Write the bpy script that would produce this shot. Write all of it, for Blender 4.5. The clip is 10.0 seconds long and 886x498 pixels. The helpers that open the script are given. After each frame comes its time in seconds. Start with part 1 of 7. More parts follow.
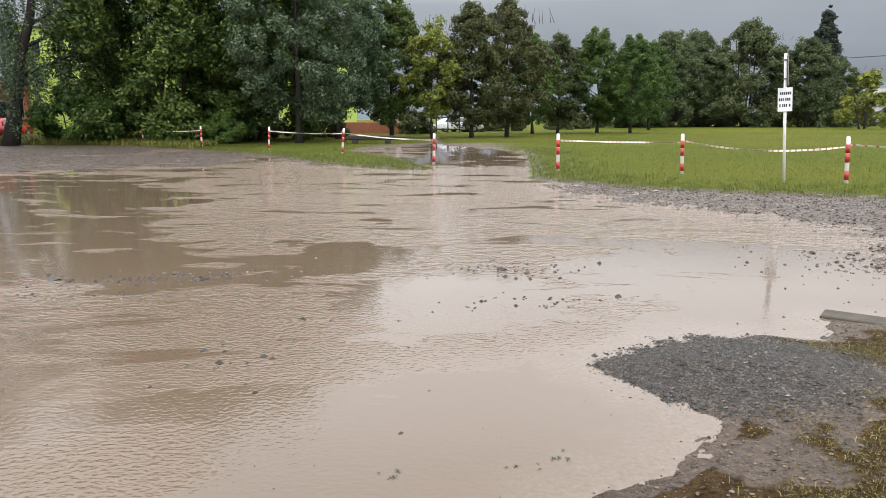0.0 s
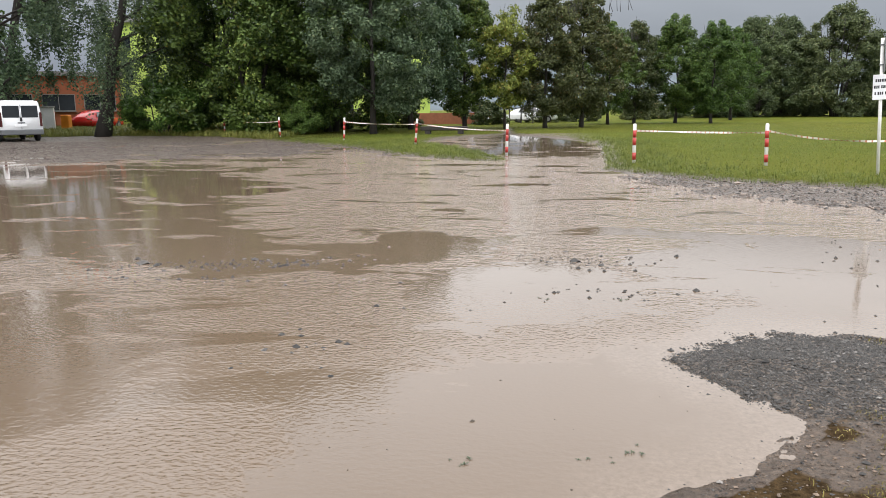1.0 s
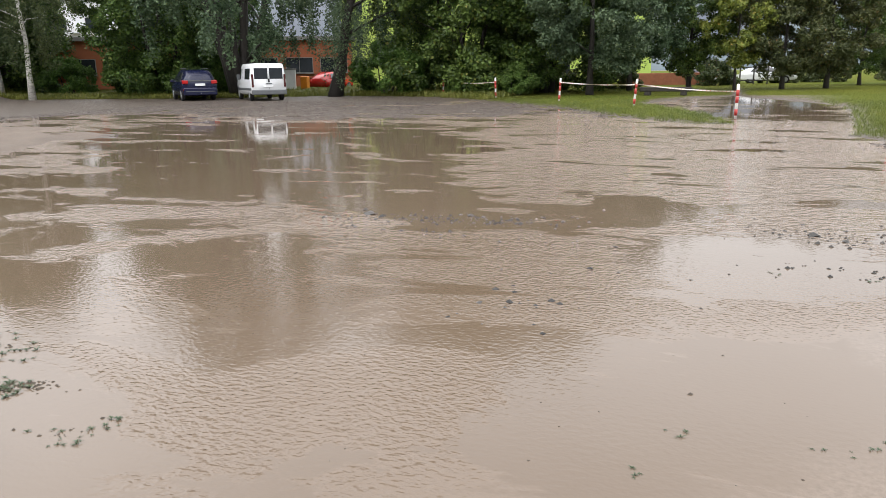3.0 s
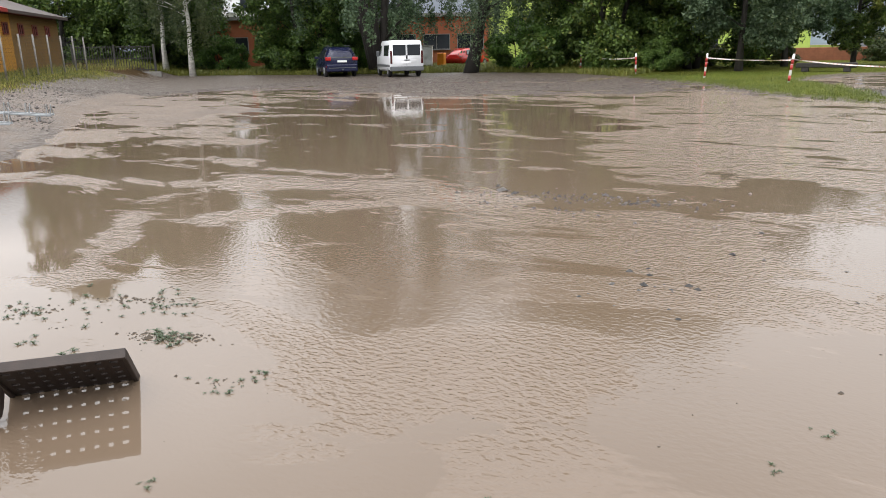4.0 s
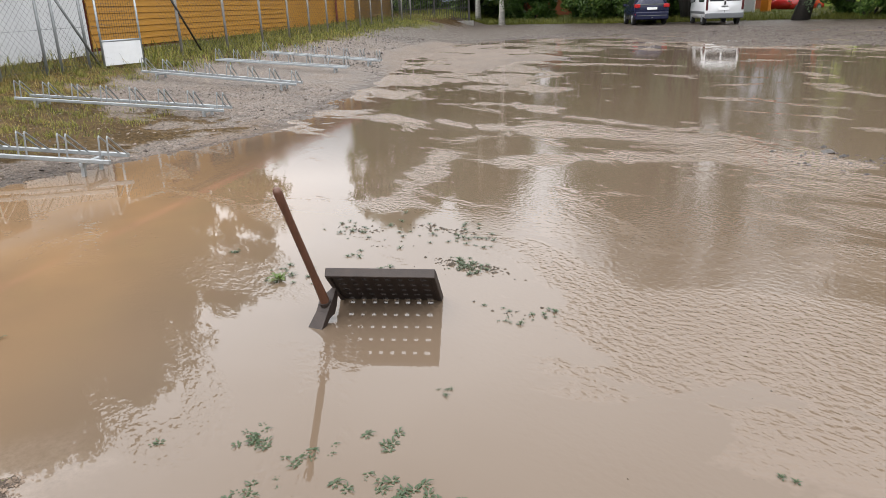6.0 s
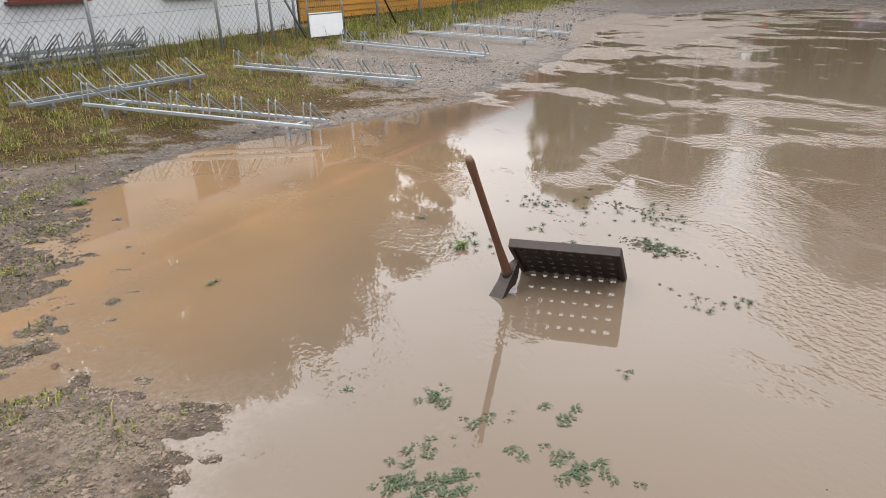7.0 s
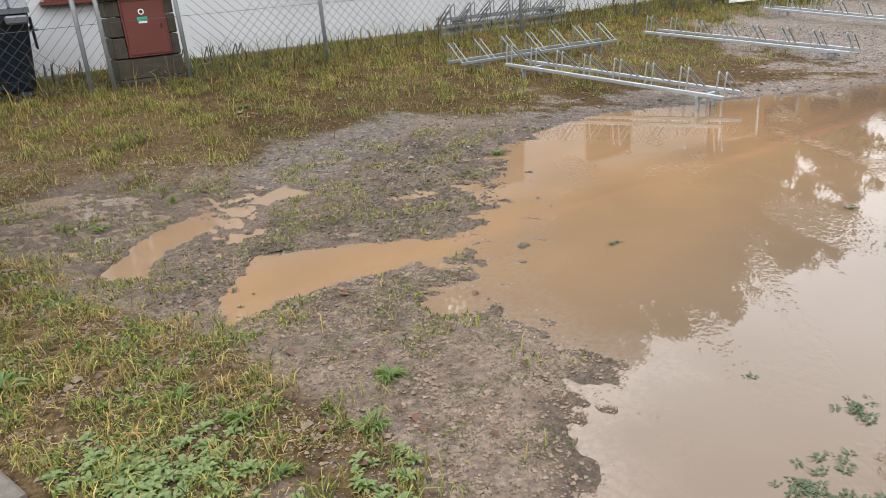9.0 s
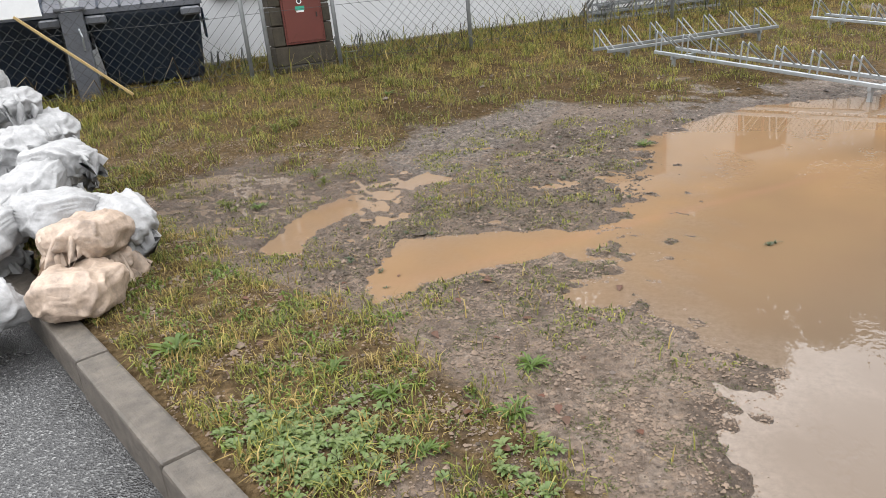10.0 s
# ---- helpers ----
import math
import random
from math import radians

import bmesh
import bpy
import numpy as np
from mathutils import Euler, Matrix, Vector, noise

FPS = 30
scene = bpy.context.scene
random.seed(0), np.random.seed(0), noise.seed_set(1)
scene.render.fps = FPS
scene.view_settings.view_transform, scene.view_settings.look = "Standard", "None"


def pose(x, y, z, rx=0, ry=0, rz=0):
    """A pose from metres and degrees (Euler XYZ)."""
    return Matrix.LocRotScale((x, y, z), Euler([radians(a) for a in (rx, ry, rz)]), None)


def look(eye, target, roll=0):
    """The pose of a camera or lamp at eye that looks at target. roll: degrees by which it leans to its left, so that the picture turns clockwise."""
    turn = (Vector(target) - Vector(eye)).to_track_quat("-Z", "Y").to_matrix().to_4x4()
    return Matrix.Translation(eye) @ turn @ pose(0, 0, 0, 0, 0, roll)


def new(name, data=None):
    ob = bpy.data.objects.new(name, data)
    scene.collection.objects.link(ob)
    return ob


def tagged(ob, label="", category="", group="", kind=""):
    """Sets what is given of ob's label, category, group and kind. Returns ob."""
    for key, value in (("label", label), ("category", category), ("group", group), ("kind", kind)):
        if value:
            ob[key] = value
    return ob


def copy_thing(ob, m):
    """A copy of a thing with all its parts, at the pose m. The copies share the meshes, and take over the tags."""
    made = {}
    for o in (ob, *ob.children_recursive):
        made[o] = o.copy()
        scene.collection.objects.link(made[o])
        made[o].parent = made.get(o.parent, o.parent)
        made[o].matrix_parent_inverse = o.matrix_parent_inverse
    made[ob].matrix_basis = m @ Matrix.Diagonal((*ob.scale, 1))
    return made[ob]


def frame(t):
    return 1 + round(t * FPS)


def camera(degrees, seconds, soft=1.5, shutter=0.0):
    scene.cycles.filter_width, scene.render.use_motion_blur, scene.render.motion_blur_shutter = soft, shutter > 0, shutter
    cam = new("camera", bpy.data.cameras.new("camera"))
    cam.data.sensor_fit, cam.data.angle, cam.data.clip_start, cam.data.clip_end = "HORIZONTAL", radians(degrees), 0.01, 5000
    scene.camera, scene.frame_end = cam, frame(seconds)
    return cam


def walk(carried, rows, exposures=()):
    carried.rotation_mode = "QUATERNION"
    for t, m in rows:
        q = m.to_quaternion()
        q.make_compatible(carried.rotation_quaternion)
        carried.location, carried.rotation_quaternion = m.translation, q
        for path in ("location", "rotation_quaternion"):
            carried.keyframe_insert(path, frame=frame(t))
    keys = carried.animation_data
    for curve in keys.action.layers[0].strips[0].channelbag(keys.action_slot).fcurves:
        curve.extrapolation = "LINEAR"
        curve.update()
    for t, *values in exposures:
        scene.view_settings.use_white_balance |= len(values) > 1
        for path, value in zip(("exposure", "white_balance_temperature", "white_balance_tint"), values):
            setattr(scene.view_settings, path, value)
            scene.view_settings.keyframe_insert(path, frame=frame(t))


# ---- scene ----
SKY = 1.15
cam = camera(63.7, 10.0, soft=0.85)
PATH = [
    (0, (0.000, 0.000, 1.549), (-0.000, 1.967, 1.189), -0.14),
    (0.5, (-0.003, -0.002, 1.545), (-0.093, 1.961, 1.174), -0.22),
    (1, (-0.015, -0.006, 1.540), (-0.213, 1.947, 1.156), -0.38),
    (1.5, (-0.030, -0.004, 1.533), (-0.347, 1.930, 1.133), -0.44),
    (2, (-0.047, -0.010, 1.530), (-0.495, 1.893, 1.106), -0.52),
    (3.5, (-0.101, -0.030, 1.511), (-1.004, 1.680, 1.000), -0.87),
    (4, (-0.106, -0.051, 1.511), (-1.162, 1.560, 0.975), -1.03),
    (4.5, (-0.118, -0.075, 1.503), (-1.319, 1.423, 0.943), -1.13),
    (5, (-0.128, -0.085, 1.493), (-1.466, 1.283, 0.908), -1.36),
    (5.5, (-0.127, -0.105, 1.487), (-1.592, 1.110, 0.874), -1.65),
    (7, (-0.160, -0.185, 1.471), (-1.940, 0.411, 0.781), -2.85),
    (7.5, (-0.171, -0.223, 1.467), (-2.012, 0.120, 0.767), -3.30),
    (8, (-0.167, -0.281, 1.468), (-2.037, -0.198, 0.764), -3.73),
    (8.5, (-0.156, -0.328, 1.468), (-2.020, -0.498, 0.761), -4.19),
    (9, (-0.147, -0.385, 1.467), (-1.975, -0.782, 0.759), -4.51),
    (9.5, (-0.123, -0.422, 1.480), (-1.896, -1.015, 0.769), -5.06),
    (10, (-0.112, -0.455, 1.485), (-1.829, -1.194, 0.774), -5.60),
]
walk(cam, [(t, look(eye, target, roll)) for t, eye, target, roll in PATH], [(0.0, -0.02), (5.0, 0.0), (7.5, -0.03), (8.5, 0.04), (9.5, 0.12), (10.0, 0.12)])

# ---- world and light: overcast daylight after rain ----
world = bpy.data.worlds.new("overcast_sky")
scene.world = world
world.use_nodes = True
wt = world.node_tree
wt.nodes.clear()


def wnode(kind, **kw):
    n = wt.nodes.new(kind)
    for k, v in kw.items():
        n.inputs[k].default_value = v
    return n


sky = wt.nodes.new("ShaderNodeTexSky")
sky.sky_type = 'NISHITA'
sky.sun_disc = False
sky.sun_elevation = radians(38)
sky.sun_rotation = radians(200)
sky.dust_density = 4.0
grey = wnode("ShaderNodeHueSaturation", Saturation=0.25, Value=0.1)
wt.links.new(sky.outputs[0], grey.inputs["Color"])
co = wt.nodes.new("ShaderNodeTexCoord")
sep = wt.nodes.new("ShaderNodeSeparateXYZ")
wt.links.new(co.outputs["Generated"], sep.inputs[0])
ramp = wt.nodes.new("ShaderNodeValToRGB")
ramp.color_ramp.elements[0].position, ramp.color_ramp.elements[0].color = 0.0, (0.23, 0.27, 0.33, 1)
ramp.color_ramp.elements[1].position, ramp.color_ramp.elements[1].color = 0.8, (3.3, 3.32, 3.4, 1)
e = ramp.color_ramp.elements.new(0.15)
e.color = (0.48, 0.52, 0.58, 1)
e = ramp.color_ramp.elements.new(0.22)
e.color = (1.9, 1.93, 2.0, 1)
e = ramp.color_ramp.elements.new(0.42)
e.color = (2.95, 2.98, 3.08, 1)
wt.links.new(sep.outputs[2], ramp.inputs[0])
cloud = wnode("ShaderNodeTexNoise", Scale=2.2, Detail=5.0, Roughness=0.55)
stretch = wnode("ShaderNodeMapping", Scale=(1.0, 1.0, 3.0))
wt.links.new(co.outputs["Generated"], stretch.inputs[0])
wt.links.new(stretch.outputs[0], cloud.inputs["Vector"])
cr = wt.nodes.new("ShaderNodeMapRange")
cr.inputs[1].default_value, cr.inputs[2].default_value = 0.3, 0.7
cr.inputs[3].default_value, cr.inputs[4].default_value = 0.86, 1.1
wt.links.new(cloud.outputs[0], cr.inputs[0])
mul = wt.nodes.new("ShaderNodeVectorMath")
mul.operation = 'MULTIPLY'
wt.links.new(ramp.outputs[0], mul.inputs[0])
wt.links.new(cr.outputs[0], mul.inputs[1])
mixs = wt.nodes.new("ShaderNodeMix")
mixs.data_type = 'RGBA'
mixs.inputs[0].default_value = 0.92
wt.links.new(grey.outputs[0], mixs.inputs[6])
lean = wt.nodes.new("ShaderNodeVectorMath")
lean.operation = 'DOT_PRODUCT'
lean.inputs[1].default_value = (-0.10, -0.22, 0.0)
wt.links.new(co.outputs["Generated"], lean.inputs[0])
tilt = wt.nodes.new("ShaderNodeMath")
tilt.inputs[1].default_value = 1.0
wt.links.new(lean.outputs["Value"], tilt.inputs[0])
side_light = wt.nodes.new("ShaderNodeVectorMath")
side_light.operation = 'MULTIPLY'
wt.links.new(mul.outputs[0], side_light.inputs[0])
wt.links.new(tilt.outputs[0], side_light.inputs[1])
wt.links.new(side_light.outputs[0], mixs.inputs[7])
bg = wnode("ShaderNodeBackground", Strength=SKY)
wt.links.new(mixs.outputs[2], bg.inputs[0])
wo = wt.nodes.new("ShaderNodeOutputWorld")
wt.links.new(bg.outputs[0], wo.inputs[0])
sun = new("sun", bpy.data.lights.new("sun", 'SUN'))
sun.data.energy = 0.6
sun.data.angle = radians(30)
sun.data.color = (1.0, 0.97, 0.93)
sun.matrix_world = look((0, 0, 30), (-8, 20, 4))


# ---- small helpers ----
def mesh_np(name, verts, faces, mats=(), smooth=False):
    """A mesh from arrays of points and of faces that all have the same number of corners."""
    verts, faces = np.asarray(verts, np.float32), np.asarray(faces, np.int32)
    me = bpy.data.meshes.new(name)
    k = faces.shape[1]
    me.vertices.add(len(verts))
    me.vertices.foreach_set("co", verts.ravel())
    me.loops.add(faces.size)
    me.loops.foreach_set("vertex_index", faces.ravel())
    me.polygons.add(len(faces))
    me.polygons.foreach_set("loop_start", np.arange(0, faces.size, k, dtype=np.int32))
    me.polygons.foreach_set("use_smooth", np.full(len(faces), smooth, bool))
    me.update(calc_edges=True)
    for m in mats:
        me.materials.append(m)
    return me


def part(name, bm, material, parent=None, label="", smooth=False):
    """Links a bmesh as one mesh object, under a thing or a part."""
    me = bpy.data.meshes.new(name)
    bmesh.ops.recalc_face_normals(bm, faces=bm.faces)
    for fc in bm.faces:
        fc.smooth = smooth
    bm.to_mesh(me)
    bm.free()
    me.materials.append(material)
    ob = new(name, me)
    ob.parent = parent
    if label:
        ob["label"] = label
    return ob


def share(name, me, parent, m):
    ob = new(name, me)
    ob.parent = parent
    ob.matrix_basis = m
    return ob


def thing(name, m, label, category, group="", kind=""):
    ob = new(name)
    ob.matrix_basis = m
    return tagged(ob, label, category, group, kind)


def box(bm, lo, hi, m=None, bevel=0.0, seg=1):
    lo, hi = Vector(lo), Vector(hi)
    r = bmesh.ops.create_cube(bm, size=1.0)
    vs = r["verts"]
    c, s = (lo + hi) / 2, hi - lo
    for v in vs:
        v.co = Vector((v.co.x * s.x + c.x, v.co.y * s.y + c.y, v.co.z * s.z + c.z))
    if bevel:
        es = list({e for v in vs for e in v.link_edges})
        g = bmesh.ops.bevel(bm, geom=es, offset=bevel, segments=seg, affect='EDGES', profile=0.5)
        vs = list({v for fc in g["faces"] for v in fc.verts} | {v for v in vs if v.is_valid})
    if m is not None:
        for v in vs:
            v.co = m @ v.co
    return bm


def tube(bm, pts, radii, seg=8, cap=True):
    """A round bar or limb through points."""
    pts = [Vector(p) for p in pts]
    if not isinstance(radii, (list, tuple)):
        radii = [radii] * len(pts)
    rings = []
    side = None
    for i, p in enumerate(pts):
        d = (pts[min(i + 1, len(pts) - 1)] - pts[max(i - 1, 0)]).normalized()
        if side is None:
            side = d.orthogonal().normalized()
        side = (side - d * side.dot(d)).normalized()
        up = d.cross(side)
        rings.append([bm.verts.new(p + radii[i] * (side * math.cos(a) + up * math.sin(a)))
                      for a in [2 * math.pi * k / seg for k in range(seg)]])
    for a, b in zip(rings, rings[1:]):
        for k in range(seg):
            bm.faces.new((a[k], a[(k + 1) % seg], b[(k + 1) % seg], b[k]))
    if cap:
        bm.faces.new(list(reversed(rings[0])))
        bm.faces.new(rings[-1])
    return bm


def loft(bm, rings, close=True):
    """Skin over rings of equally many points."""
    vs = [[bm.verts.new(p) for p in r] for r in rings]
    for a, b in zip(vs, vs[1:]):
        n = len(a)
        for k in range(n if close else n - 1):
            bm.faces.new((a[k], a[(k + 1) % n], b[(k + 1) % n], b[k]))
    if close:
        bm.faces.new(list(reversed(vs[0])))
        bm.faces.new(vs[-1])
    return bm


def blank():
    return bmesh.new()


# ---- materials ----
def shader(name):
    m = bpy.data.materials.new(name)
    m.use_nodes = True
    nt = m.node_tree
    p = nt.nodes["Principled BSDF"]
    return m, nt, p


def link(nt, a, b):
    nt.links.new(a, b)


def noise_tex(nt, scale, detail=4.0, rough=0.55, stretch=None, coords="Object"):
    c = nt.nodes.new("ShaderNodeTexCoord")
    n = nt.nodes.new("ShaderNodeTexNoise")
    n.inputs["Scale"].default_value = scale
    n.inputs["Detail"].default_value = detail
    n.inputs["Roughness"].default_value = rough
    if stretch:
        mp = nt.nodes.new("ShaderNodeMapping")
        mp.inputs["Scale"].default_value = stretch
        link(nt, c.outputs[coords], mp.inputs[0])
        link(nt, mp.outputs[0], n.inputs["Vector"])
    else:
        link(nt, c.outputs[coords], n.inputs["Vector"])
    return n


def ramp_of(nt, src, stops):
    r = nt.nodes.new("ShaderNodeValToRGB")
    els = r.color_ramp.elements
    while len(els) < len(stops):
        els.new(0.5)
    for el, (p, c) in zip(els, stops):
        el.position = p
        el.color = (*c, 1) if len(c) == 3 else c
    link(nt, src, r.inputs[0])
    return r


def mix_of(nt, fac, a, b, mode='MIX'):
    m = nt.nodes.new("ShaderNodeMix")
    m.data_type = 'RGBA'
    m.blend_type = mode
    for sock, v in ((m.inputs[0], fac), (m.inputs[6], a), (m.inputs[7], b)):
        if isinstance(v, (int, float)):
            sock.default_value = v
        elif isinstance(v, tuple):
            sock.default_value = (*v, 1)
        else:
            link(nt, v, sock)
    return m.outputs[2]


def bump_of(nt, src, strength, distance, normal=None):
    b = nt.nodes.new("ShaderNodeBump")
    b.inputs["Strength"].default_value = strength
    b.inputs["Distance"].default_value = distance
    link(nt, src, b.inputs["Height"])
    if normal is not None:
        link(nt, normal, b.inputs["Normal"])
    return b.outputs[0]


def maths(nt, op, a, b=0.0, clamp=False):
    m = nt.nodes.new("ShaderNodeMath")
    m.operation = op
    m.use_clamp = clamp
    for sock, v in ((m.inputs[0], a), (m.inputs[1], b)):
        if isinstance(v, (int, float)):
            sock.default_value = v
        else:
            link(nt, v, sock)
    return m.outputs[0]


def plain(name, color, rough=0.6, metal=0.0, vary=0.25, scale=6.0, bump=0.0, fine=60.0, spec=0.5, stretch=None):
    """Paint, metal or plastic with stains at two scales."""
    m, nt, p = shader(name)
    a = noise_tex(nt, scale, 5, 0.6, stretch)
    b = noise_tex(nt, fine, 3, 0.6, stretch)
    both = mix_of(nt, 0.35, a.outputs[0], b.outputs[0])
    lo = tuple(c * (1 - vary) for c in color)
    hi = tuple(min(1, c * (1 + vary * 0.6)) for c in color)
    r = ramp_of(nt, both, [(0.3, lo), (0.7, hi)])
    link(nt, r.outputs[0], p.inputs["Base Color"])
    rr = nt.nodes.new("ShaderNodeMapRange")
    rr.inputs[3].default_value, rr.inputs[4].default_value = max(0, rough - 0.12), min(1, rough + 0.12)
    link(nt, b.outputs[0], rr.inputs[0])
    link(nt, rr.outputs[0], p.inputs["Roughness"])
    p.inputs["Metallic"].default_value = metal
    p.inputs["Specular IOR Level"].default_value = spec
    if bump:
        link(nt, bump_of(nt, both, 0.6, bump), p.inputs["Normal"])
    return m


def leafy(name, dark, light, odd=None, rough=0.55, through_light=0.25):
    """Leaves and blades, each with its own shade."""
    m, nt, p = shader(name)
    g = nt.nodes.new("ShaderNodeNewGeometry")
    oi = nt.nodes.new("ShaderNodeObjectInfo")
    n = noise_tex(nt, 0.35, 3)
    stops = [(0.0, dark), (0.75, light)] + ([(0.93, light), (1.0, odd)] if odd else [])
    r = ramp_of(nt, g.outputs["Random Per Island"], stops)
    shade = ramp_of(nt, n.outputs[0], [(0.3, (0.7, 0.75, 0.7)), (0.7, (1.15, 1.1, 1.0))])
    c = mix_of(nt, 1.0, r.outputs[0], shade.outputs[0], 'MULTIPLY')
    own = ramp_of(nt, oi.outputs["Random"], [(0.0, (0.85, 0.95, 0.85)), (1.0, (1.15, 1.05, 1.0))])
    c = mix_of(nt, 1.0, c, own.outputs[0], 'MULTIPLY')
    link(nt, c, p.inputs["Base Color"])
    p.inputs["Roughness"].default_value = rough
    p.inputs["Specular IOR Level"].default_value = 0.35
    tr = nt.nodes.new("ShaderNodeBsdfTranslucent")
    link(nt, c, tr.inputs[0])
    mx = nt.nodes.new("ShaderNodeMixShader")
    mx.inputs[0].default_value = through_light
    link(nt, p.outputs[0], mx.inputs[1])
    link(nt, tr.outputs[0], mx.inputs[2])
    out = nt.nodes["Material Output"]
    link(nt, mx.outputs[0], out.inputs[0])
    return m


def ground_material():
    """Mud and gravel, stone grit, short turf: by the sheet's cover layers."""
    m, nt, p = shader("ground_cover")
    at = nt.nodes.new("ShaderNodeAttribute")
    at.attribute_name = "cover"
    sp = nt.nodes.new("ShaderNodeSeparateColor")
    link(nt, at.outputs["Color"], sp.inputs[0])
    turf, grit, wet = sp.outputs[0], sp.outputs[1], sp.outputs[2]
    big = noise_tex(nt, 0.9, 6, 0.6)
    mid = noise_tex(nt, 7.0, 6, 0.65)
    fine = noise_tex(nt, 45.0, 5, 0.7)
    c = nt.nodes.new("ShaderNodeTexCoord")
    vor = nt.nodes.new("ShaderNodeTexVoronoi")
    vor.inputs["Scale"].default_value = 55.0
    link(nt, c.outputs["Object"], vor.inputs["Vector"])
    vor2 = nt.nodes.new("ShaderNodeTexVoronoi")
    vor2.inputs["Scale"].default_value = 22.0
    link(nt, c.outputs["Object"], vor2.inputs["Vector"])
    mud = ramp_of(nt, mix_of(nt, 0.5, big.outputs[0], mid.outputs[0]), [(0.3, (0.07, 0.050, 0.036)), (0.5, (0.15, 0.111, 0.083)), (0.7, (0.25, 0.192, 0.148))])
    stone = ramp_of(nt, vor.outputs["Color"], [(0.1, (0.06, 0.052, 0.046)), (0.55, (0.16, 0.136, 0.12)), (0.95, (0.38, 0.34, 0.305))])
    stone2 = ramp_of(nt, vor2.outputs["Color"], [(0.1, (0.07, 0.06, 0.053)), (0.6, (0.18, 0.15, 0.132)), (0.97, (0.42, 0.375, 0.335))])
    gravel = mix_of(nt, 0.4, stone.outputs[0], stone2.outputs[0])
    gmix = maths(nt, 'MULTIPLY', maths(nt, 'ADD', grit, maths(nt, 'SUBTRACT', mid.outputs[0], 0.5)), 1.6, True)
    base = mix_of(nt, gmix, mud.outputs[0], gravel)
    grassc = ramp_of(nt, mix_of(nt, 0.5, mid.outputs[0], fine.outputs[0]), [(0.3, (0.06, 0.073, 0.014)), (0.5, (0.10, 0.12, 0.024)), (0.72, (0.145, 0.15, 0.04))])
    far = noise_tex(nt, 0.06, 5, 0.6)
    tint = ramp_of(nt, far.outputs[0], [(0.35, (0.8, 0.95, 0.8)), (0.65, (1.25, 1.12, 0.95))])
    grassm = mix_of(nt, 1.0, grassc.outputs[0], tint.outputs[0], 'MULTIPLY')
    tired = ramp_of(nt, mix_of(nt, 0.5, mid.outputs[0], fine.outputs[0]), [(0.3, (0.045, 0.031, 0.018)), (0.5, (0.108, 0.078, 0.043)), (0.72, (0.20, 0.142, 0.084))])
    grassm = mix_of(nt, at.outputs["Alpha"], tired.outputs[0], grassm)
    tmix = maths(nt, 'MULTIPLY', maths(nt, 'ADD', maths(nt, 'SUBTRACT', turf, 0.35), maths(nt, 'SUBTRACT', mid.outputs[0], 0.5)), 2.5, True)
    col = mix_of(nt, tmix, base, grassm)
    speck = noise_tex(nt, 26.0, 4, 0.65)
    mottle = ramp_of(nt, speck.outputs[0], [(0.36, (0.56, 0.52, 0.46)), (0.5, (1.0, 0.99, 0.97)), (0.66, (1.3, 1.22, 1.12))])
    col = mix_of(nt, 1.0, col, mottle.outputs[0], 'MULTIPLY')
    dark = mix_of(nt, wet, (1.0, 1.0, 1.0), (0.47, 0.44, 0.41))
    col = mix_of(nt, 1.0, col, dark, 'MULTIPLY')
    link(nt, col, p.inputs["Base Color"])
    rr = mix_of(nt, wet, (0.75, 0.75, 0.75), ramp_of(nt, mid.outputs[0], [(0.32, (0.22,) * 3), (0.58, (0.65,) * 3)]).outputs[0])
    rr = mix_of(nt, tmix, rr, (0.8, 0.8, 0.8))
    link(nt, rr, p.inputs["Roughness"])
    link(nt, maths(nt, 'MULTIPLY', maths(nt, 'SUBTRACT', 1.05, tmix), 0.33), p.inputs["Specular IOR Level"])
    h = maths(nt, 'ADD', maths(nt, 'MULTIPLY', vor.outputs["Distance"], maths(nt, 'MULTIPLY', gmix, -0.6)), fine.outputs[0])
    n1 = bump_of(nt, h, 1.0, 0.024)
    n2 = bump_of(nt, mix_of(nt, 0.5, mid.outputs[0], speck.outputs[0]), 0.7, 0.035, n1)
    link(nt, n2, p.inputs["Normal"])
    return m


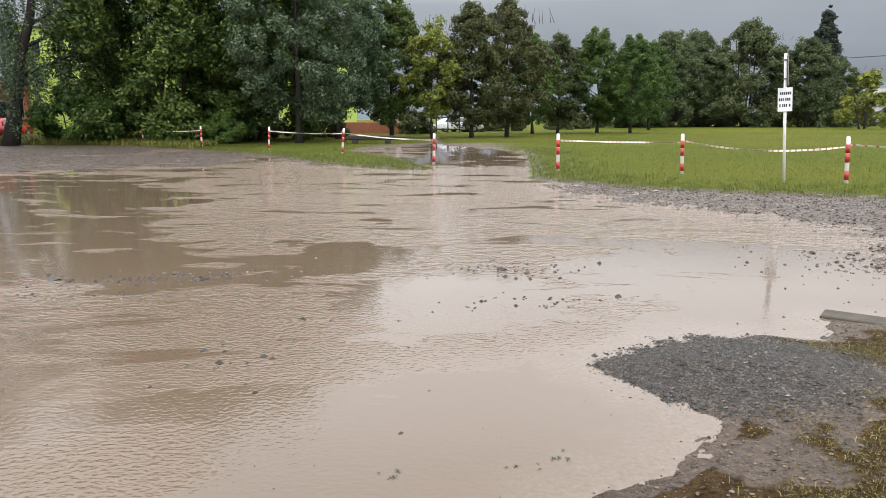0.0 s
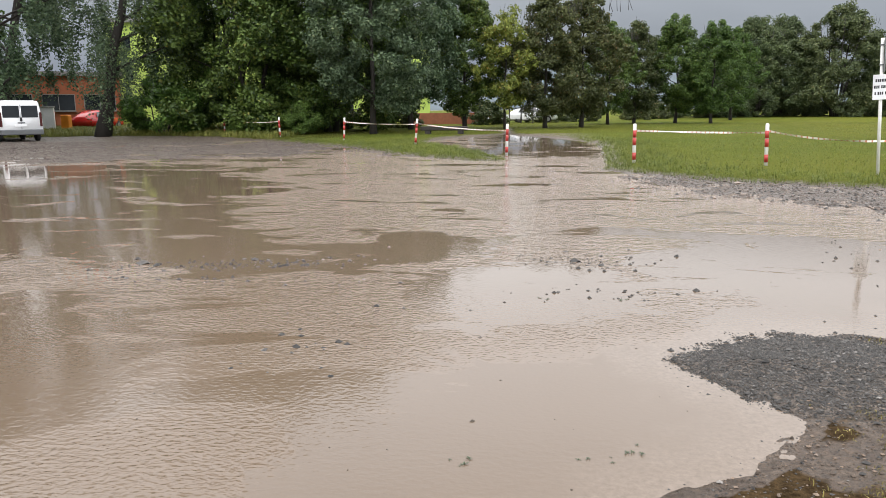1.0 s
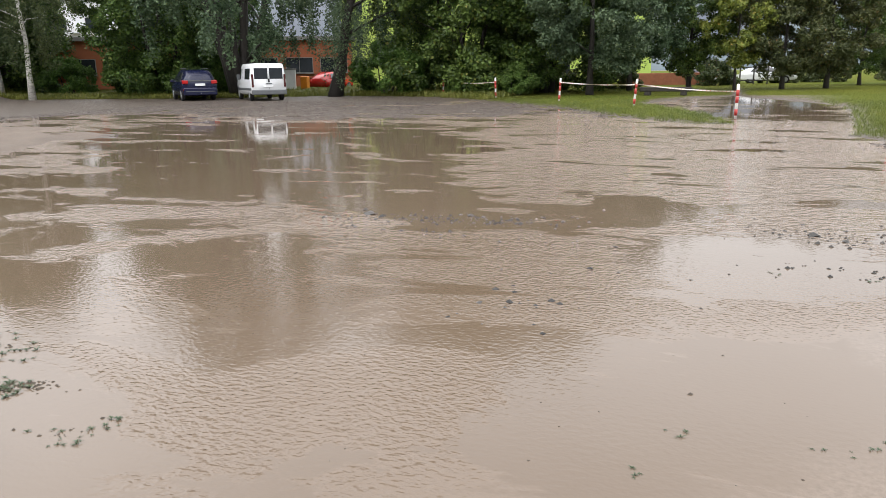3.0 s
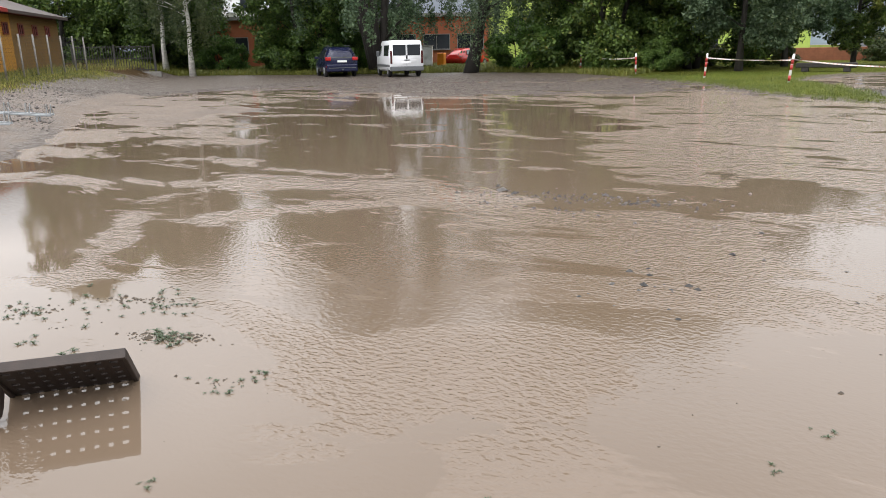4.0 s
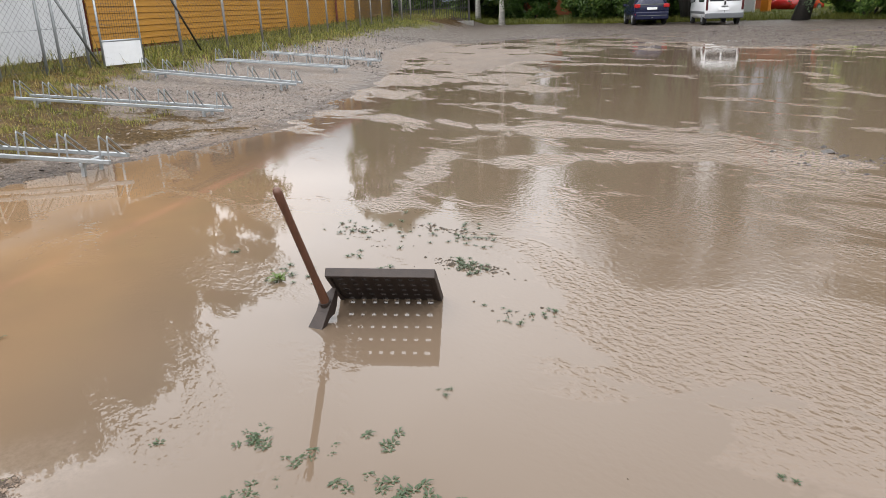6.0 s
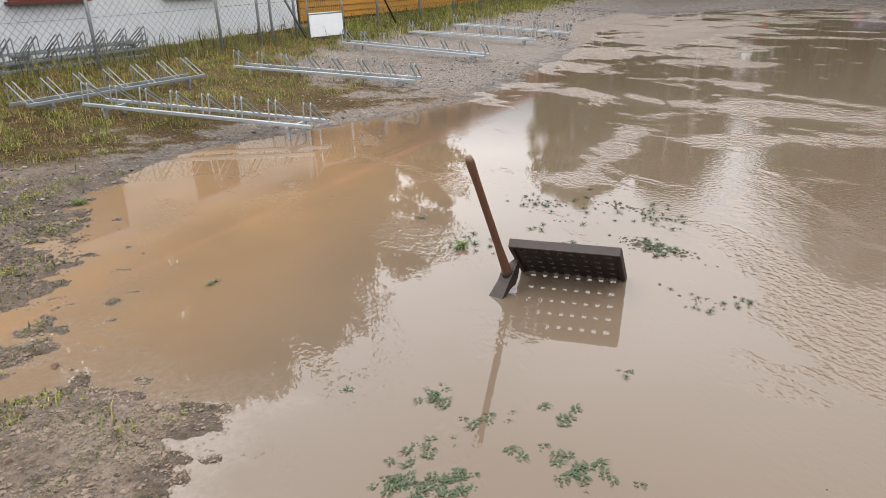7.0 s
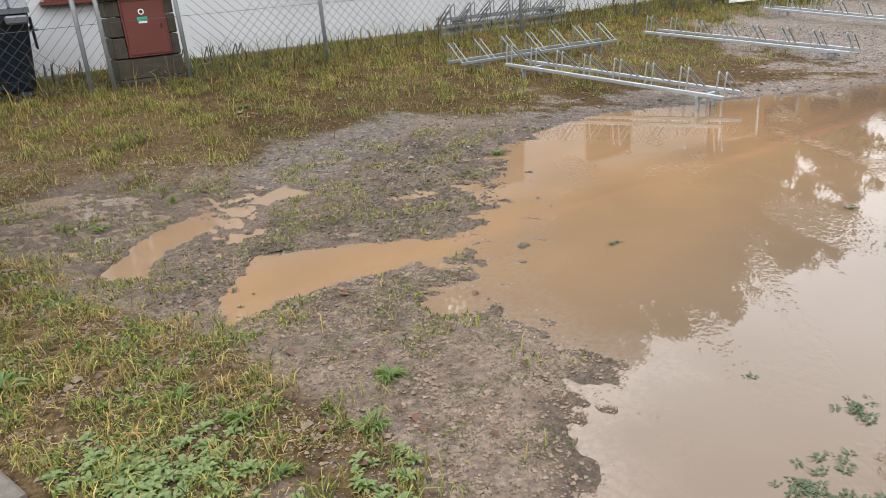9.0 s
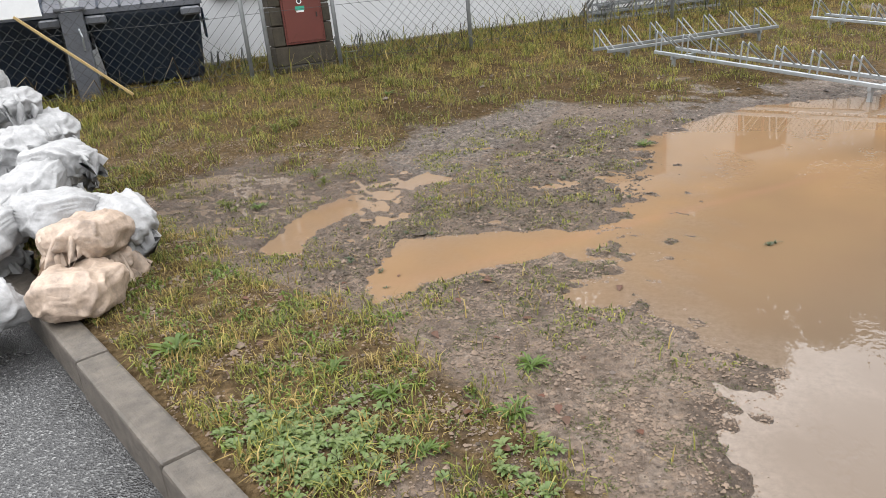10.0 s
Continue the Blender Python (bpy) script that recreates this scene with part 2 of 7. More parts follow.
def water_material():
    """Muddy flood water: still pools and rippled runs."""
    m, nt, p = shader("muddy_water")
    at = nt.nodes.new("ShaderNodeAttribute")
    at.attribute_name = "flow"
    sp = nt.nodes.new("ShaderNodeSeparateColor")
    link(nt, at.outputs["Color"], sp.inputs[0])
    run, silt, shallow = sp.outputs[0], sp.outputs[1], sp.outputs[2]
    big = noise_tex(nt, 0.35, 4, 0.5)
    body = ramp_of(nt, big.outputs[0], [(0.3, (0.101, 0.072, 0.049)), (0.7, (0.116, 0.085, 0.060))])
    c = mix_of(nt, silt, body.outputs[0], (0.208, 0.129, 0.068))
    bed = noise_tex(nt, 30.0, 5, 0.7)
    bedc = ramp_of(nt, bed.outputs[0], [(0.3, (0.105, 0.08, 0.06)), (0.7, (0.20, 0.157, 0.124))])
    c = mix_of(nt, maths(nt, 'MULTIPLY', shallow, maths(nt, 'SUBTRACT', 0.7, maths(nt, 'MULTIPLY', silt, 0.5))), c, bedc.outputs[0])
    p.inputs["IOR"].default_value = 1.34
    # ripples run across the current
    still = at.outputs["Alpha"]
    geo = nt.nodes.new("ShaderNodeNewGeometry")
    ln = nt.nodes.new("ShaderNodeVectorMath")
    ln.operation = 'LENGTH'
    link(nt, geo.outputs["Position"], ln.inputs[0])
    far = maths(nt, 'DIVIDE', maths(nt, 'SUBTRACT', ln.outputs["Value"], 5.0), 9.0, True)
    w1 = noise_tex(nt, 1.0, 1, 0.5, (25.0, 33.0, 1.0))
    w2 = noise_tex(nt, 1.0, 2, 0.6, (46.0, 58.0, 1.0))
    w3 = noise_tex(nt, 1.0, 3, 0.6, (4.6, 7.5, 1.0))
    patch = noise_tex(nt, 1.0, 6, 0.66, (0.45, 1.0, 1.0))
    patch.inputs["Distortion"].default_value = 0.9
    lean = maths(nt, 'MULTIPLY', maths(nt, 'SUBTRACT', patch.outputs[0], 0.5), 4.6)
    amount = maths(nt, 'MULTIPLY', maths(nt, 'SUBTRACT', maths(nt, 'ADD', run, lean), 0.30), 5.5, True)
    # broken water is mixed towards pale beige, more so away from the origin
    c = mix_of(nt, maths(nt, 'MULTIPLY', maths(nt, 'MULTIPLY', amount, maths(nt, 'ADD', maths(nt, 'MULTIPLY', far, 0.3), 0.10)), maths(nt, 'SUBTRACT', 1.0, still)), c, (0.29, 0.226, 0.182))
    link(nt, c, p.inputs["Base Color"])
    w4 = noise_tex(nt, 1.0, 2, 0.6, (11.0, 16.0, 1.0))
    z1, z2, z3, z4 = (maths(nt, 'SUBTRACT', w.outputs[0], 0.5) for w in (w1, w2, w3, w4))
    quiet = maths(nt, 'MULTIPLY', maths(nt, 'MULTIPLY', maths(nt, 'SUBTRACT', 1.0, still), maths(nt, 'SUBTRACT', 1.0, maths(nt, 'MULTIPLY', far, 0.85))), 0.17)
    total = maths(nt, 'MAXIMUM', maths(nt, 'MULTIPLY', amount, maths(nt, 'MAXIMUM', maths(nt, 'ADD', maths(nt, 'MULTIPLY', run, 0.9), 0.2), 0.12)), quiet)
    h = maths(nt, 'ADD', z1, maths(nt, 'MULTIPLY', z2, 0.3))
    h = maths(nt, 'MULTIPLY', h, total)
    big_wave = maths(nt, 'MULTIPLY', maths(nt, 'MULTIPLY', z3, amount), maths(nt, 'ADD', maths(nt, 'MULTIPLY', far, 6.0), 0.12))
    h = maths(nt, 'ADD', h, big_wave)
    chop = maths(nt, 'MULTIPLY', maths(nt, 'MULTIPLY', z4, amount), maths(nt, 'ADD', maths(nt, 'MULTIPLY', far, 4.0), 0.35))
    h = maths(nt, 'ADD', h, chop)
    h = maths(nt, 'ADD', h, maths(nt, 'MULTIPLY', z1, 0.012))
    link(nt, bump_of(nt, h, 1.0, 0.0088), p.inputs["Normal"])
    # ripples too fine to see far off blur the mirror
    blur = maths(nt, 'MULTIPLY', maths(nt, 'MULTIPLY', amount, far), 0.10)
    blur = maths(nt, 'ADD', maths(nt, 'ADD', blur, 0.015), maths(nt, 'MULTIPLY', quiet, maths(nt, 'MULTIPLY', far, 0.08)))
    link(nt, blur, p.inputs["Roughness"])
    return m


M_GROUND = ground_material()
M_WATER = water_material()
M_LEAF_DARK = leafy("leaf_deep_green", (0.018, 0.04, 0.010), (0.096, 0.156, 0.032), (0.15, 0.16, 0.035))
M_LEAF_GREY = leafy("leaf_grey_green", (0.03, 0.056, 0.032), (0.105, 0.155, 0.09), (0.16, 0.19, 0.105))
M_LEAF_FRESH = leafy("leaf_fresh_green", (0.08, 0.115, 0.02), (0.22, 0.26, 0.055), (0.3, 0.23, 0.05))
# rusty leaf tones lifted to hold the slight haze over the tree row
M_LEAF_RUST = leafy("leaf_hazed_rusty_green", (0.03, 0.044, 0.018), (0.092, 0.112, 0.042), (0.15, 0.10, 0.04))
M_LEAF_WILLOW = leafy("leaf_willow", (0.034, 0.056, 0.024), (0.092, 0.125, 0.052), (0.13, 0.135, 0.06))
M_LEAF_BUSH = leafy("leaf_bush", (0.03, 0.065, 0.012), (0.10, 0.18, 0.035), (0.15, 0.2, 0.05))
M_LEAF_YELLOW = leafy("leaf_autumn_yellow", (0.09, 0.105, 0.018), (0.22, 0.235, 0.04), (0.28, 0.2, 0.03))
M_NEEDLE = leafy("spruce_needle", (0.012, 0.022, 0.016), (0.035, 0.05, 0.038), None, 0.6, 0.1)
M_BARK = plain("dark_bark", (0.026, 0.022, 0.018), 0.85, vary=0.5, scale=4, bump=0.02, fine=30, stretch=(3, 3, 0.6))
M_BIRCH = plain("birch_bark", (0.5, 0.48, 0.44), 0.7, vary=0.75, scale=3, bump=0.01, fine=9, stretch=(1, 1, 3))
M_GRASS_OLIVE = leafy("grass_olive", (0.03, 0.042, 0.012), (0.245, 0.252, 0.062), (0.42, 0.33, 0.13), 0.65, 0.3)
M_GRASS = leafy("grass_blade", (0.065, 0.086, 0.015), (0.15, 0.172, 0.036), (0.22, 0.20, 0.065), 0.6, 0.3)
M_GRASS_DRY = leafy("grass_straw", (0.08, 0.06, 0.022), (0.30, 0.235, 0.085), (0.50, 0.39, 0.19), 0.65, 0.3)
M_MOSS = leafy("rusty_turf", (0.055, 0.045, 0.012), (0.165, 0.13, 0.034), (0.26, 0.18, 0.06), 0.7, 0.2)
M_MOSS_GREEN = leafy("muddied_moss", (0.03, 0.034, 0.014), (0.10, 0.105, 0.04), (0.18, 0.17, 0.06), 0.7, 0.2)
M_STALK = leafy("dead_stalk", (0.035, 0.024, 0.016), (0.10, 0.07, 0.045), None, 0.7, 0.1)


# ---- the lie of the land ----
FU, FN = Vector((-0.70, 0.714)), Vector((0.714, 0.70))   # along the fence, and from it towards the lot


def along(s, d, z=0.0):
    return Vector((FU.x * s + FN.x * d, FU.y * s + FN.y * d, z))


def inside(poly, x, y):
    """Distance to a polygon's edge, positive inside; far outside it, the distance to its bounds."""
    x, y = np.asarray(x, float), np.asarray(y, float)
    lo, hi = np.min(poly, axis=0), np.max(poly, axis=0)
    away = np.hypot(np.maximum(np.maximum(lo[0] - x, x - hi[0]), 0), np.maximum(np.maximum(lo[1] - y, y - hi[1]), 0))
    out = -away
    close = away < 5.0
    if not close.all():
        if close.any():
            out[close] = inside(poly, x[close], y[close])
        return out
    px = np.array([p[0] for p in poly], float)
    py = np.array([p[1] for p in poly], float)
    best = np.full(x.shape, 1e9)
    inn = np.zeros(x.shape, bool)
    for i in range(len(poly)):
        ax, ay, bx, by = px[i - 1], py[i - 1], px[i], py[i]
        ex, ey = bx - ax, by - ay
        t = np.clip(((x - ax) * ex + (y - ay) * ey) / (ex * ex + ey * ey), 0, 1)
        best = np.minimum(best, np.hypot(x - ax - t * ex, y - ay - t * ey))
        hit = ((ay > y) != (by > y)) & (x < ex * (y - ay) / (ey if ey else 1e-9) + ax)
        inn ^= hit
    return np.where(inn, best, -best)


def waves(x, y, size, seed, octaves=3):
    """Smooth noise from summed sines, about -1 to 1."""
    rng = np.random.RandomState(seed)
    out = np.zeros_like(x)
    amp, k = 1.0, 2 * math.pi / size
    for o in range(octaves):
        for i in range(5):
            a, ph = rng.uniform(0, 2 * math.pi), rng.uniform(0, 2 * math.pi)
            q = k * rng.uniform(0.7, 1.4)
            out += amp * np.sin(q * (x * math.cos(a) + y * math.sin(a)) + ph + 1.3 * np.sin(0.6 * q * (x * math.sin(a) - y * math.cos(a))))
        amp *= 0.55
        k *= 2.1
    return out / 4.0


RIGHT_BANK = [(0.3, 2.3), (0.63, 2.72), (0.99, 2.92), (1.22, 3.15), (1.43, 3.5), (1.2, 3.92), (0.98, 4.3), (1.2, 4.6), (1.5, 4.82), (1.94, 4.97), (2.4, 4.97), (2.7, 4.85), (2.98, 5.46), (3.7, 5.3), (5.2, 5.6), (12, 6), (12, -6), (0.3, -6)]
RIGHT_GRAVEL = [(4.05, 7.0), (4.7, 6.5), (8, 7.5), (30, 5), (30, 12), (14, 12), (8.2, 14), (5.8, 15), (3.8, 16), (2.3, 18), (2.1, 15.6), (3.4, 12.5), (5.0, 11.2), (5.6, 9.2), (4.3, 7.9)]
FIELD_RIGHT = [(2.2, 17.8), (3.86, 15.4), (5.84, 14.24), (8.25, 13.2), (14, 11.5), (60, 5), (900, 0), (900, 900), (-2, 900), (-1, 60), (-0.5, 41), (1.5, 36), (3.4, 31), (3.0, 26), (2.4, 21)]
FIELD_LEFT = [(0.3, 20.6), (-1.37, 20.7), (-4.2, 24), (-6.9, 28.6), (-12, 34), (-17, 38), (-24, 38.8), (-30, 35.0), (-40, 32.6), (-48, 31.2), (-58, 30.5), (-75, 34), (-900, 80), (-900, 900), (1, 900), (0.5, 60), (-0.5, 41), (-3.5, 36), (-4.0, 32), (-1.8, 27)]
LEFT_SHOAL = [(-25, 16.5), (-21.5, 17.2), (-16, 14.4), (-14, 11.3), (-11.6, 8.8), (-11.8, 7.6), (-13.5, 7.7), (-20.5, 11.8)]
LANE = [(-33.5, 16.5), (-46, 27.0), (-37.5, 28.5), (-29, 21.3), (-24.5, 14.2), (-26, 13)]
BACK_LOT = [(-13, 30), (-20, 28.5), (-23, 24), (-24.7, 19), (-24, 16), (-33, 17), (-60, 30), (-70, 60), (-30, 50), (-13, 44)]
NEAR_LAND = [(-1.2, -0.42), (-1.97, -0.38), (-2.28, -0.44), (-2.52, -0.37), (-2.7, -0.18), (-2.76, -0.37), (-2.95, -0.5), (-3.1, -0.68), (-3.35, -0.93), (-3.6, -0.95), (-4.0, -0.98), (-4.5, -1.05), (-5.4, -0.98),
             (-6.2, -1.15), (-6.8, -0.9), (-7.5, -0.6), (-8.0, 0.0), (-8.35, 1.05), (-8.9, 2.6), (-9.3, 3.4), (-16, 1), (-14, -9), (-2, -14), (6, -12), (6, -1), (1.5, -0.6)]
MUD_FLAT = [(-2.75, -1.9), (-2.8, -2.4), (-3.2, -3.0), (-3.5, -3.6), (-3.8, -4.6), (-4.6, -6.2), (-5.6, -5.7), (-5.6, -4.3), (-5.4, -3.3), (-6.6, -3.3), (-7.6, -2.4), (-7.6, -1.2), (-5.6, -0.5), (-3.6, -0.5), (-3.0, -0.9), (-3.0, -1.5)]
BARE_MUD = [(-2.6, -1.75), (-3.1, -1.4), (-3.1, -0.9), (-2.7, -0.2), (-2.2, -0.3), (-1.75, -0.3), (-1.85, -0.75), (-2.2, -1.15), (-2.35, -1.5)]
WET_GRIT = [(-5.3, -3.1), (-6.2, -3.6), (-7.4, -3.7), (-8.2, -2.8), (-7.7, -2.1), (-6.0, -2.4), (-5.2, -2.5)]
SHALLOWS = [(-6.6, -1.1), (-5.2, -1.1), (-4.0, -1.1), (-3.3, -1.0), (-2.9, -0.6), (-3.2, -0.45), (-4.2, -0.35), (-5.6, -0.5)]
# puddles left in the mud: outline, depth
PUDDLES = [([(-3.85, -2.35), (-4.05, -1.8), (-4.15, -1.0), (-3.8, -1.15), (-3.5, -1.55), (-3.15, -1.9), (-2.85, -2.02), (-2.9, -2.18), (-3.25, -2.27)], 0.02),
           ([(-4.55, -2.8), (-4.62, -3.2), (-4.2, -3.28), (-3.5, -3.18), (-3.45, -2.87), (-3.9, -2.93)], 0.016),
           ([(-4.5, -5.9), (-5.2, -5.6), (-5.37, -4.2), (-4.9, -3.5), (-4.6, -3.2), (-4.05, -3.35), (-3.85, -4.0), (-4.05, -4.7)], -0.001),
           ([(-4.85, -2.95), (-5.45, -2.8), (-5.1, -2.5), (-4.8, -2.7)], 0.012),
           ([(-3.4, -1.15), (-3.46, -0.9), (-3.12, -0.85), (-3.05, -1.05)], 0.016),
           ([(-4.3, -5.1), (-4.9, -5.6), (-4.7, -5.9), (-4.0, -5.2)], 0.014)]
ROAD = [(-1.49 + 0.467 * 3, -2.1 + 0.884 * 3), (-1.49 - 0.467 * 14, -2.1 - 0.884 * 14), (20, -20), (20, -3), (2, 0.4)]


def slope(x, y):
    return 0.004 * np.maximum(0, np.minimum(y, 90) - 6)


def lie(x, y):
    """Height of the ground, and its cover: turf, grit, wet."""
    x, y = np.asarray(x, float), np.asarray(y, float)
    s, d = x * FU.x + y * FU.y, x * FN.x + y * FN.y
    n_big, n_mid, n_small = waves(x, y, 9.0, 3), waves(x, y, 1.6, 5), waves(x, y, 0.35, 7)
    n_fine = waves(x, y, 0.13, 9, 2)
    # bank under the fence
    shore = np.interp(s, [-8, 0, 1.7, 2.6, 4.2, 5.3, 6.7, 8.5, 9.8, 12.4, 17.9, 21, 29, 45, 60], [-7.2, -7.0, -6.6, -6.2, -5.9, -5.8, -5.4, -4.3, -4.3, -4.5, -5.1, -5.8, -6.0, -9, -9])
    bank = (shore - d)
    high = np.interp(-d, [-99, 5.2, 7.5, 10, 12, 40], [0, 0.03, 0.2, 0.47, 0.6, 0.8]) + 0.012 * np.clip(s - 8, 0, 32) * np.interp(-d, [5.5, 10], [0, 1])
    high_shore = np.interp(-shore, [5.2, 7.5, 10], [0.03, 0.2, 0.47])
    sides = {k: inside(p, x, y) for k, p in dict(rb=RIGHT_BANK, rg=RIGHT_GRAVEL, fr=FIELD_RIGHT, fl=FIELD_LEFT, bl=BACK_LOT, nl=NEAR_LAND, ms=MUD_FLAT, bm=BARE_MUD, wg=WET_GRIT).items()}
    jag = 0.12 * n_mid + 0.05 * n_small
    h = np.full(x.shape, -0.10)

    def raise_to(dist, rise, top, drop=0.12, rag=1.0):
        dist = dist + jag * rag
        return np.where(dist > 0, np.minimum(rise * dist, top), np.maximum(drop * dist, -0.10))
    h = np.maximum(h, np.where(bank > -0.6, np.maximum(raise_to(bank, 0.05, 0.1), np.where(bank > 0, np.maximum(0, high - high_shore * np.exp(-np.maximum(bank, 0) / 1.6)), -1)), -0.10))
    h = np.maximum(h, raise_to(sides["rb"], 0.10, 0.10, 0.06, 0.35))
    h = np.maximum(h, raise_to(sides["rg"] * 0.7 - 0.25, 0.014, 0.03, 0.03))
    h = np.maximum(h, raise_to(sides["fr"], 0.10, 0.09))
    h = np.maximum(h, raise_to(sides["fl"], 0.10, 0.08))
    h = np.maximum(h, raise_to(sides["bl"] * 0.5, 0.02, 0.03, 0.01))
    flatness = np.clip(0.5 + sides["ms"] * 2.5 + 0.3 * n_mid, 0, 1)
    dn = sides["nl"] + 0.05 * n_mid + 0.05 * n_small + 0.04 * n_fine
    rise = np.minimum(0.09 * dn, 0.085) * (1 - flatness) + flatness * np.minimum(0.05 * dn, 0.016)
    rise = rise + np.clip(dn * 4, 0, 1) * (0.25 + 0.75 * flatness) * (0.009 * n_mid + 0.010 * n_small + 0.010 * n_fine)
    near_h = np.where(dn > 0, rise, np.maximum(0.12 * dn, -0.10))
    for outline, depth in PUDDLES:
        q = inside(outline, x, y) + 0.08 * n_small + 0.08 * n_mid + 0.05 * n_fine - 0.03
        dip = np.clip(0.5 + q / 0.14, 0, 1)
        near_h = near_h * (1 - dip) - (depth - 0.006 * n_fine) * dip
    drowned_bar = np.clip(0.5 + 1.6 * inside(SHALLOWS, x, y), 0, 1)
    near_h = np.where(drowned_bar > 0, np.maximum(near_h, -0.010 - 0.05 * (1 - drowned_bar) + 0.011 * n_fine + 0.007 * n_small), near_h)
    h = np.maximum(h, near_h)
    # bars of gravel that just break the flow in the back of the lot
    on_shoal = np.clip(0.5 + inside(LEFT_SHOAL, x, y) * 0.6, 0, 1)
    bars = np.maximum(np.interp(y, [9, 13, 30], [0, 1, 1]), on_shoal) * np.interp(x, [-24, -14, 0, 6], [1, 1, 0.75, 0.5])
    shoal = 0.03 * on_shoal + np.interp(y + 0.12 * x, [16.5, 19.5, 24], [-0.022, 0.0, 0.02])
    h = np.where(h < -0.005, np.maximum(h, bars * (shoal + 0.014 * waves(x * 0.5, y, 2.2, 11) + 0.012 * n_big - np.interp(x, [-13, -8], [-0.002, 0.004])) - 0.10 * (1 - bars)), h)
    stream = np.exp(-((x - (0.6 + 0.02 * (y - 20))) / (1.9 + 0.08 * np.maximum(0, y - 20))) ** 2) * ((y > 19) & (y < 40))
    h = h - stream * np.interp(y, [19, 22, 24, 33, 40], [0.10, 0.06, 0.02, 0.018, 0.0]) * (0.8 + 0.5 * n_mid)
    h = h + 0.006 * n_mid * (h > 0) + 0.004 * n_small
    turf = np.clip(np.maximum(sides["fr"], sides["fl"]) * 1.2 + 0.25 * n_mid, 0, 1) * (1 - 0.6 * stream)
    verge = np.clip((-d - np.interp(s, [-1, 0.8, 2, 3.5, 5, 8, 13], [6.2, 6.3, 7.1, 7.4, 8.0, 8.3, 8.6]) + 0.55 * n_mid + 0.35 * n_big) * 0.9, 0, 1) * np.clip((d + 30) / 3, 0, 1)
    lawn = np.clip(sides["nl"] * 1.5 - 0.3 + 0.8 * n_mid + 0.4 * n_small, 0, 0.85) * np.clip(1 - flatness - 1.5 * np.clip(0.4 + 3 * sides["bm"], 0, 0.6), 0, 1)
    mats_right = np.clip(np.clip(2 * np.hypot((x - 1.75) / 0.85, (y - 4.25) / 0.72) - 1.6, 0, 1) * (sides["rb"] > 0.12) * (0.85 + 1.3 * n_mid + 0.6 * n_small), 0, 0.95)
    turf = np.maximum.reduce([turf, verge, lawn, mats_right, 0.2 * flatness * np.clip(n_mid, 0, 1)])
    grit = np.clip(np.maximum.reduce([np.clip(2.6 - 2 * np.hypot((x - 1.75) / 0.85, (y - 4.25) / 0.72) + 0.3 * n_mid, 0.12, 1) * (sides["rb"] > -1), 0.14 * (sides["rb"] > -0.3), 0.6 * (sides["rg"] > -1), 0.22 * (bank > -0.3) * (s > 2), 0.7 * (sides["bl"] > -1), 0.5 * (sides["rb"] < -0.4)]), 0, 1)
    grit = np.where((sides["nl"] > -0.4) & (d > -5.3) | (sides["ms"] > -0.2), 0.12, grit)
    grit = np.where((d < -5.0) & (bank > -0.2) & (sides["ms"] < -0.1), np.clip(0.55 + 0.25 * n_mid, 0.3, 0.8), grit)
    grit = np.where(sides["wg"] > 0, 0.6, grit)
    wet = np.clip(1.0 - (h - 0.01) * 9, 0.35, 1)
    wet = np.where((bank > 0.4) & (s > 2) & (s < 24), np.interp(s, [4, 9], [0.55, 0.15]) + 0.3 * np.clip(n_mid + 0.5, 0, 1), wet)
    wet = np.where(sides["rb"] > -0.5, 1.0, wet)
    wet = np.where((sides["bl"] > -4) & (y > 14), 1.0, wet)
    wet = np.where((sides["nl"] > 0.1) & (d > -5.5), 0.35 + 0.5 * flatness, wet)
    wet = np.where(sides["wg"] > 0, 0.75, wet)
    grit = np.where(on_shoal > 0.3, 0.22 + 0.2 * np.clip(n_mid, 0, 1), grit)
    wet = np.where(on_shoal > 0.3, 0.25 + 0.3 * np.clip(n_big, 0, 1), wet)
    lane = np.clip(0.5 + 0.5 * inside(LANE, x, y) + 0.3 * n_mid, 0, 1)
    grit, wet = grit * (1 - lane) + 0.75 * lane, wet * (1 - lane) + 0.95 * lane
    lush = np.clip(np.maximum(sides["fr"], sides["fl"]) + 1.5, 0, 1)
    return h + slope(x, y), turf, grit, wet, h, lush


def height(x, y):
    return float(ground_at(np.array([x]), np.array([y]))[0][0])


def spread(lo, hi, dense_lo, dense_hi, step, growth, limit):
    """Even steps in the dense stretch, growing ones outside."""
    mid = list(np.arange(dense_lo, dense_hi, step))
    a, st = [], step
    v = dense_hi
    while v < hi:
        a.append(v)
        st = min(st * growth, limit)
        v += st
    b, st = [], step
    v = dense_lo
    while v > lo:
        st = min(st * growth, limit)
        v -= st
        b.append(v)
    return np.array(b[::-1] + mid + a)


gx = spread(-1500, 1500, -8.4, 3.6, 0.032, 1.035, 90)
gy = spread(-300, 1800, -6.0, 5.6, 0.032, 1.03, 90)
X, Y = [a.ravel() for a in np.meshgrid(gx, gy)]
Z, turf, grit, wet, rel, lush = lie(X, Y)
on_road = inside(ROAD, X, Y)
Z = np.where(on_road > -0.1, -0.08, Z)
idx = np.arange(len(X)).reshape(len(gy), len(gx))
TABLE = np.stack([Z, turf, grit, wet, rel, lush], -1).reshape(len(gy), len(gx), 6)


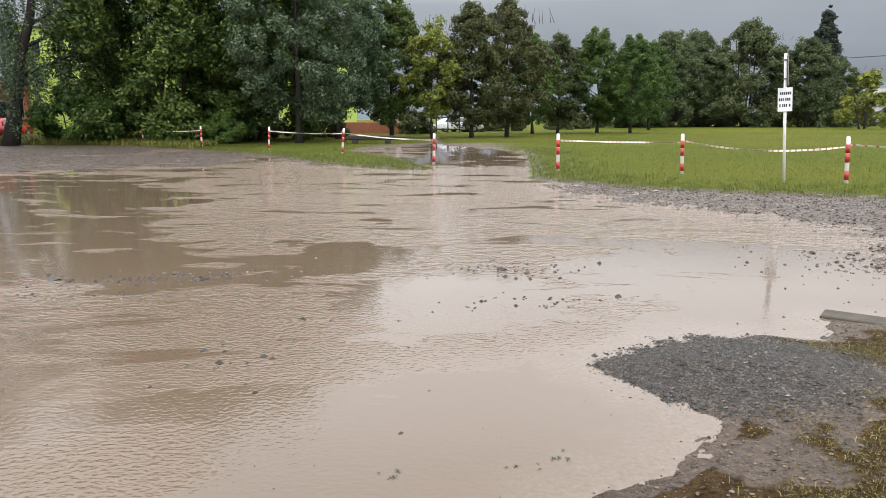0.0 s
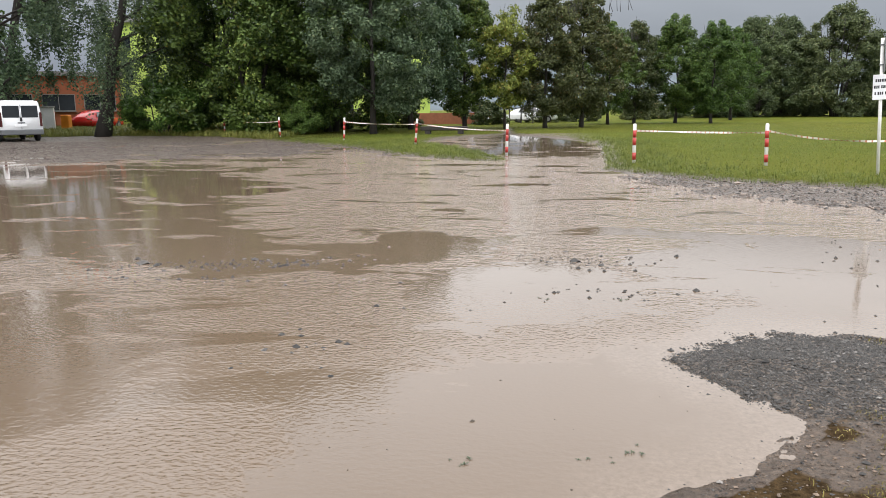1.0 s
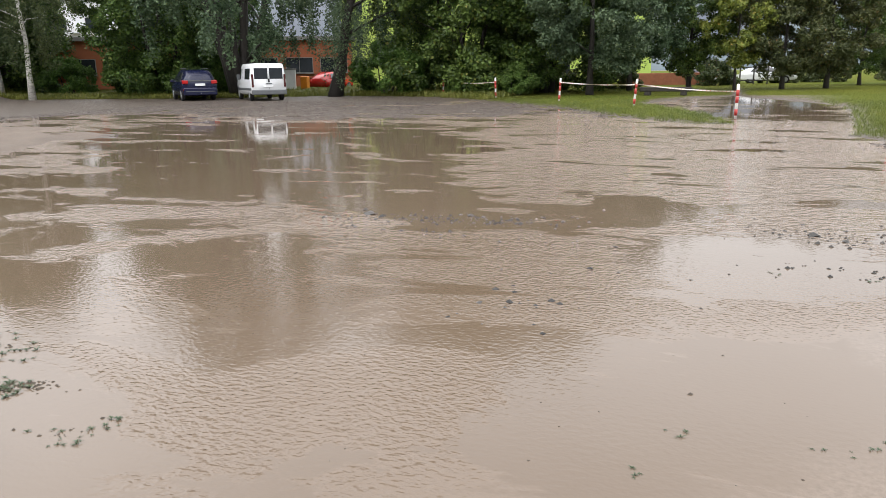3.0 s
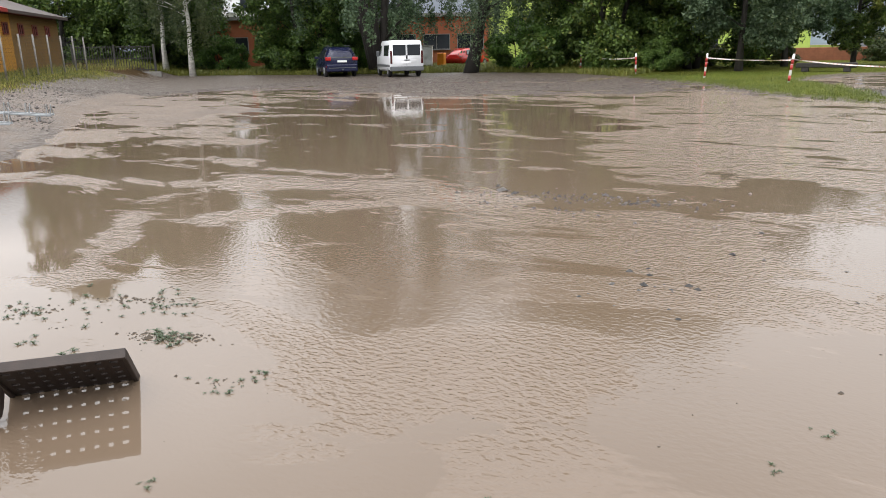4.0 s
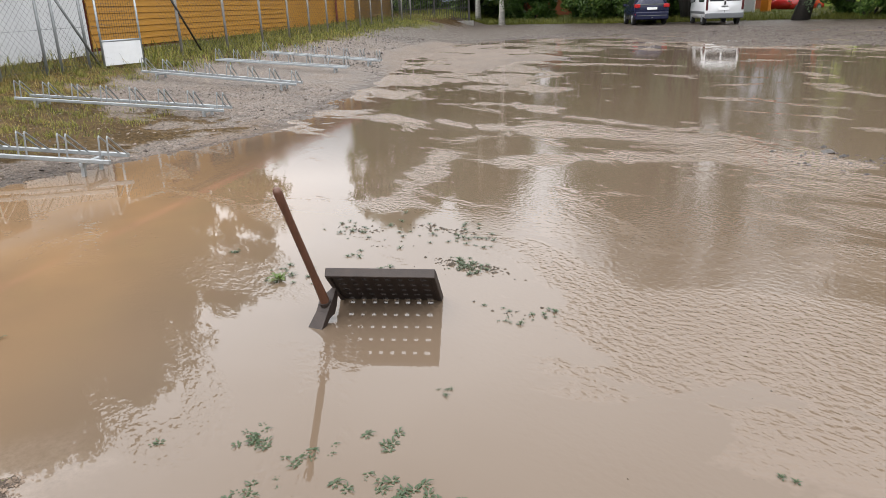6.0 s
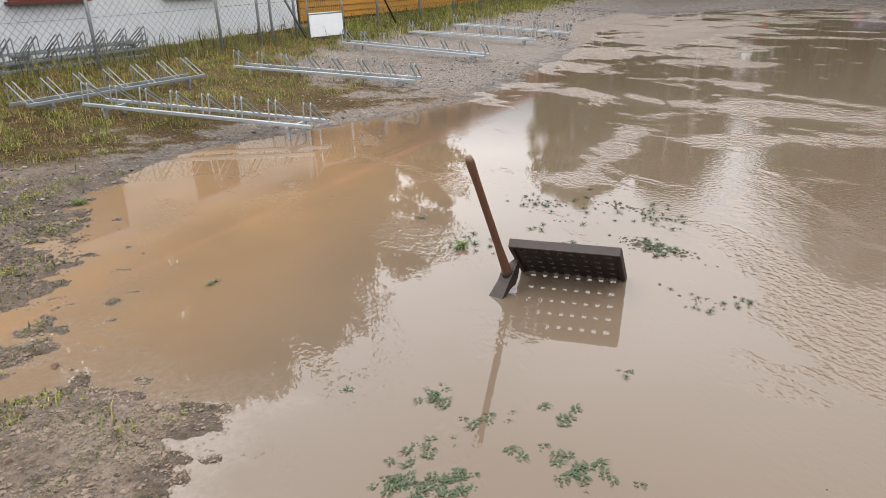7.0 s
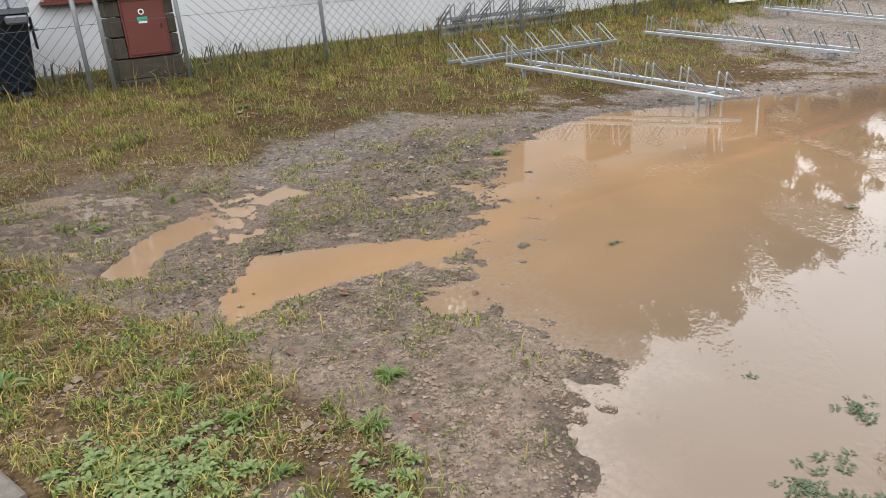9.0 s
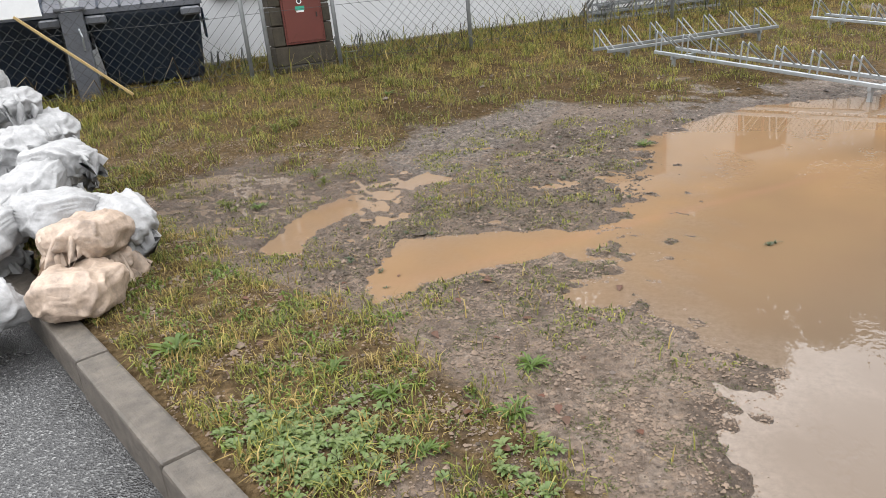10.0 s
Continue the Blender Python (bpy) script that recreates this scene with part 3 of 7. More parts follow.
def ground_at(x, y):
    """Height and cover of the built ground sheet, between its grid points."""
    i = np.clip(np.searchsorted(gx, x) - 1, 0, len(gx) - 2)
    j = np.clip(np.searchsorted(gy, y) - 1, 0, len(gy) - 2)
    u, v = ((x - gx[i]) / (gx[i + 1] - gx[i]))[:, None], ((y - gy[j]) / (gy[j + 1] - gy[j]))[:, None]
    t = (TABLE[j, i] * (1 - u) + TABLE[j, i + 1] * u) * (1 - v) + (TABLE[j + 1, i] * (1 - u) + TABLE[j + 1, i + 1] * u) * v
    return t.T


F4 = np.stack([idx[:-1, :-1], idx[:-1, 1:], idx[1:, 1:], idx[1:, :-1]], -1).reshape(-1, 4)
me = mesh_np("ground", np.stack([X, Y, Z], -1), F4, [M_GROUND], True)
layer = me.color_attributes.new("cover", 'FLOAT_COLOR', 'POINT')
layer.data.foreach_set("color", np.stack([turf, grit, wet, lush], -1).astype(np.float32).ravel())
tagged(new("ground", me), "wet gravel lot with muddy grass verges and a mown field", "ground", kind="structure")

wx = spread(-46, 14, -9.0, 4.5, 0.09, 1.04, 0.6)
wy = spread(-9, 48, -6.0, 7.0, 0.09, 1.04, 0.6)
X, Y = [a.ravel() for a in np.meshgrid(wx, wy)]
rel = lie(X, Y)[4]
idx = np.arange(len(X)).reshape(len(wy), len(wx))
F4 = np.stack([idx[:-1, :-1], idx[:-1, 1:], idx[1:, 1:], idx[1:, :-1]], -1).reshape(-1, 4)
dr = inside(ROAD, X, Y)
keep = (dr[F4].max(1) < -0.2) & (rel[F4].min(1) < 0.04)
F4 = F4[keep]
used, inv = np.unique(F4, return_inverse=True)
X, Y, rel, F4 = X[used], Y[used], rel[used], inv.reshape(F4.shape)
s_, d_ = X * FU.x + Y * FU.y, X * FN.x + Y * FN.y


def reach(path, wide):
    """How near a point lies to a line of points: 1 on it, fading over wide."""
    best = np.full(X.shape, 1e9)
    for (ax, ay), (bx, by) in zip(path, path[1:]):
        ex, ey = bx - ax, by - ay
        t = np.clip(((X - ax) * ex + (Y - ay) * ey) / (ex * ex + ey * ey), 0, 1)
        best = np.minimum(best, np.hypot(X - ax - t * ex, Y - ay - t * ey))
    return np.exp(-((best + 0.12 * wob) / wide) ** 2)


wob = waves(X, Y, 0.9, 17)
# pools that lie quiet between the runs
CALM_POOLS = [[(-7.6, 3.9), (-6.2, 5.0), (-5.0, 4.8), (-3.4, 4.7), (-3.0, 4.2), (-2.1, 4.15), (-1.65, 3.7), (-1.65, 3.1), (-2.6, 2.75), (-3.6, 2.9), (-4.6, 2.7), (-5.6, 2.9)],
              [(-11, 7.0), (-9, 8.4), (-6, 9.2), (-4.2, 9.0), (-3.2, 8.2), (-3.3, 7.3), (-5, 7.1), (-7, 6.3), (-9.5, 5.6)],
              [(-16.5, 17.5), (-10, 18.5), (-6.5, 16), (-5, 12.5), (-4.8, 10.4), (-8, 9.9), (-11, 10.3), (-13.5, 12.3), (-15.5, 14.3)],
              [(-1.95, 7.75), (-1.45, 8.3), (-0.4, 8.2), (-0.8, 7.3), (-1.5, 6.8)]]
calm = np.clip((-d_ - 0.6) / 0.8, 0, 1) * np.clip((9.0 - s_) / 3, 0, 1) * (X < -1)            # the pool under the racks
calm = np.maximum(calm, np.exp(-((X - 1.3) / 1.3) ** 2 - ((Y - 2.6) / 1.6) ** 2))
calm = np.maximum(calm, 0.9 * np.exp(-((X - 3.2) / 1.6) ** 2 - ((Y - 6.6) / 1.8) ** 2))
calm = np.maximum(calm, 0.9 * np.exp(-((X - 0.2) / 0.8) ** 2 - ((Y - 6.3) / 0.7) ** 2))
calm = np.maximum(calm, np.clip(1.7 * np.exp(-((X + 2.2) / 1.2) ** 2 - ((Y - 0.5) / 1.0) ** 2), 0, 1))
calm = np.maximum(calm, np.exp(-((X + 3.85) / 0.42) ** 2 - ((Y - 2.05) / 0.35) ** 2))
still = np.maximum(calm, np.clip(1.6 * np.exp(-((X + 2.75) / 0.8) ** 2 - ((Y - 1.0) / 0.7) ** 2), 0, 1))
calm = still.copy()
for outline in CALM_POOLS:
    calm = np.maximum(calm, np.clip(0.55 + (inside(outline, X, Y) + 0.18 * wob * (1 + 0.12 * Y)) * 2.2 / (1 + 0.1 * Y), 0, 1))
inlet = np.exp(-((X - (0.6 + 0.02 * (Y - 20))) / 2.4) ** 2) * np.clip((Y - 21.5) / 2, 0, 1)
calm, still = np.maximum(calm, 0.5 * inlet), np.maximum(still, 0.3 * inlet)
streak = np.exp(-((X * 0.55 + Y * 0.835 + 1.35 + 0.2 * np.sin(X * 1.3)) / 0.55) ** 2) * np.clip((-4.6 - X) / 0.6, 0, 1) * np.clip((X + 11) / 1.5, 0, 1)
still = np.maximum(still, 0.8 * streak)
# broken water: riffles over shallow bars, and the fan of ripples below the drain
riffle = np.maximum.reduce([reach([(-10.5, 4.5), (-8.6, 5.1), (-7.0, 5.6), (-5.7, 6.1), (-5.2, 6.45)], 0.34), reach([(-5.6, 4.3), (-5.2, 5.0), (-4.2, 6.2), (-3.4, 6.5)], 0.3),
                            reach([(-9.0, 7.0), (-7.2, 6.7), (-5.6, 7.0)], 0.2), reach([(-6.4, 4.0), (-5.6, 3.2), (-5.0, 2.6)], 0.25)])
fan = np.clip(0.5 + 1.8 * inside([(-3.9, 2.7), (-2.6, 2.75), (-1.5, 3.5), (-1.05, 3.4), (-0.8, 2.5), (-1.4, 1.75), (-2.4, 1.55), (-3.0, 2.2)], X, Y), 0, 1)
fan = np.maximum(fan, 0.85 * np.clip(0.5 + 1.8 * inside([(-3.2, 4.3), (-2.5, 5.3), (-1.2, 5.6), (-1.5, 4.5), (-2.1, 4.2)], X, Y), 0, 1))
right = np.clip((X - np.interp(Y, [4, 5, 6.2, 7.5, 9, 12, 16], [-1.4, -2.4, -2.3, -2.8, -3.6, -4.4, -6.5])) / 0.8, 0, 1) * (Y > 4)
run = 0.40 + 0.34 * right - 0.22 * np.clip((X + 1.4) / 0.6, 0, 1) * np.clip((4.6 - Y) / 0.8, 0, 1)
run = run * (1 - calm) - np.interp(Y, [8, 11], [0.8, 0.42]) * calm - 1.6 * still
run = np.maximum(run, np.maximum(0.95 * riffle, 0.72 * fan)) * (1 - 0.7 * streak)
film = np.clip(0.5 + 5 * inside(PUDDLES[2][0], X, Y), 0, 1)
silt = np.clip((-d_ - 2.0) / 1.6, 0, 1) * np.clip((7.5 - s_) / 2.5, 0, 1) * (0.8 + 0.2 * waves(X, Y, 1.5, 41)) * (1 - 0.9 * film)
shallow = np.maximum(np.clip(1 + rel / 0.03, 0, 1), 0.85 * riffle)
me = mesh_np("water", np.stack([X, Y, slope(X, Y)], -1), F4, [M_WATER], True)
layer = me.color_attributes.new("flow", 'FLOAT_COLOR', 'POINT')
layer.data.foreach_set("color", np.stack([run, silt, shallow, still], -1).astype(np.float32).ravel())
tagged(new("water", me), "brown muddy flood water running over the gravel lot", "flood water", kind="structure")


# ---- trees ----
def leaves_mesh(name, centres, radii, count, size, mat, rng, droop=0.0, flat=0.8, aspect=1.6):
    """Leaves scattered in clumps round the given centres."""
    k = rng.randint(0, len(centres), count)
    off = rng.normal(size=(count, 3))
    off /= np.maximum(1e-6, np.linalg.norm(off, axis=1, keepdims=True))
    off *= (rng.uniform(0, 1, (count, 1)) ** 0.45) * radii[k][:, None]
    off[:, 2] *= flat
    if droop:
        off[:, 2] -= droop * rng.uniform(0, 1, count) ** 1.5
        off[:, :2] *= 0.75
    pos = centres[k] + off
    nrm = off / np.maximum(1e-6, np.linalg.norm(off, axis=1, keepdims=True)) + rng.normal(size=(count, 3)) * 0.7 + np.array([0, 0, 0.5])
    nrm /= np.linalg.norm(nrm, axis=1, keepdims=True)
    t = np.cross(nrm, rng.normal(size=(count, 3)))
    t /= np.maximum(1e-6, np.linalg.norm(t, axis=1, keepdims=True))
    b = np.cross(nrm, t)
    sz = size * rng.uniform(0.6, 1.35, (count, 1))
    a, w = t * sz * aspect * 0.5, b * sz * 0.5
    bend = nrm * sz * 0.18
    v = np.stack([pos - a, pos + w + bend, pos + a, pos - w + bend], 1).reshape(-1, 3)
    f = np.arange(count * 4).reshape(-1, 4)
    return mesh_np(name, v, f, [mat])


def crown_points(rng, n, base, top, width, shape, lobes=16):
    """Clump centres in a crown of separate boughs: shape gives the half-width at a height from 0 to 1."""
    hs, rs = [p[0] for p in shape], [p[1] for p in shape]
    boughs = []
    for k in range(lobes):
        h = (k + rng.uniform(0.1, 0.9)) / lobes
        r = np.interp(h, hs, rs) * width / 2
        a = k * 2.4 + rng.uniform(-0.5, 0.5)
        boughs.append((r * rng.uniform(0.55, 0.86), a, h, rng.uniform(0.75, 1.3)))
    out = []
    tall = top - base
    size = 0.95 * (width * width * tall / lobes) ** (1 / 3) * 0.5
    while len(out) < n:
        q, a, h, s = boughs[rng.randint(lobes)]
        o = rng.normal(size=3)
        o *= size * s * rng.uniform(0.25, 1.0) ** 0.4 / np.linalg.norm(o)
        p = np.array([q * math.cos(a) + o[0], q * math.sin(a) + o[1], base + tall * h + o[2] * 0.8])
        t = (p[2] - base) / tall
        if -0.02 < t < 1.02 and math.hypot(p[0], p[1]) < 1.12 * width / 2 * np.interp(t, hs, rs) + 0.15:
            out.append(p)
    return np.array(out)


ROUND = [(0, 0.45), (0.15, 0.8), (0.4, 1.0), (0.7, 0.8), (0.9, 0.42), (1, 0.12)]
OVAL = [(0, 0.35), (0.2, 0.85), (0.45, 1.0), (0.75, 0.6), (1, 0.08)]
BROAD = [(0, 0.75), (0.1, 0.95), (0.4, 1.0), (0.75, 0.85), (0.93, 0.5), (1, 0.2)]
SPRUCE = [(0, 0.9), (0.06, 1.0), (0.16, 0.6), (0.2, 0.9), (0.31, 0.5), (0.35, 0.78), (0.46, 0.38), (0.5, 0.62), (0.6, 0.28), (0.64, 0.46), (0.74, 0.18), (0.78, 0.3), (0.88, 0.08), (0.91, 0.14), (1, 0.01)]
MOUND = [(0, 1.0), (0.3, 0.95), (0.65, 0.7), (1, 0.15)]


def make_tree(name, tall, wide, bare, leaf_mat, bark, label, category="tree", shape=ROUND, leaves=7000, leaf=0.2, clumps=60, lump=0.8,
              trunks=1, girth=0.16, lean=0.0, droop=0.0, seed=1, twigs=0, lobes=16, splay=0.22):
    rng = np.random.RandomState(seed)
    root = thing(name, Matrix.Identity(4), label, category)
    cen = crown_points(rng, clumps, bare, tall - lump * 0.3, max(0.2, wide - lump * 1.0), shape, lobes)
    cen[:, 0] += lean * (cen[:, 2] / tall) ** 1.0
    rad = lump * rng.uniform(0.65, 1.25, clumps)
    limbs = blank()
    for k in range(trunks):
        bm = blank()
        a = 2 * math.pi * k / max(1, trunks) + rng.uniform(0, 1)
        foot = Vector((0.35 * math.cos(a), 0.35 * math.sin(a), -0.15)) if trunks > 1 else Vector((0, 0, -0.15))
        tip = Vector((lean * 0.8 + (wide * splay * math.cos(a) if trunks > 1 else 0), wide * splay * math.sin(a) if trunks > 1 else 0, tall * 0.85))
        pts, rr = [], []
        for i in range(8):
            t = i / 7
            wob = Vector((rng.uniform(-1, 1), rng.uniform(-1, 1), 0)) * 0.10 * (0 < i)
            pts.append(foot.lerp(tip, t) + wob)
            rr.append(girth * (1 - 0.85 * t) * (1.45 if i == 0 else 1.0))
        tube(bm, pts, rr, 8)
        part("trunk", bm, bark, root, smooth=True)
        near = rng.permutation(clumps)[:max(8, 22 // trunks)]
        for j in near:
            c = Vector(cen[j])
            t = min(0.9, max(bare * 0.7 / tall, (c.z - 0.35 * math.hypot(c.x, c.y)) / (tall * 0.85)))
            p = pts[int(t * 7)].lerp(pts[min(7, int(t * 7) + 1)], t * 7 % 1)
            m1 = p.lerp(c, 0.5) + Vector((rng.uniform(-.2, .2), rng.uniform(-.2, .2), 0.12))
            g = girth * (1 - 0.85 * t) * 0.42
            tube(limbs, [p, m1, c], [g, g * 0.6, 0.012], 5, False)
    for j in range(twigs):
        c = Vector(cen[rng.randint(clumps)])
        c.z = max(c.z, tall * 0.8)
        tube(limbs, [c, c + Vector((rng.uniform(-.3, .3), rng.uniform(-.3, .3), rng.uniform(.5, 1.1)))], [0.02, 0.006], 4, False)
    part("branchwork", limbs, bark, root, smooth=True)["kind"] = "stuff"
    crown = new("crown", leaves_mesh("crown", cen, rad, leaves, leaf, leaf_mat, rng, droop))
    crown.parent = root
    return root


def plant_tree(root, x, y, turn=0.0, size=1.0, sink=0.0):
    m = Matrix.Translation((x, y, height(x, y) - sink)) @ Matrix.Rotation(radians(turn), 4, 'Z') @ Matrix.Scale(size, 4)
    return m


def grow(kind, spots):
    """One tree built, then a copy at each further spot (x, y, turn, size)."""
    first = None
    for x, y, turn, size in spots:
        m = plant_tree(None, x, y, turn, size)
        if first is None:
            first = kind
            kind.matrix_basis = m
            kind.scale = (size, size, size)
        else:
            c = copy_thing(first, Matrix.Translation((x, y, height(x, y))) @ Matrix.Rotation(radians(turn), 4, 'Z'))
            c.scale = (size, size, size)
    return first


# clump by the lot's far corner
grow(make_tree("hornbeam", 14.5, 10.6, 0.3, M_LEAF_DARK, M_BARK, "dense dark green broad-leaved tree hanging to the ground", shape=BROAD, leaves=95000, leaf=0.115, clumps=700, lump=0.62, trunks=3, girth=0.14, seed=11, lobes=64),
     [(-16.2, 43.0, 0, 1.24), (-18.6, 46.5, 70, 0.95), (-11.6, 44.2, 110, 1.12), (-36.0, 38.2, 40, 1.0)])
grow(make_tree("silver_poplar", 12.5, 8.5, 1.6, M_LEAF_GREY, M_BARK, "grey-green poplar with a round full crown", shape=ROUND, leaves=60000, leaf=0.105, clumps=420, lump=0.55, girth=0.17, seed=21, lobes=40),
     [(-8.0, 40.2, 0, 1.0), (-6.9, 47.5, 130, 0.95)])
grow(make_tree("young_maple", 9.8, 6.6, 1.3, M_LEAF_DARK, M_BARK, "young maple with dark green leaves on a slim trunk", shape=OVAL, leaves=40000, leaf=0.11, clumps=320, lump=0.45, girth=0.14, seed=31, lobes=36, twigs=14),
     [(-3.5, 49.9, 0, 0.96), (7.15, 57.6, 90, 0.8), (13.1, 61.5, 200, 0.89), (15.6, 60.1, 20, 0.82), (20.5, 72.0, 70, 0.88)])
grow(make_tree("young_ash", 8.0, 4.4, 1.6, M_LEAF_FRESH, M_BARK, "slim young ash with light green airy crown", shape=OVAL, leaves=11000, leaf=0.12, clumps=130, lump=0.42, girth=0.09, seed=41, twigs=12, lobes=14),
     [(-0.7, 48.0, 0, 1.0)])
grow(make_tree("field_maple", 9.6, 6.6, 1.0, M_LEAF_RUST, M_BARK, "field maple with dark leaves turning rusty brown", shape=OVAL, leaves=40000, leaf=0.11, clumps=320, lump=0.45, girth=0.14, seed=51, twigs=40, lobes=36),
     [(1.95, 49.0, 0, 0.92), (4.5, 50.8, 140, 0.98), (9.6, 60.5, 60, 0.84)])
grow(make_tree("willow", 14.5, 15.0, 0.3, M_LEAF_WILLOW, M_BARK, "broad old willow with olive grey foliage reaching the ground", shape=MOUND, leaves=64000, leaf=0.18, clumps=520, lump=0.75, trunks=5, girth=0.2, seed=61, twigs=30, lobes=36),
     [(37.5, 90.0, 0, 0.88), (28.5, 91.0, 100, 0.8), (43.5, 87.5, 220, 0.72), (22.0, 86.0, 40, 0.68), (33.0, 96.0, 320, 0.84), (48.5, 90.0, 150, 0.58)])
grow(make_tree("spruce", 20.0, 12.0, 0.8, M_NEEDLE, M_BARK, "tall dark spruce with tiered boughs", shape=SPRUCE, leaves=52000, leaf=0.2, clumps=1000, lump=0.5, girth=0.2, seed=71, lobes=90),
     [(54.4, 104.7, 0, 0.82)])
grow(make_tree("autumn_bush", 6.0, 6.5, 0.4, M_LEAF_YELLOW, M_BARK, "rounded shrub with yellowing autumn leaves", "shrub", shape=MOUND, leaves=6000, leaf=0.18, clumps=90, lump=0.55, trunks=3, girth=0.08, seed=81),
     [(43.3, 74.5, 0, 1.0)])
grow(make_tree("laurel_bush", 3.3, 5.2, 0.1, M_LEAF_BUSH, M_BARK, "low rounded dark green bush beside the lot", "shrub", shape=MOUND, leaves=20000, leaf=0.10, clumps=110, lump=0.45, trunks=4, girth=0.05, seed=91),
     [(-20.3, 40.2, 0, 1.0), (-37.9, 38.9, 80, 0.7), (-44.0, 37.5, 20, 0.8), (-12.0, 39.8, 130, 0.55), (-15.0, 39.9, 200, 0.6), (-31.5, 40.5, 50, 0.75), (-34.0, 39.0, 10, 1.0), (-37.2, 37.0, 10, 0.9)])
grow(make_tree("birch", 15.0, 7.5, 3.2, M_LEAF_WILLOW, M_BIRCH, "white-barked birch with hanging twigs", shape=OVAL, leaves=22000, leaf=0.09, clumps=180, lump=0.5, girth=0.17, droop=1.8, seed=101, lobes=26),
     [(-41.0, 32.1, 0, 1.0), (-45.2, 33.2, 70, 1.05)])
grow(make_tree("leaning_birch", 19.0, 8.5, 3.4, M_LEAF_GREY, M_BARK, "leaning old birch with drooping grey-green twigs", shape=ROUND, leaves=42000, leaf=0.085, clumps=300, lump=0.5, girth=0.34, lean=4.4, droop=2.6, seed=111, lobes=30),
     [(-23.2, 38.6, 20, 1.0)])
grow(make_tree("crack_willow", 20.0, 14.0, 3.4, M_LEAF_GREY, M_BARK, "many-stemmed willow with black trunks behind the parked cars", shape=BROAD, leaves=72000, leaf=0.115, clumps=460, lump=0.6, trunks=8, girth=0.27, droop=1.5, seed=121, lobes=46, splay=0.34),
     [(-29.3, 37.6, 0, 1.0)])
grow(make_tree("woodland_tree", 16.0, 11.0, 0.4, M_LEAF_DARK, M_BARK, "tall woodland tree in deep green leaf", shape=BROAD, leaves=48000, leaf=0.17, clumps=440, lump=0.8, girth=0.2, seed=131, lobes=40),
     [(-50.0, 36.5, 0, 0.95), (-54.0, 31.0, 60, 1.0), (-60.0, 36.0, 220, 1.05), (-54.2, 40.0, 300, 1.05), (-39.3, 43.8, 20, 1.05), (-33, 4, 20, 0.79), (-27, -3, 160, 0.8), (-22, -9, 250, 0.85), (-17, -15, 20, 0.9), (-12, -20, 100, 0.85), (-27, 3, 210, 0.71), (-24.5, -6, 40, 0.85), (-30, 0.5, 130, 0.9), (-19.5, -12, 310, 0.9), (-14.5, -17.5, 170, 0.9), (-38, 5, 80, 0.9), (-38.7, 10.0, 200, 0.83)])

grow(make_tree("hedge_shrub", 2.6, 6.0, 0.05, M_LEAF_RUST, M_BARK, "unclipped low hedge shrub along the field's far side", "shrub", shape=MOUND, leaves=9000, leaf=0.15, clumps=110, lump=0.4, trunks=3, girth=0.04, seed=141, twigs=10),
     [(-2.5 + 4.6 * k + 0.8 * math.sin(k * 2.7), 60 + 5.2 * k + 1.5 * math.sin(k * 1.9), 67 * k, 0.75 + 0.2 * math.sin(k * 3.3)) for k in range(7)] + [(28 + 5.5 * k, 97 + 1.2 * math.sin(k * 2.1), 51 * k, 1.1 + 0.3 * math.sin(k * 2.3)) for k in range(7)] + [(-8.5, 52, 20, 0.7), (-13.0, 50, 80, 0.8)])


# ---- more materials ----
M_WHITE_WALL = plain("white_render", (0.55, 0.56, 0.57), 0.85, vary=0.12, scale=1.2, bump=0.004, fine=40)
M_LIME = plain("lime_render", (0.33, 0.44, 0.09), 0.8, vary=0.12, scale=0.8, fine=30)
M_ORANGE = plain("orange_render", (0.30, 0.095, 0.04), 0.8, vary=0.15, scale=0.8, fine=30)
M_GREY_RENDER = plain("grey_render", (0.22, 0.215, 0.20), 0.9, vary=0.3, scale=2, bump=0.006)
M_YELLOW_WOOD = plain("ochre_painted_board", (0.36, 0.17, 0.018), 0.55, vary=0.25, scale=2.5, bump=0.004, fine=25, stretch=(0.3, 4, 4))
# darker copy of the ochre paint: shade from vegetation put into the colour
M_SHADED_WOOD = plain("shaded_ochre_board", (0.15, 0.082, 0.02), 0.6, vary=0.35, scale=2.5, bump=0.004, fine=25, stretch=(0.3, 4, 4))
M_RED_WOOD = plain("dark_red_paint", (0.13, 0.022, 0.014), 0.5, vary=0.3, scale=3)
M_RED_ROOF = plain("red_sheet_roof", (0.24, 0.03, 0.022), 0.45, vary=0.2, scale=1.5)
M_PALE_ROOF = plain("weathered_sheet_roof", (0.06, 0.044, 0.038), 0.6, vary=0.3, scale=1.5)
M_GLASS_DARK = plain("window_glass", (0.02, 0.024, 0.028), 0.08, vary=0.2, scale=1.0, fine=4)
M_CONCRETE = plain("wet_concrete", (0.17, 0.16, 0.145), 0.7, vary=0.45, scale=5, bump=0.008, fine=70)
M_KERB = plain("worn_kerb_concrete", (0.088, 0.074, 0.059), 0.6, vary=0.65, scale=14, bump=0.012, fine=160)
M_GALV = plain("galvanised_steel", (0.36, 0.385, 0.40), 0.42, 0.6, 0.25, 8, 0.0, 60)
M_GALV_DULL = plain("weathered_galvanised_steel", (0.20, 0.21, 0.21), 0.6, 0.4, 0.3, 8, 0.0, 60)
M_WIRE = plain("dull_fence_wire", (0.065, 0.068, 0.068), 0.6, 0.3, 0.3, 8)
M_DARK_STEEL = plain("black_painted_steel", (0.03, 0.027, 0.025), 0.6, 0.2, 0.4, 8)
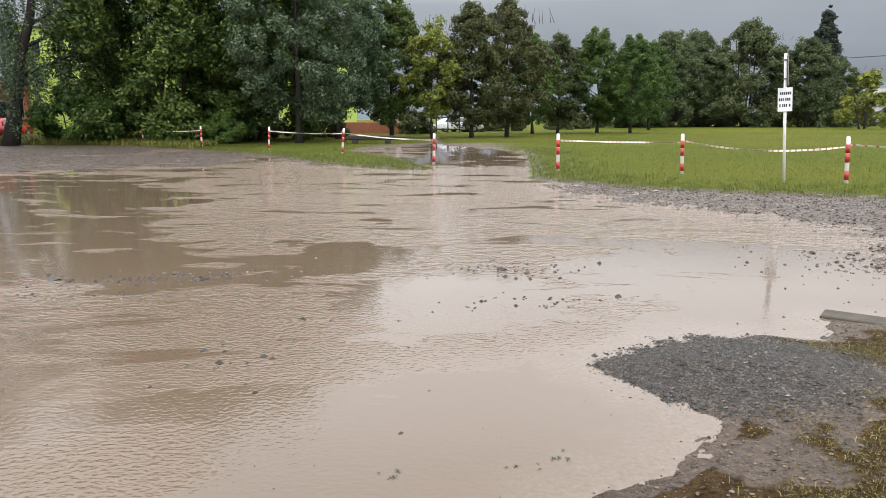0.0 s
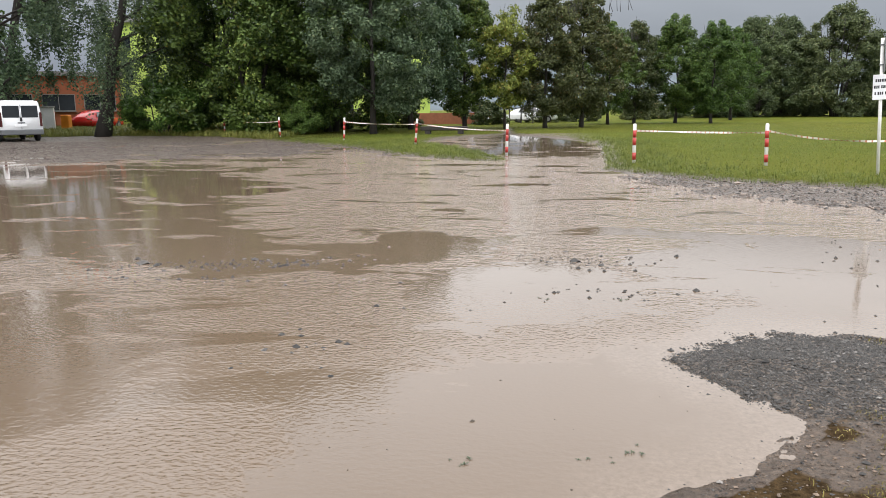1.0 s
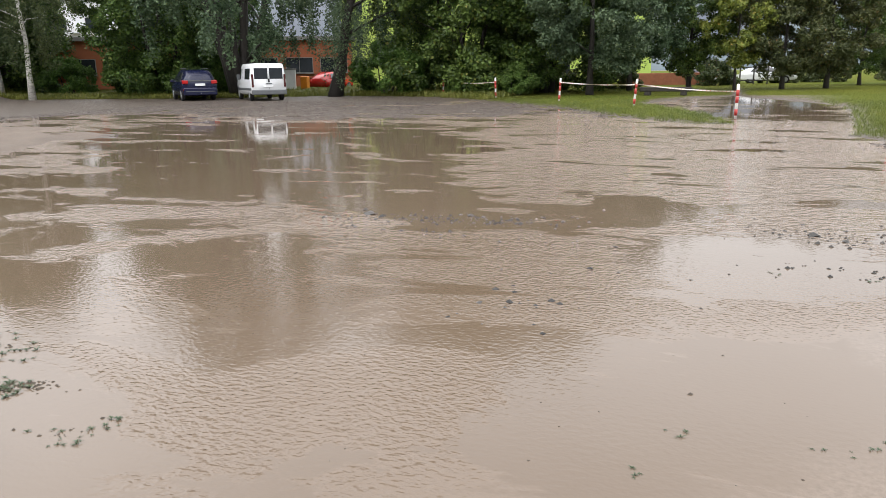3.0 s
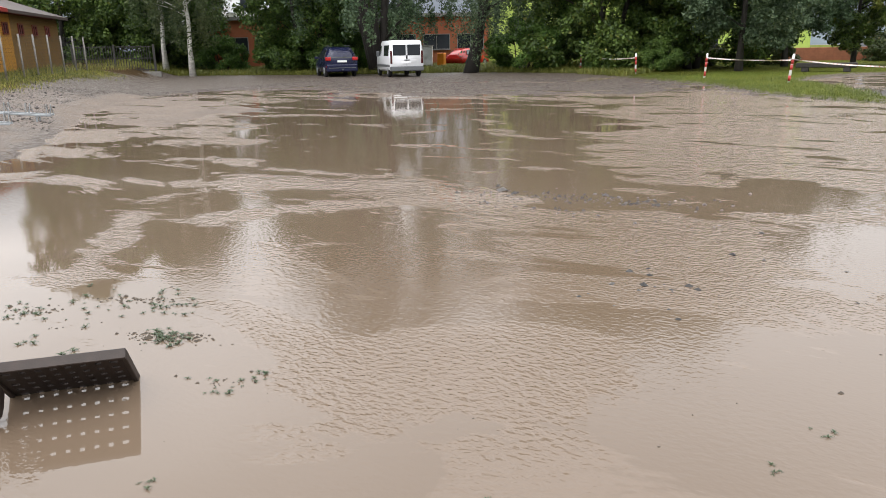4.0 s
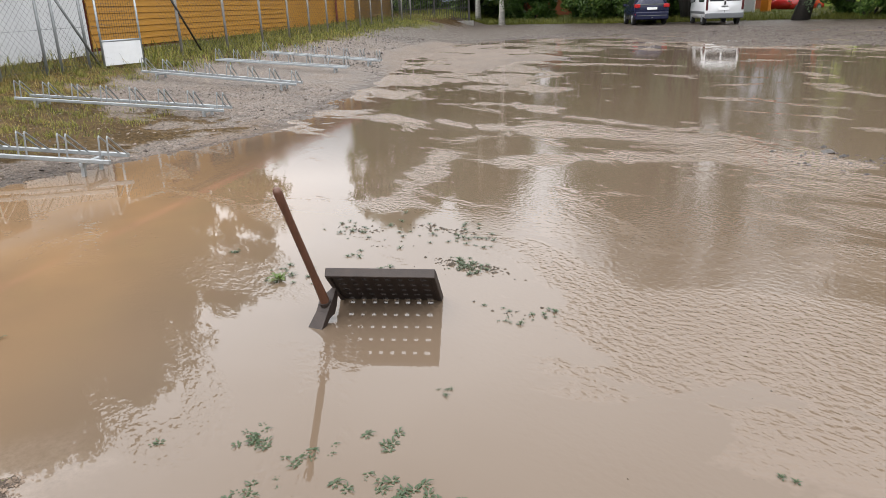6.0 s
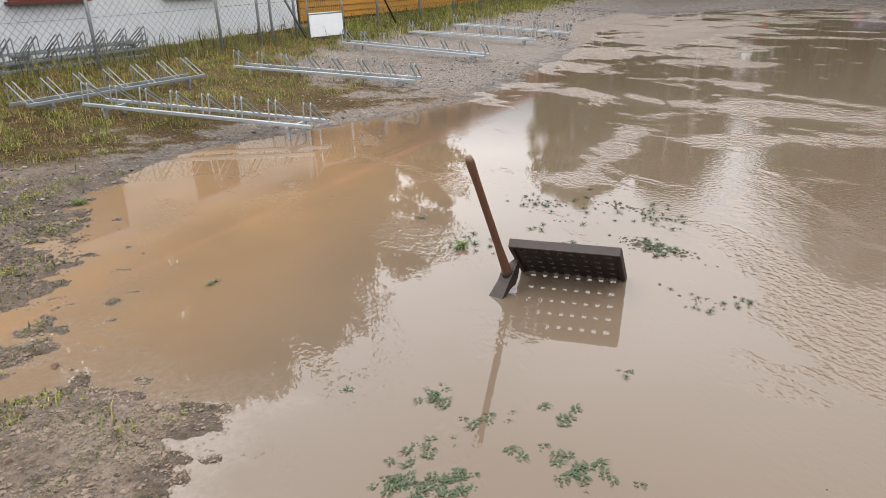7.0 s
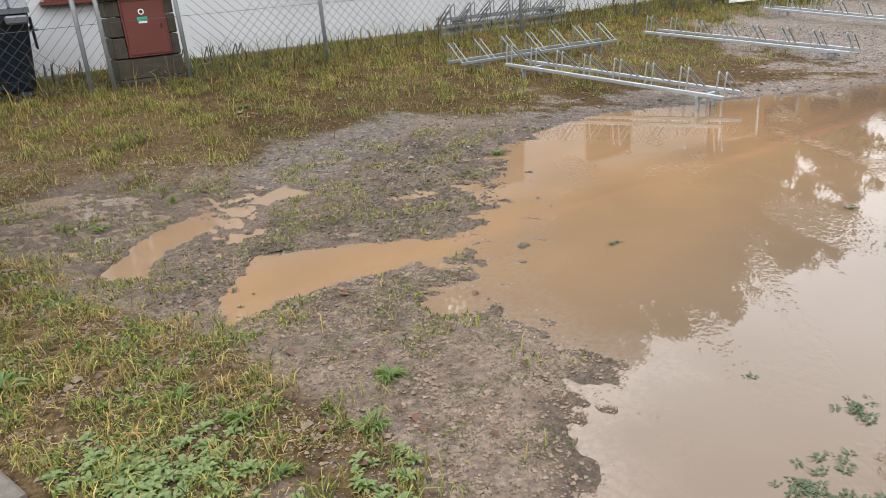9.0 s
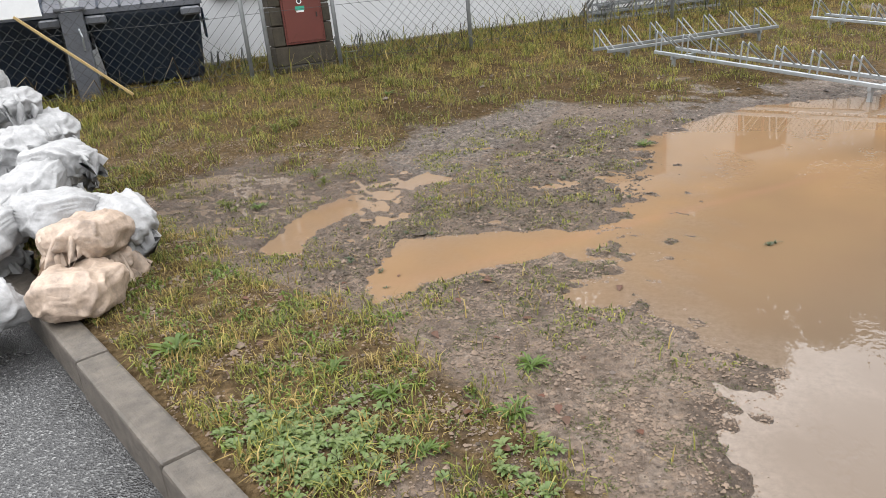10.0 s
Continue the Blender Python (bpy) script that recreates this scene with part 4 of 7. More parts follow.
M_RUST_IRON = plain("rusty_cast_iron", (0.026, 0.016, 0.012), 0.6, 0.1, 0.5, 14, 0.003, 120)
M_ASH_WOOD = plain("stained_ash_handle", (0.085, 0.034, 0.018), 0.5, 0.0, 0.45, 6, 0.001, 40, stretch=(6, 6, 0.6))
M_BOARD = plain("raw_pine_board", (0.38, 0.28, 0.12), 0.7, 0.0, 0.25, 4, 0.001, 40, stretch=(6, 6, 0.6))
M_BOLLARD_WHITE = plain("white_post_paint", (0.66, 0.65, 0.63), 0.5, vary=0.18, scale=7)
M_BOLLARD_RED = plain("red_post_paint", (0.36, 0.03, 0.025), 0.5, vary=0.25, scale=7)
M_TAPE_WHITE = plain("white_tape", (0.62, 0.60, 0.56), 0.5, vary=0.1)
M_TAPE_RED = plain("red_tape", (0.42, 0.14, 0.08), 0.5, vary=0.1)
M_SIGN_WHITE = plain("sign_white", (0.70, 0.71, 0.72), 0.4, vary=0.08)
M_INK = plain("sign_lettering", (0.025, 0.025, 0.03), 0.5, vary=0.1)
M_BIN = plain("dark_blue_grey_plastic", (0.009, 0.018, 0.034), 0.42, vary=0.3, scale=4)
M_BIN_LID = plain("grey_bin_lid", (0.10, 0.105, 0.12), 0.3, vary=0.2, scale=4)
M_CAB_RED = plain("brick_red_cabinet_door", (0.115, 0.028, 0.02), 0.45, vary=0.18, scale=3)
M_CAB_STONE = plain("mossy_concrete_block", (0.055, 0.046, 0.032), 0.9, vary=0.6, scale=6, bump=0.012, fine=40)
M_GREEN_LABEL = plain("green_label", (0.03, 0.30, 0.20), 0.4, vary=0.05)
M_BAG_WHITE = plain("white_woven_plastic", (0.30, 0.30, 0.30), 0.5, vary=0.3, scale=14, bump=0.012, fine=50)
M_BAG_MUD = plain("muddy_woven_plastic", (0.36, 0.275, 0.21), 0.5, vary=0.55, scale=9, bump=0.012, fine=45)
M_VAN_WHITE = plain("white_car_paint", (0.66, 0.67, 0.68), 0.22, vary=0.05, scale=2)
M_NAVY = plain("dark_blue_car_paint", (0.007, 0.009, 0.034), 0.25, 0.1, 0.1, 2)
M_RED_CAR = plain("red_car_paint", (0.36, 0.018, 0.015), 0.2, vary=0.06, scale=2)
M_TRIM = plain("grey_car_plastic", (0.09, 0.095, 0.10), 0.55, vary=0.15)
M_TYRE = plain("tyre_rubber", (0.014, 0.014, 0.014), 0.85, vary=0.3)
M_RIM = plain("alloy_rim", (0.35, 0.36, 0.37), 0.35, 0.8, 0.15)
M_TAIL = plain("red_lamp_plastic", (0.36, 0.012, 0.012), 0.15, vary=0.1)
M_TAIL_DARK = plain("smoked_lamp_plastic", (0.06, 0.012, 0.012), 0.2, vary=0.1)
M_ORANGE_PLASTIC = plain("orange_plastic", (0.62, 0.20, 0.012), 0.5, vary=0.1)
M_BRICK_FAR = plain("brick_wall", (0.24, 0.09, 0.045), 0.9, vary=0.3, scale=4)
M_MUD = plain("dark_mud", (0.056, 0.041, 0.027), 0.8, vary=0.5, scale=20, bump=0.01)
M_MUD_BROWN = plain("brown_soil", (0.17, 0.124, 0.09), 0.85, vary=0.55, scale=20, bump=0.01)
# haze over the far woods is put into this blue-grey colour
M_HILL = plain("hazy_wooded_hill", (0.055, 0.075, 0.085), 0.95, vary=0.25, scale=0.02, fine=0.2)


def asphalt():
    m, nt, p = shader("wet_asphalt")
    c = nt.nodes.new("ShaderNodeTexCoord")
    v = nt.nodes.new("ShaderNodeTexVoronoi")
    v.inputs["Scale"].default_value = 120.0
    link(nt, c.outputs["Object"], v.inputs["Vector"])
    r = ramp_of(nt, v.outputs["Color"], [(0.2, (0.018, 0.018, 0.019)), (0.7, (0.042, 0.042, 0.042)), (0.97, (0.2, 0.2, 0.195))])
    n = noise_tex(nt, 2.0, 5)
    col = mix_of(nt, 1.0, r.outputs[0], ramp_of(nt, n.outputs[0], [(0.3, (0.75, 0.75, 0.75)), (0.7, (1.2, 1.2, 1.2))]).outputs[0], 'MULTIPLY')
    link(nt, col, p.inputs["Base Color"])
    link(nt, ramp_of(nt, n.outputs[0], [(0.35, (0.2,) * 3), (0.65, (0.5,) * 3)]).outputs[0], p.inputs["Roughness"])
    link(nt, bump_of(nt, v.outputs["Distance"], 0.6, 0.006), p.inputs["Normal"])
    return m


M_ASPHALT = asphalt()


def fence_pose(s, d, z=0.0):
    """On the fence line: x runs along it away from the road, y towards the buildings."""
    return Matrix.Translation(along(s, d, z)) @ Matrix.Rotation(math.atan2(FU.y, FU.x), 4, 'Z')


# ---- the long low buildings behind the fence ----
def window_unit(parent, x0, x1, z0, z1, y, frame_mat, sill=True, mullions=1):
    """A framed window on a wall that faces -y."""
    bm = blank()
    w = 0.06
    for a, b in (((x0, y - 0.05, z0), (x0 + w, y, z1)), ((x1 - w, y - 0.05, z0), (x1, y, z1)), ((x0 + w, y - 0.05, z1 - w), (x1 - w, y, z1)), ((x0 + w, y - 0.05, z0), (x1 - w, y, z0 + w))):
        box(bm, a, b)
    for k in range(mullions):
        xm = x0 + (x1 - x0) * (k + 1) / (mullions + 1)
        box(bm, (xm - 0.02, y - 0.045, z0 + w), (xm + 0.02, y, z1 - w))
    win = part("window", bm, frame_mat, parent)
    bm = blank()
    box(bm, (x0 + w, y - 0.012, z0 + w), (x1 - w, y - 0.004, z1 - w))
    part("pane", bm, M_GLASS_DARK, win)
    if sill:
        bm = blank()
        box(bm, (x0 - 0.06, y - 0.14, z0 - 0.05), (x1 + 0.06, y, z0 - 0.004))
        part("sill", bm, frame_mat, win)
    return win


white = thing("white_building", fence_pose(0, -11.8, 0.25), "long low white rendered building with a red sheet roof", "building")
bm = blank(); box(bm, (-16, 0, 0.36), (15.25, 7, 3.15)); part("wall", bm, M_WHITE_WALL, white)
bm = blank(); box(bm, (-16, -0.03, -0.6), (15.25, 7, 0.356)); part("plinth", bm, M_GREY_RENDER, white)
bm = blank()
loft(bm, [[(x, -0.55, 3.16), (x, 3.5, 4.9), (x, 7.5, 3.16), (x, 7.5, 3.06), (x, 3.5, 4.8), (x, -0.55, 3.04)] for x in (-16.4, 15.6)])
part("roof", bm, M_RED_ROOF, white)
for x0 in (-8.0, -3.5, 1.0, 4.6, 7.75, 11.0):
    window_unit(white, x0, x0 + 1.4, 1.32, 2.4, -0.004, M_RED_WOOD)

wood = thing("clapboard_building", fence_pose(0, -11.8, 0.35), "long ochre-painted clapboard hut with small high windows", "building")
bm = blank(); box(bm, (15.32, 0.02, 0.4), (41.2, 7, 3.1)); part("wall", bm, M_RED_WOOD, wood)
bm = blank(); box(bm, (15.32, -0.02, -0.6), (41.2, 7, 0.396)); part("plinth", bm, M_GREY_RENDER, wood)
bm = blank()
loft(bm, [[(x, -0.5, 3.12), (x, 3.5, 4.5), (x, 7.5, 3.12), (x, 7.5, 3.02), (x, 3.5, 4.4), (x, -0.5, 2.96)] for x in (15.0, 33.3)])
part("roof", bm, M_RED_ROOF, wood)
bm = blank()
loft(bm, [[(x, -0.45, 3.10), (x, 3.5, 4.4), (x, 7.5, 3.1), (x, 7.5, 3.02), (x, 3.5, 4.3), (x, -0.45, 2.97)] for x in (33.34, 41.6)])
part("roof", bm, M_PALE_ROOF, wood, "brown weathered sheet roof")
bm = blank(); tube(bm, [(31.9, -0.1, 3.0), (31.9, -0.1, 0.3)], 0.05, 8); part("downpipe", bm, M_RED_WOOD, wood)
for x0, x1 in ((17.6, 19.0), (19.8, 21.2), (22.0, 23.4), (24.1, 25.5), (26.2, 27.55), (28.35, 29.7), (30.3, 31.6), (33.7, 34.3), (35.5, 36.1), (37.3, 37.9), (39.1, 39.7)):
    window_unit(wood, x0, x1, 2.12, 2.62, -0.03, M_RED_WOOD, sill=False)
bm = blank()
box(bm, (0, -0.026, 0), (6.44, 0.0, 0.15))
for v in bm.verts:
    if v.co.z > 0.1:
        v.co.y += 0.018
board_me = bpy.data.meshes.new("board")
bm.to_mesh(board_me); bm.free()
board_me.materials.append(M_YELLOW_WOOD)
# boards at the far end wear the colour with the shade painted in
shaded_board_me = board_me.copy()
shaded_board_me.materials[0] = M_SHADED_WOOD
for k in range(4):
    for j in range(16):
        share("board", shaded_board_me if k == 3 else board_me, wood, Matrix.Translation((15.33 + k * 6.46, 0.0, 0.47 + j * 0.156)))

lime = thing("lime_green_building", Matrix.Translation((-35.2, 61.5, 0.2)) @ Matrix.Rotation(radians(20), 4, 'Z'), "lime green rendered block glimpsed through the trees", "building")
bm = blank(); box(bm, (-0.6, 0, 0), (28.5, 12, 9)); part("wall", bm, M_LIME, lime)
bm = blank(); box(bm, (-0.9, -0.3, 9.004), (28.8, 12.3, 9.3)); part("roof", bm, M_GREY_RENDER, lime)
for k in range(7):
    for z0 in (1.0, 4.0, 6.6):
        window_unit(lime, 0.8 + k * 3.9, 1.5 + k * 3.9, z0, z0 + 1.3, -0.004, M_LIME, mullions=0)
orange = thing("orange_building", Matrix.Translation((-33.2, 54.5, 0.2)) @ Matrix.Rotation(radians(32), 4, 'Z'), "low orange-brown building with dark ribbon windows", "building")
bm = blank(); box(bm, (-22, 0, 0), (2, 9, 4.1)); part("wall", bm, M_ORANGE, orange)
bm = blank(); box(bm, (-22.3, -0.3, 4.104), (2.3, 9.3, 4.4)); part("roof", bm, M_GREY_RENDER, orange)
for k in range(8):
    window_unit(orange, -21 + k * 2.9, -18.7 + k * 2.9, 1.4, 2.7, -0.004, M_GREY_RENDER, mullions=1)
flats = thing("white_flats", Matrix.Translation((-72, 66, 0.3)) @ Matrix.Rotation(radians(45), 4, 'Z'), "distant white block of flats with balconies", "building")
bm = blank(); box(bm, (-14, 0, 0), (14, 10, 10)); part("wall", bm, M_WHITE_WALL, flats)
bm = blank(); box(bm, (-14.3, -0.3, 10.004), (14.3, 10.3, 10.4)); part("roof", bm, M_GREY_RENDER, flats)
for k in range(7):
    for z0 in (0.9, 3.7, 6.5):
        window_unit(flats, -13 + k * 4, -11 + k * 4, z0, z0 + 1.5, -0.004, M_GREY_RENDER, mullions=1)
        bm = blank(); box(bm, (-10.8 + k * 4, -1.0, z0 - 0.3), (-9.4 + k * 4, 0, z0 + 0.6)); part("balcony", bm, M_WHITE_WALL, flats)
house = thing("far_house", Matrix.Translation((62, 104, 0.3)) @ Matrix.Rotation(radians(-30), 4, 'Z'), "distant white house with a grey roof", "house")
bm = blank(); box(bm, (-5, 0, 0), (5, 7, 2.9)); part("wall", bm, M_WHITE_WALL, house)
bm = blank(); loft(bm, [[(x, -0.4, 2.9), (x, 3.5, 5.4), (x, 7.4, 2.9)] for x in (-5.4, 5.4)]); part("roof", bm, M_GREY_RENDER, house)
for k in range(3):
    window_unit(house, -4 + k * 3, -2.7 + k * 3, 0.9, 2.1, -0.004, M_GREY_RENDER)
bm = blank(); box(bm, (-3, -0.15, 0), (3, 0.15, 1.0), bevel=0.02)
o = part("brick_wall", bm, M_BRICK_FAR)
o.matrix_basis = Matrix.Translation((-6.0, 62, 0.25))
tagged(o, "low orange brick wall beyond the trees", "wall")

# wooded hill on the skyline
rng = np.random.RandomState(5)
hx = np.linspace(-700, 1500, 90)
hz = 55 + 26 * np.sin(hx / 210.0 + 0.6) + 14 * np.sin(hx / 83.0) + rng.uniform(-2, 2, 90) + np.interp(hx, [450, 800], [0, 55])
v = np.concatenate([np.stack([hx, 1150 + 0 * hx, 0 * hx - 5], -1), np.stack([hx, 1400 + 0 * hx, hz * 0.9], -1), np.stack([hx, 1700 + 0 * hx, 0 * hx - 5], -1)])
f = [(i + r * 90, i + 1 + r * 90, i + 1 + (r + 1) * 90, i + (r + 1) * 90) for r in (0, 1) for i in range(89)]
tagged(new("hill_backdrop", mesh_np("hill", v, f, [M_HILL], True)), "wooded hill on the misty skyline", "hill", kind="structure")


# ---- posts and tape along the field ----
def bollard():
    root = thing("bollard", Matrix.Identity(4), "red and white banded steel post at the lot's edge", "bollard", "posts along the field")
    bm = blank(); tube(bm, [(0, 0, -0.3), (0, 0, 0.99), (0, 0, 1.02)], [0.045, 0.045, 0.03], 14); part("post", bm, M_BOLLARD_WHITE, root, smooth=True)
    for z0 in (0.08, 0.46, 0.66):
        bm = blank(); tube(bm, [(0, 0, z0), (0, 0, z0 + 0.19)], 0.0475, 14); part("red_band", bm, M_BOLLARD_RED, root, smooth=True)
    return root


POSTS = [(-17.0, 40.9, 2), (-12.1, 36.2, -1), (-7.85, 32.5, 3), (-4.0, 28.6, 5), (-0.3, 24.0, 1), (3.12, 19.4, -1), (6.12, 18.3, -2.0), (8.82, 15.6, -2.5), (14.5, 12.2, 0)]
first = bollard()
for i, (x, y, tilt) in enumerate(POSTS):
    m = Matrix.Translation((x, y, height(x, y))) @ Matrix.Rotation(radians(tilt), 4, 'Y')
    if i == 0:
        first.matrix_basis = m
    else:
        copy_thing(first, m)


def tape(a, b, za, zb, sag, broad=0.045):
    """Barrier tape between two posts, twisting a little, in red and white stretches."""
    n = 120
    a, b = Vector(a), Vector(b)
    d = (b - a).normalized()
    side = d.cross(Vector((0, 0, 1)))
    verts, faces, mi = [], [], []
    for i in range(n + 1):
        t = i / n
        p = a.lerp(b, t)
        p.z = za + (zb - za) * t - sag * 4 * t * (1 - t)
        tw = 0.7 * math.sin(5 * t + a.x) + 0.5 * math.sin(17 * t)
        u = (Vector((0, 0, 1)) * math.cos(tw) + side * math.sin(tw)) * broad / 2
        verts += [p - u, p + u]
    faces = [(2 * i, 2 * i + 1, 2 * i + 3, 2 * i + 2) for i in range(n)]
    me = mesh_np("barrier_tape", [tuple(v) for v in verts], faces, [M_TAPE_WHITE, M_TAPE_RED])
    me.polygons.foreach_set("material_index", [1 if i % 4 == 1 else 0 for i in range(n)])
    ob = new("barrier_tape", me)
    sol = ob.modifiers.new("film", 'SOLIDIFY')
    sol.thickness = 0.002
    return tagged(ob, "red and white barrier tape sagging between posts", "barrier tape", "tape along the field")


for (x0, y0, _), (x1, y1, _), sag in zip(POSTS, POSTS[1:], (0.12, None, 0.05, 0.06, None, 0.02, 0.16, 0.1)):
    if sag is not None:
        tape((x0, y0, 0), (x1, y1, 0), height(x0, y0) + 0.84, height(x1, y1) + 0.80, sag)

sx, sy = 7.6, 15.9
sign = thing("sign_post", Matrix.Translation((sx, sy, height(sx, sy))) @ Matrix.Rotation(radians(-26), 4, 'Z') @ Matrix.Rotation(radians(-3.5), 4, 'Y'), "grey steel post with a white notice board and traffic sign", "sign")
bm = blank(); tube(bm, [(0, 0, -0.3), (0, 0, 2.8)], 0.033, 12); part("pole", bm, M_BOLLARD_WHITE, sign, smooth=True)
bm = blank(); box(bm, (-0.145, -0.06, 1.56), (0.145, -0.045, 2.07), bevel=0.004)
plate = part("notice_board", bm, M_SIGN_WHITE, sign, "white notice board with three dark lines")
for z0, w in ((1.92, 0.2), (1.79, 0.25), (1.66, 0.22)):
    x = -w / 2
    rr = random.Random(int(z0 * 100))
    while x < w / 2:
        l = rr.uniform(0.022, 0.034)
        bm = blank(); box(bm, (x, -0.0635, z0), (x + l, -0.0605, z0 + 0.06)); part("lettering", bm, M_INK, plate)
        x += l + rr.choice((0.01, 0.01, 0.03))
bm = blank(); box(bm, (0.045, -0.35, 2.12), (0.06, 0.35, 2.78), bevel=0.004); part("sign_plate", bm, M_GALV_DULL, sign, "grey back of a square traffic sign")
for z0 in (1.65, 2.0, 2.25, 2.65):
    bm = blank(); box(bm, (-0.045, -0.045, z0), (0.045, 0.045, z0 + 0.03), bevel=0.004); part("clamp", bm, M_GALV_DULL, sign)


# ---- vehicles ----
def body_rings(stations):
    """Cross-sections y, half widths at sill, waist, roof, heights of sill, waist, roof."""
    rings = []
    for y, ws, ww, wr, zs, zw, zr in stations:
        r = [(-ws + 0.1, y, zs), (-ws, y, zs + 0.08), (-ww, y, zs + (zw - zs) * 0.45), (-ww, y, zw), (-wr, y, zr - 0.12), (-wr + 0.06, y, zr - 0.03), (-wr + 0.22, y, zr)]
        rings.append(r + [(-x, yy, z) for x, yy, z in reversed(r)])
    return rings


def wheel(parent, x, y, r, outward):
    bm = blank()
    tube(bm, [(x - 0.1, y, r), (x - 0.075, y, r), (x + 0.075, y, r), (x + 0.1, y, r)], [r * 0.86, r, r, r * 0.86], 20)
    w = part("wheel", bm, M_TYRE, parent, smooth=False)
    bm = blank()
    tube(bm, [(x + outward * 0.06, y, r), (x + outward * 0.108, y, r)], [r * 0.62, r * 0.58], 16)
    for k in range(5):
        a = 2 * math.pi * k / 5
        box(bm, (-0.012, -0.03, 0.02), (0.012, 0.03, r * 0.55), Matrix.Translation((x + outward * 0.11, y, r)) @ Matrix.Rotation(a, 4, 'X'))
    part("rim", bm, M_RIM, w)


def quad_panel(bm, pts, push):
    """A thin plate over four corner points, pushed out along push."""
    push = Vector(push)
    a = [bm.verts.new(Vector(p)) for p in pts]
    b = [bm.verts.new(Vector(p) + push) for p in pts]
    bm.faces.new(b)
    bm.faces.new(list(reversed(a)))
    for k in range(4):
        bm.faces.new((a[k], a[(k + 1) % 4], b[(k + 1) % 4], b[k]))


def parked_van(m):
    v = thing("white_van", m, "white panel van parked nose-in under the trees", "van")
    st = [(0.0, 0.88, 0.93, 0.82, 0.42, 1.05, 1.9), (0.12, 0.92, 0.95, 0.86, 0.34, 1.05, 1.96), (2.8, 0.92, 0.95, 0.86, 0.30, 1.05, 1.97), (3.3, 0.92, 0.95, 0.80, 0.30, 1.08, 1.88),
          (3.9, 0.92, 0.94, 0.66, 0.30, 1.1, 1.35), (4.55, 0.86, 0.86, 0.6, 0.32, 0.85, 1.05), (4.78, 0.7, 0.7, 0.5, 0.4, 0.7, 0.85)]
    bm = loft(blank(), body_rings(st)); bmesh.ops.bevel(bm, geom=[e for e in bm.edges if e.calc_face_angle(0) > 0.9], offset=0.03, segments=2, affect='EDGES')
    body = part("body", bm, M_VAN_WHITE, v, smooth=True)
    for sgn in (-1, 1):
        bm = blank(); box(bm, (min(sgn * 0.04, sgn * 0.76), -0.02, 1.15), (max(sgn * 0.04, sgn * 0.76), 0.03, 1.72), bevel=0.02, seg=2)
        d = part("rear_door_window", bm, M_GLASS_DARK, body)
        bm = blank(); box(bm, (sgn * 0.86 - 0.055, -0.03, 0.72), (sgn * 0.86 + 0.055, 0.08, 1.4), bevel=0.02, seg=2); part("tail_lamp", bm, M_TAIL_DARK, v)
        bm = blank(); quad_panel(bm, [(sgn * 0.93, 0.4, 1.12), (sgn * 0.93, 1.8, 1.12), (sgn * 0.875, 1.8, 1.7), (sgn * 0.875, 0.4, 1.7)], (sgn * 0.012, 0, 0)); part("side_window", bm, M_GLASS_DARK, body)
        bm = blank(); quad_panel(bm, [(sgn * 0.93, 2.55, 1.12), (sgn * 0.93, 3.5, 1.14), (sgn * 0.85, 3.1, 1.68), (sgn * 0.875, 2.55, 1.7)], (sgn * 0.012, 0, 0)); part("door_window", bm, M_GLASS_DARK, body)
        bm = blank(); box(bm, (sgn * 1.0 - 0.09, 3.25, 1.1), (sgn * 1.0 + 0.09, 3.35, 1.4), bevel=0.03, seg=2); part("mirror", bm, M_TRIM, v)
        bm = blank(); box(bm, (sgn * 0.93 - 0.025, 0.1, 0.55), (sgn * 0.93 + 0.025, 4.0, 0.68), bevel=0.01); part("side_moulding", bm, M_TRIM, v)
        wheel(v, sgn * 0.82, 0.85, 0.33, sgn)
        wheel(v, sgn * 0.82, 3.85, 0.33, sgn)
    bm = blank(); box(bm, (-0.93, -0.09, 0.32), (0.93, 0.1, 0.58), bevel=0.05, seg=3); part("bumper", bm, M_TRIM, v, "grey plastic bumper")
    bm = blank(); box(bm, (-0.3, -0.03, 0.72), (0.22, -0.004, 0.84), bevel=0.004); part("number_plate", bm, M_SIGN_WHITE, v)
    bm = blank(); box(bm, (-0.045, -0.045, 0.98), (0.045, -0.004, 1.16), bevel=0.01); part("door_handle", bm, M_TYRE, v)
    bm = blank(); box(bm, (-0.008, -0.008, 0.6), (0.008, 0.01, 1.9)); part("door_seam", bm, M_TRIM, v)
    bm = blank(); box(bm, (-0.16, -0.04, 0.88), (0.16, -0.004, 0.93), bevel=0.005); part("grip_strip", bm, M_TRIM, v)
    return v


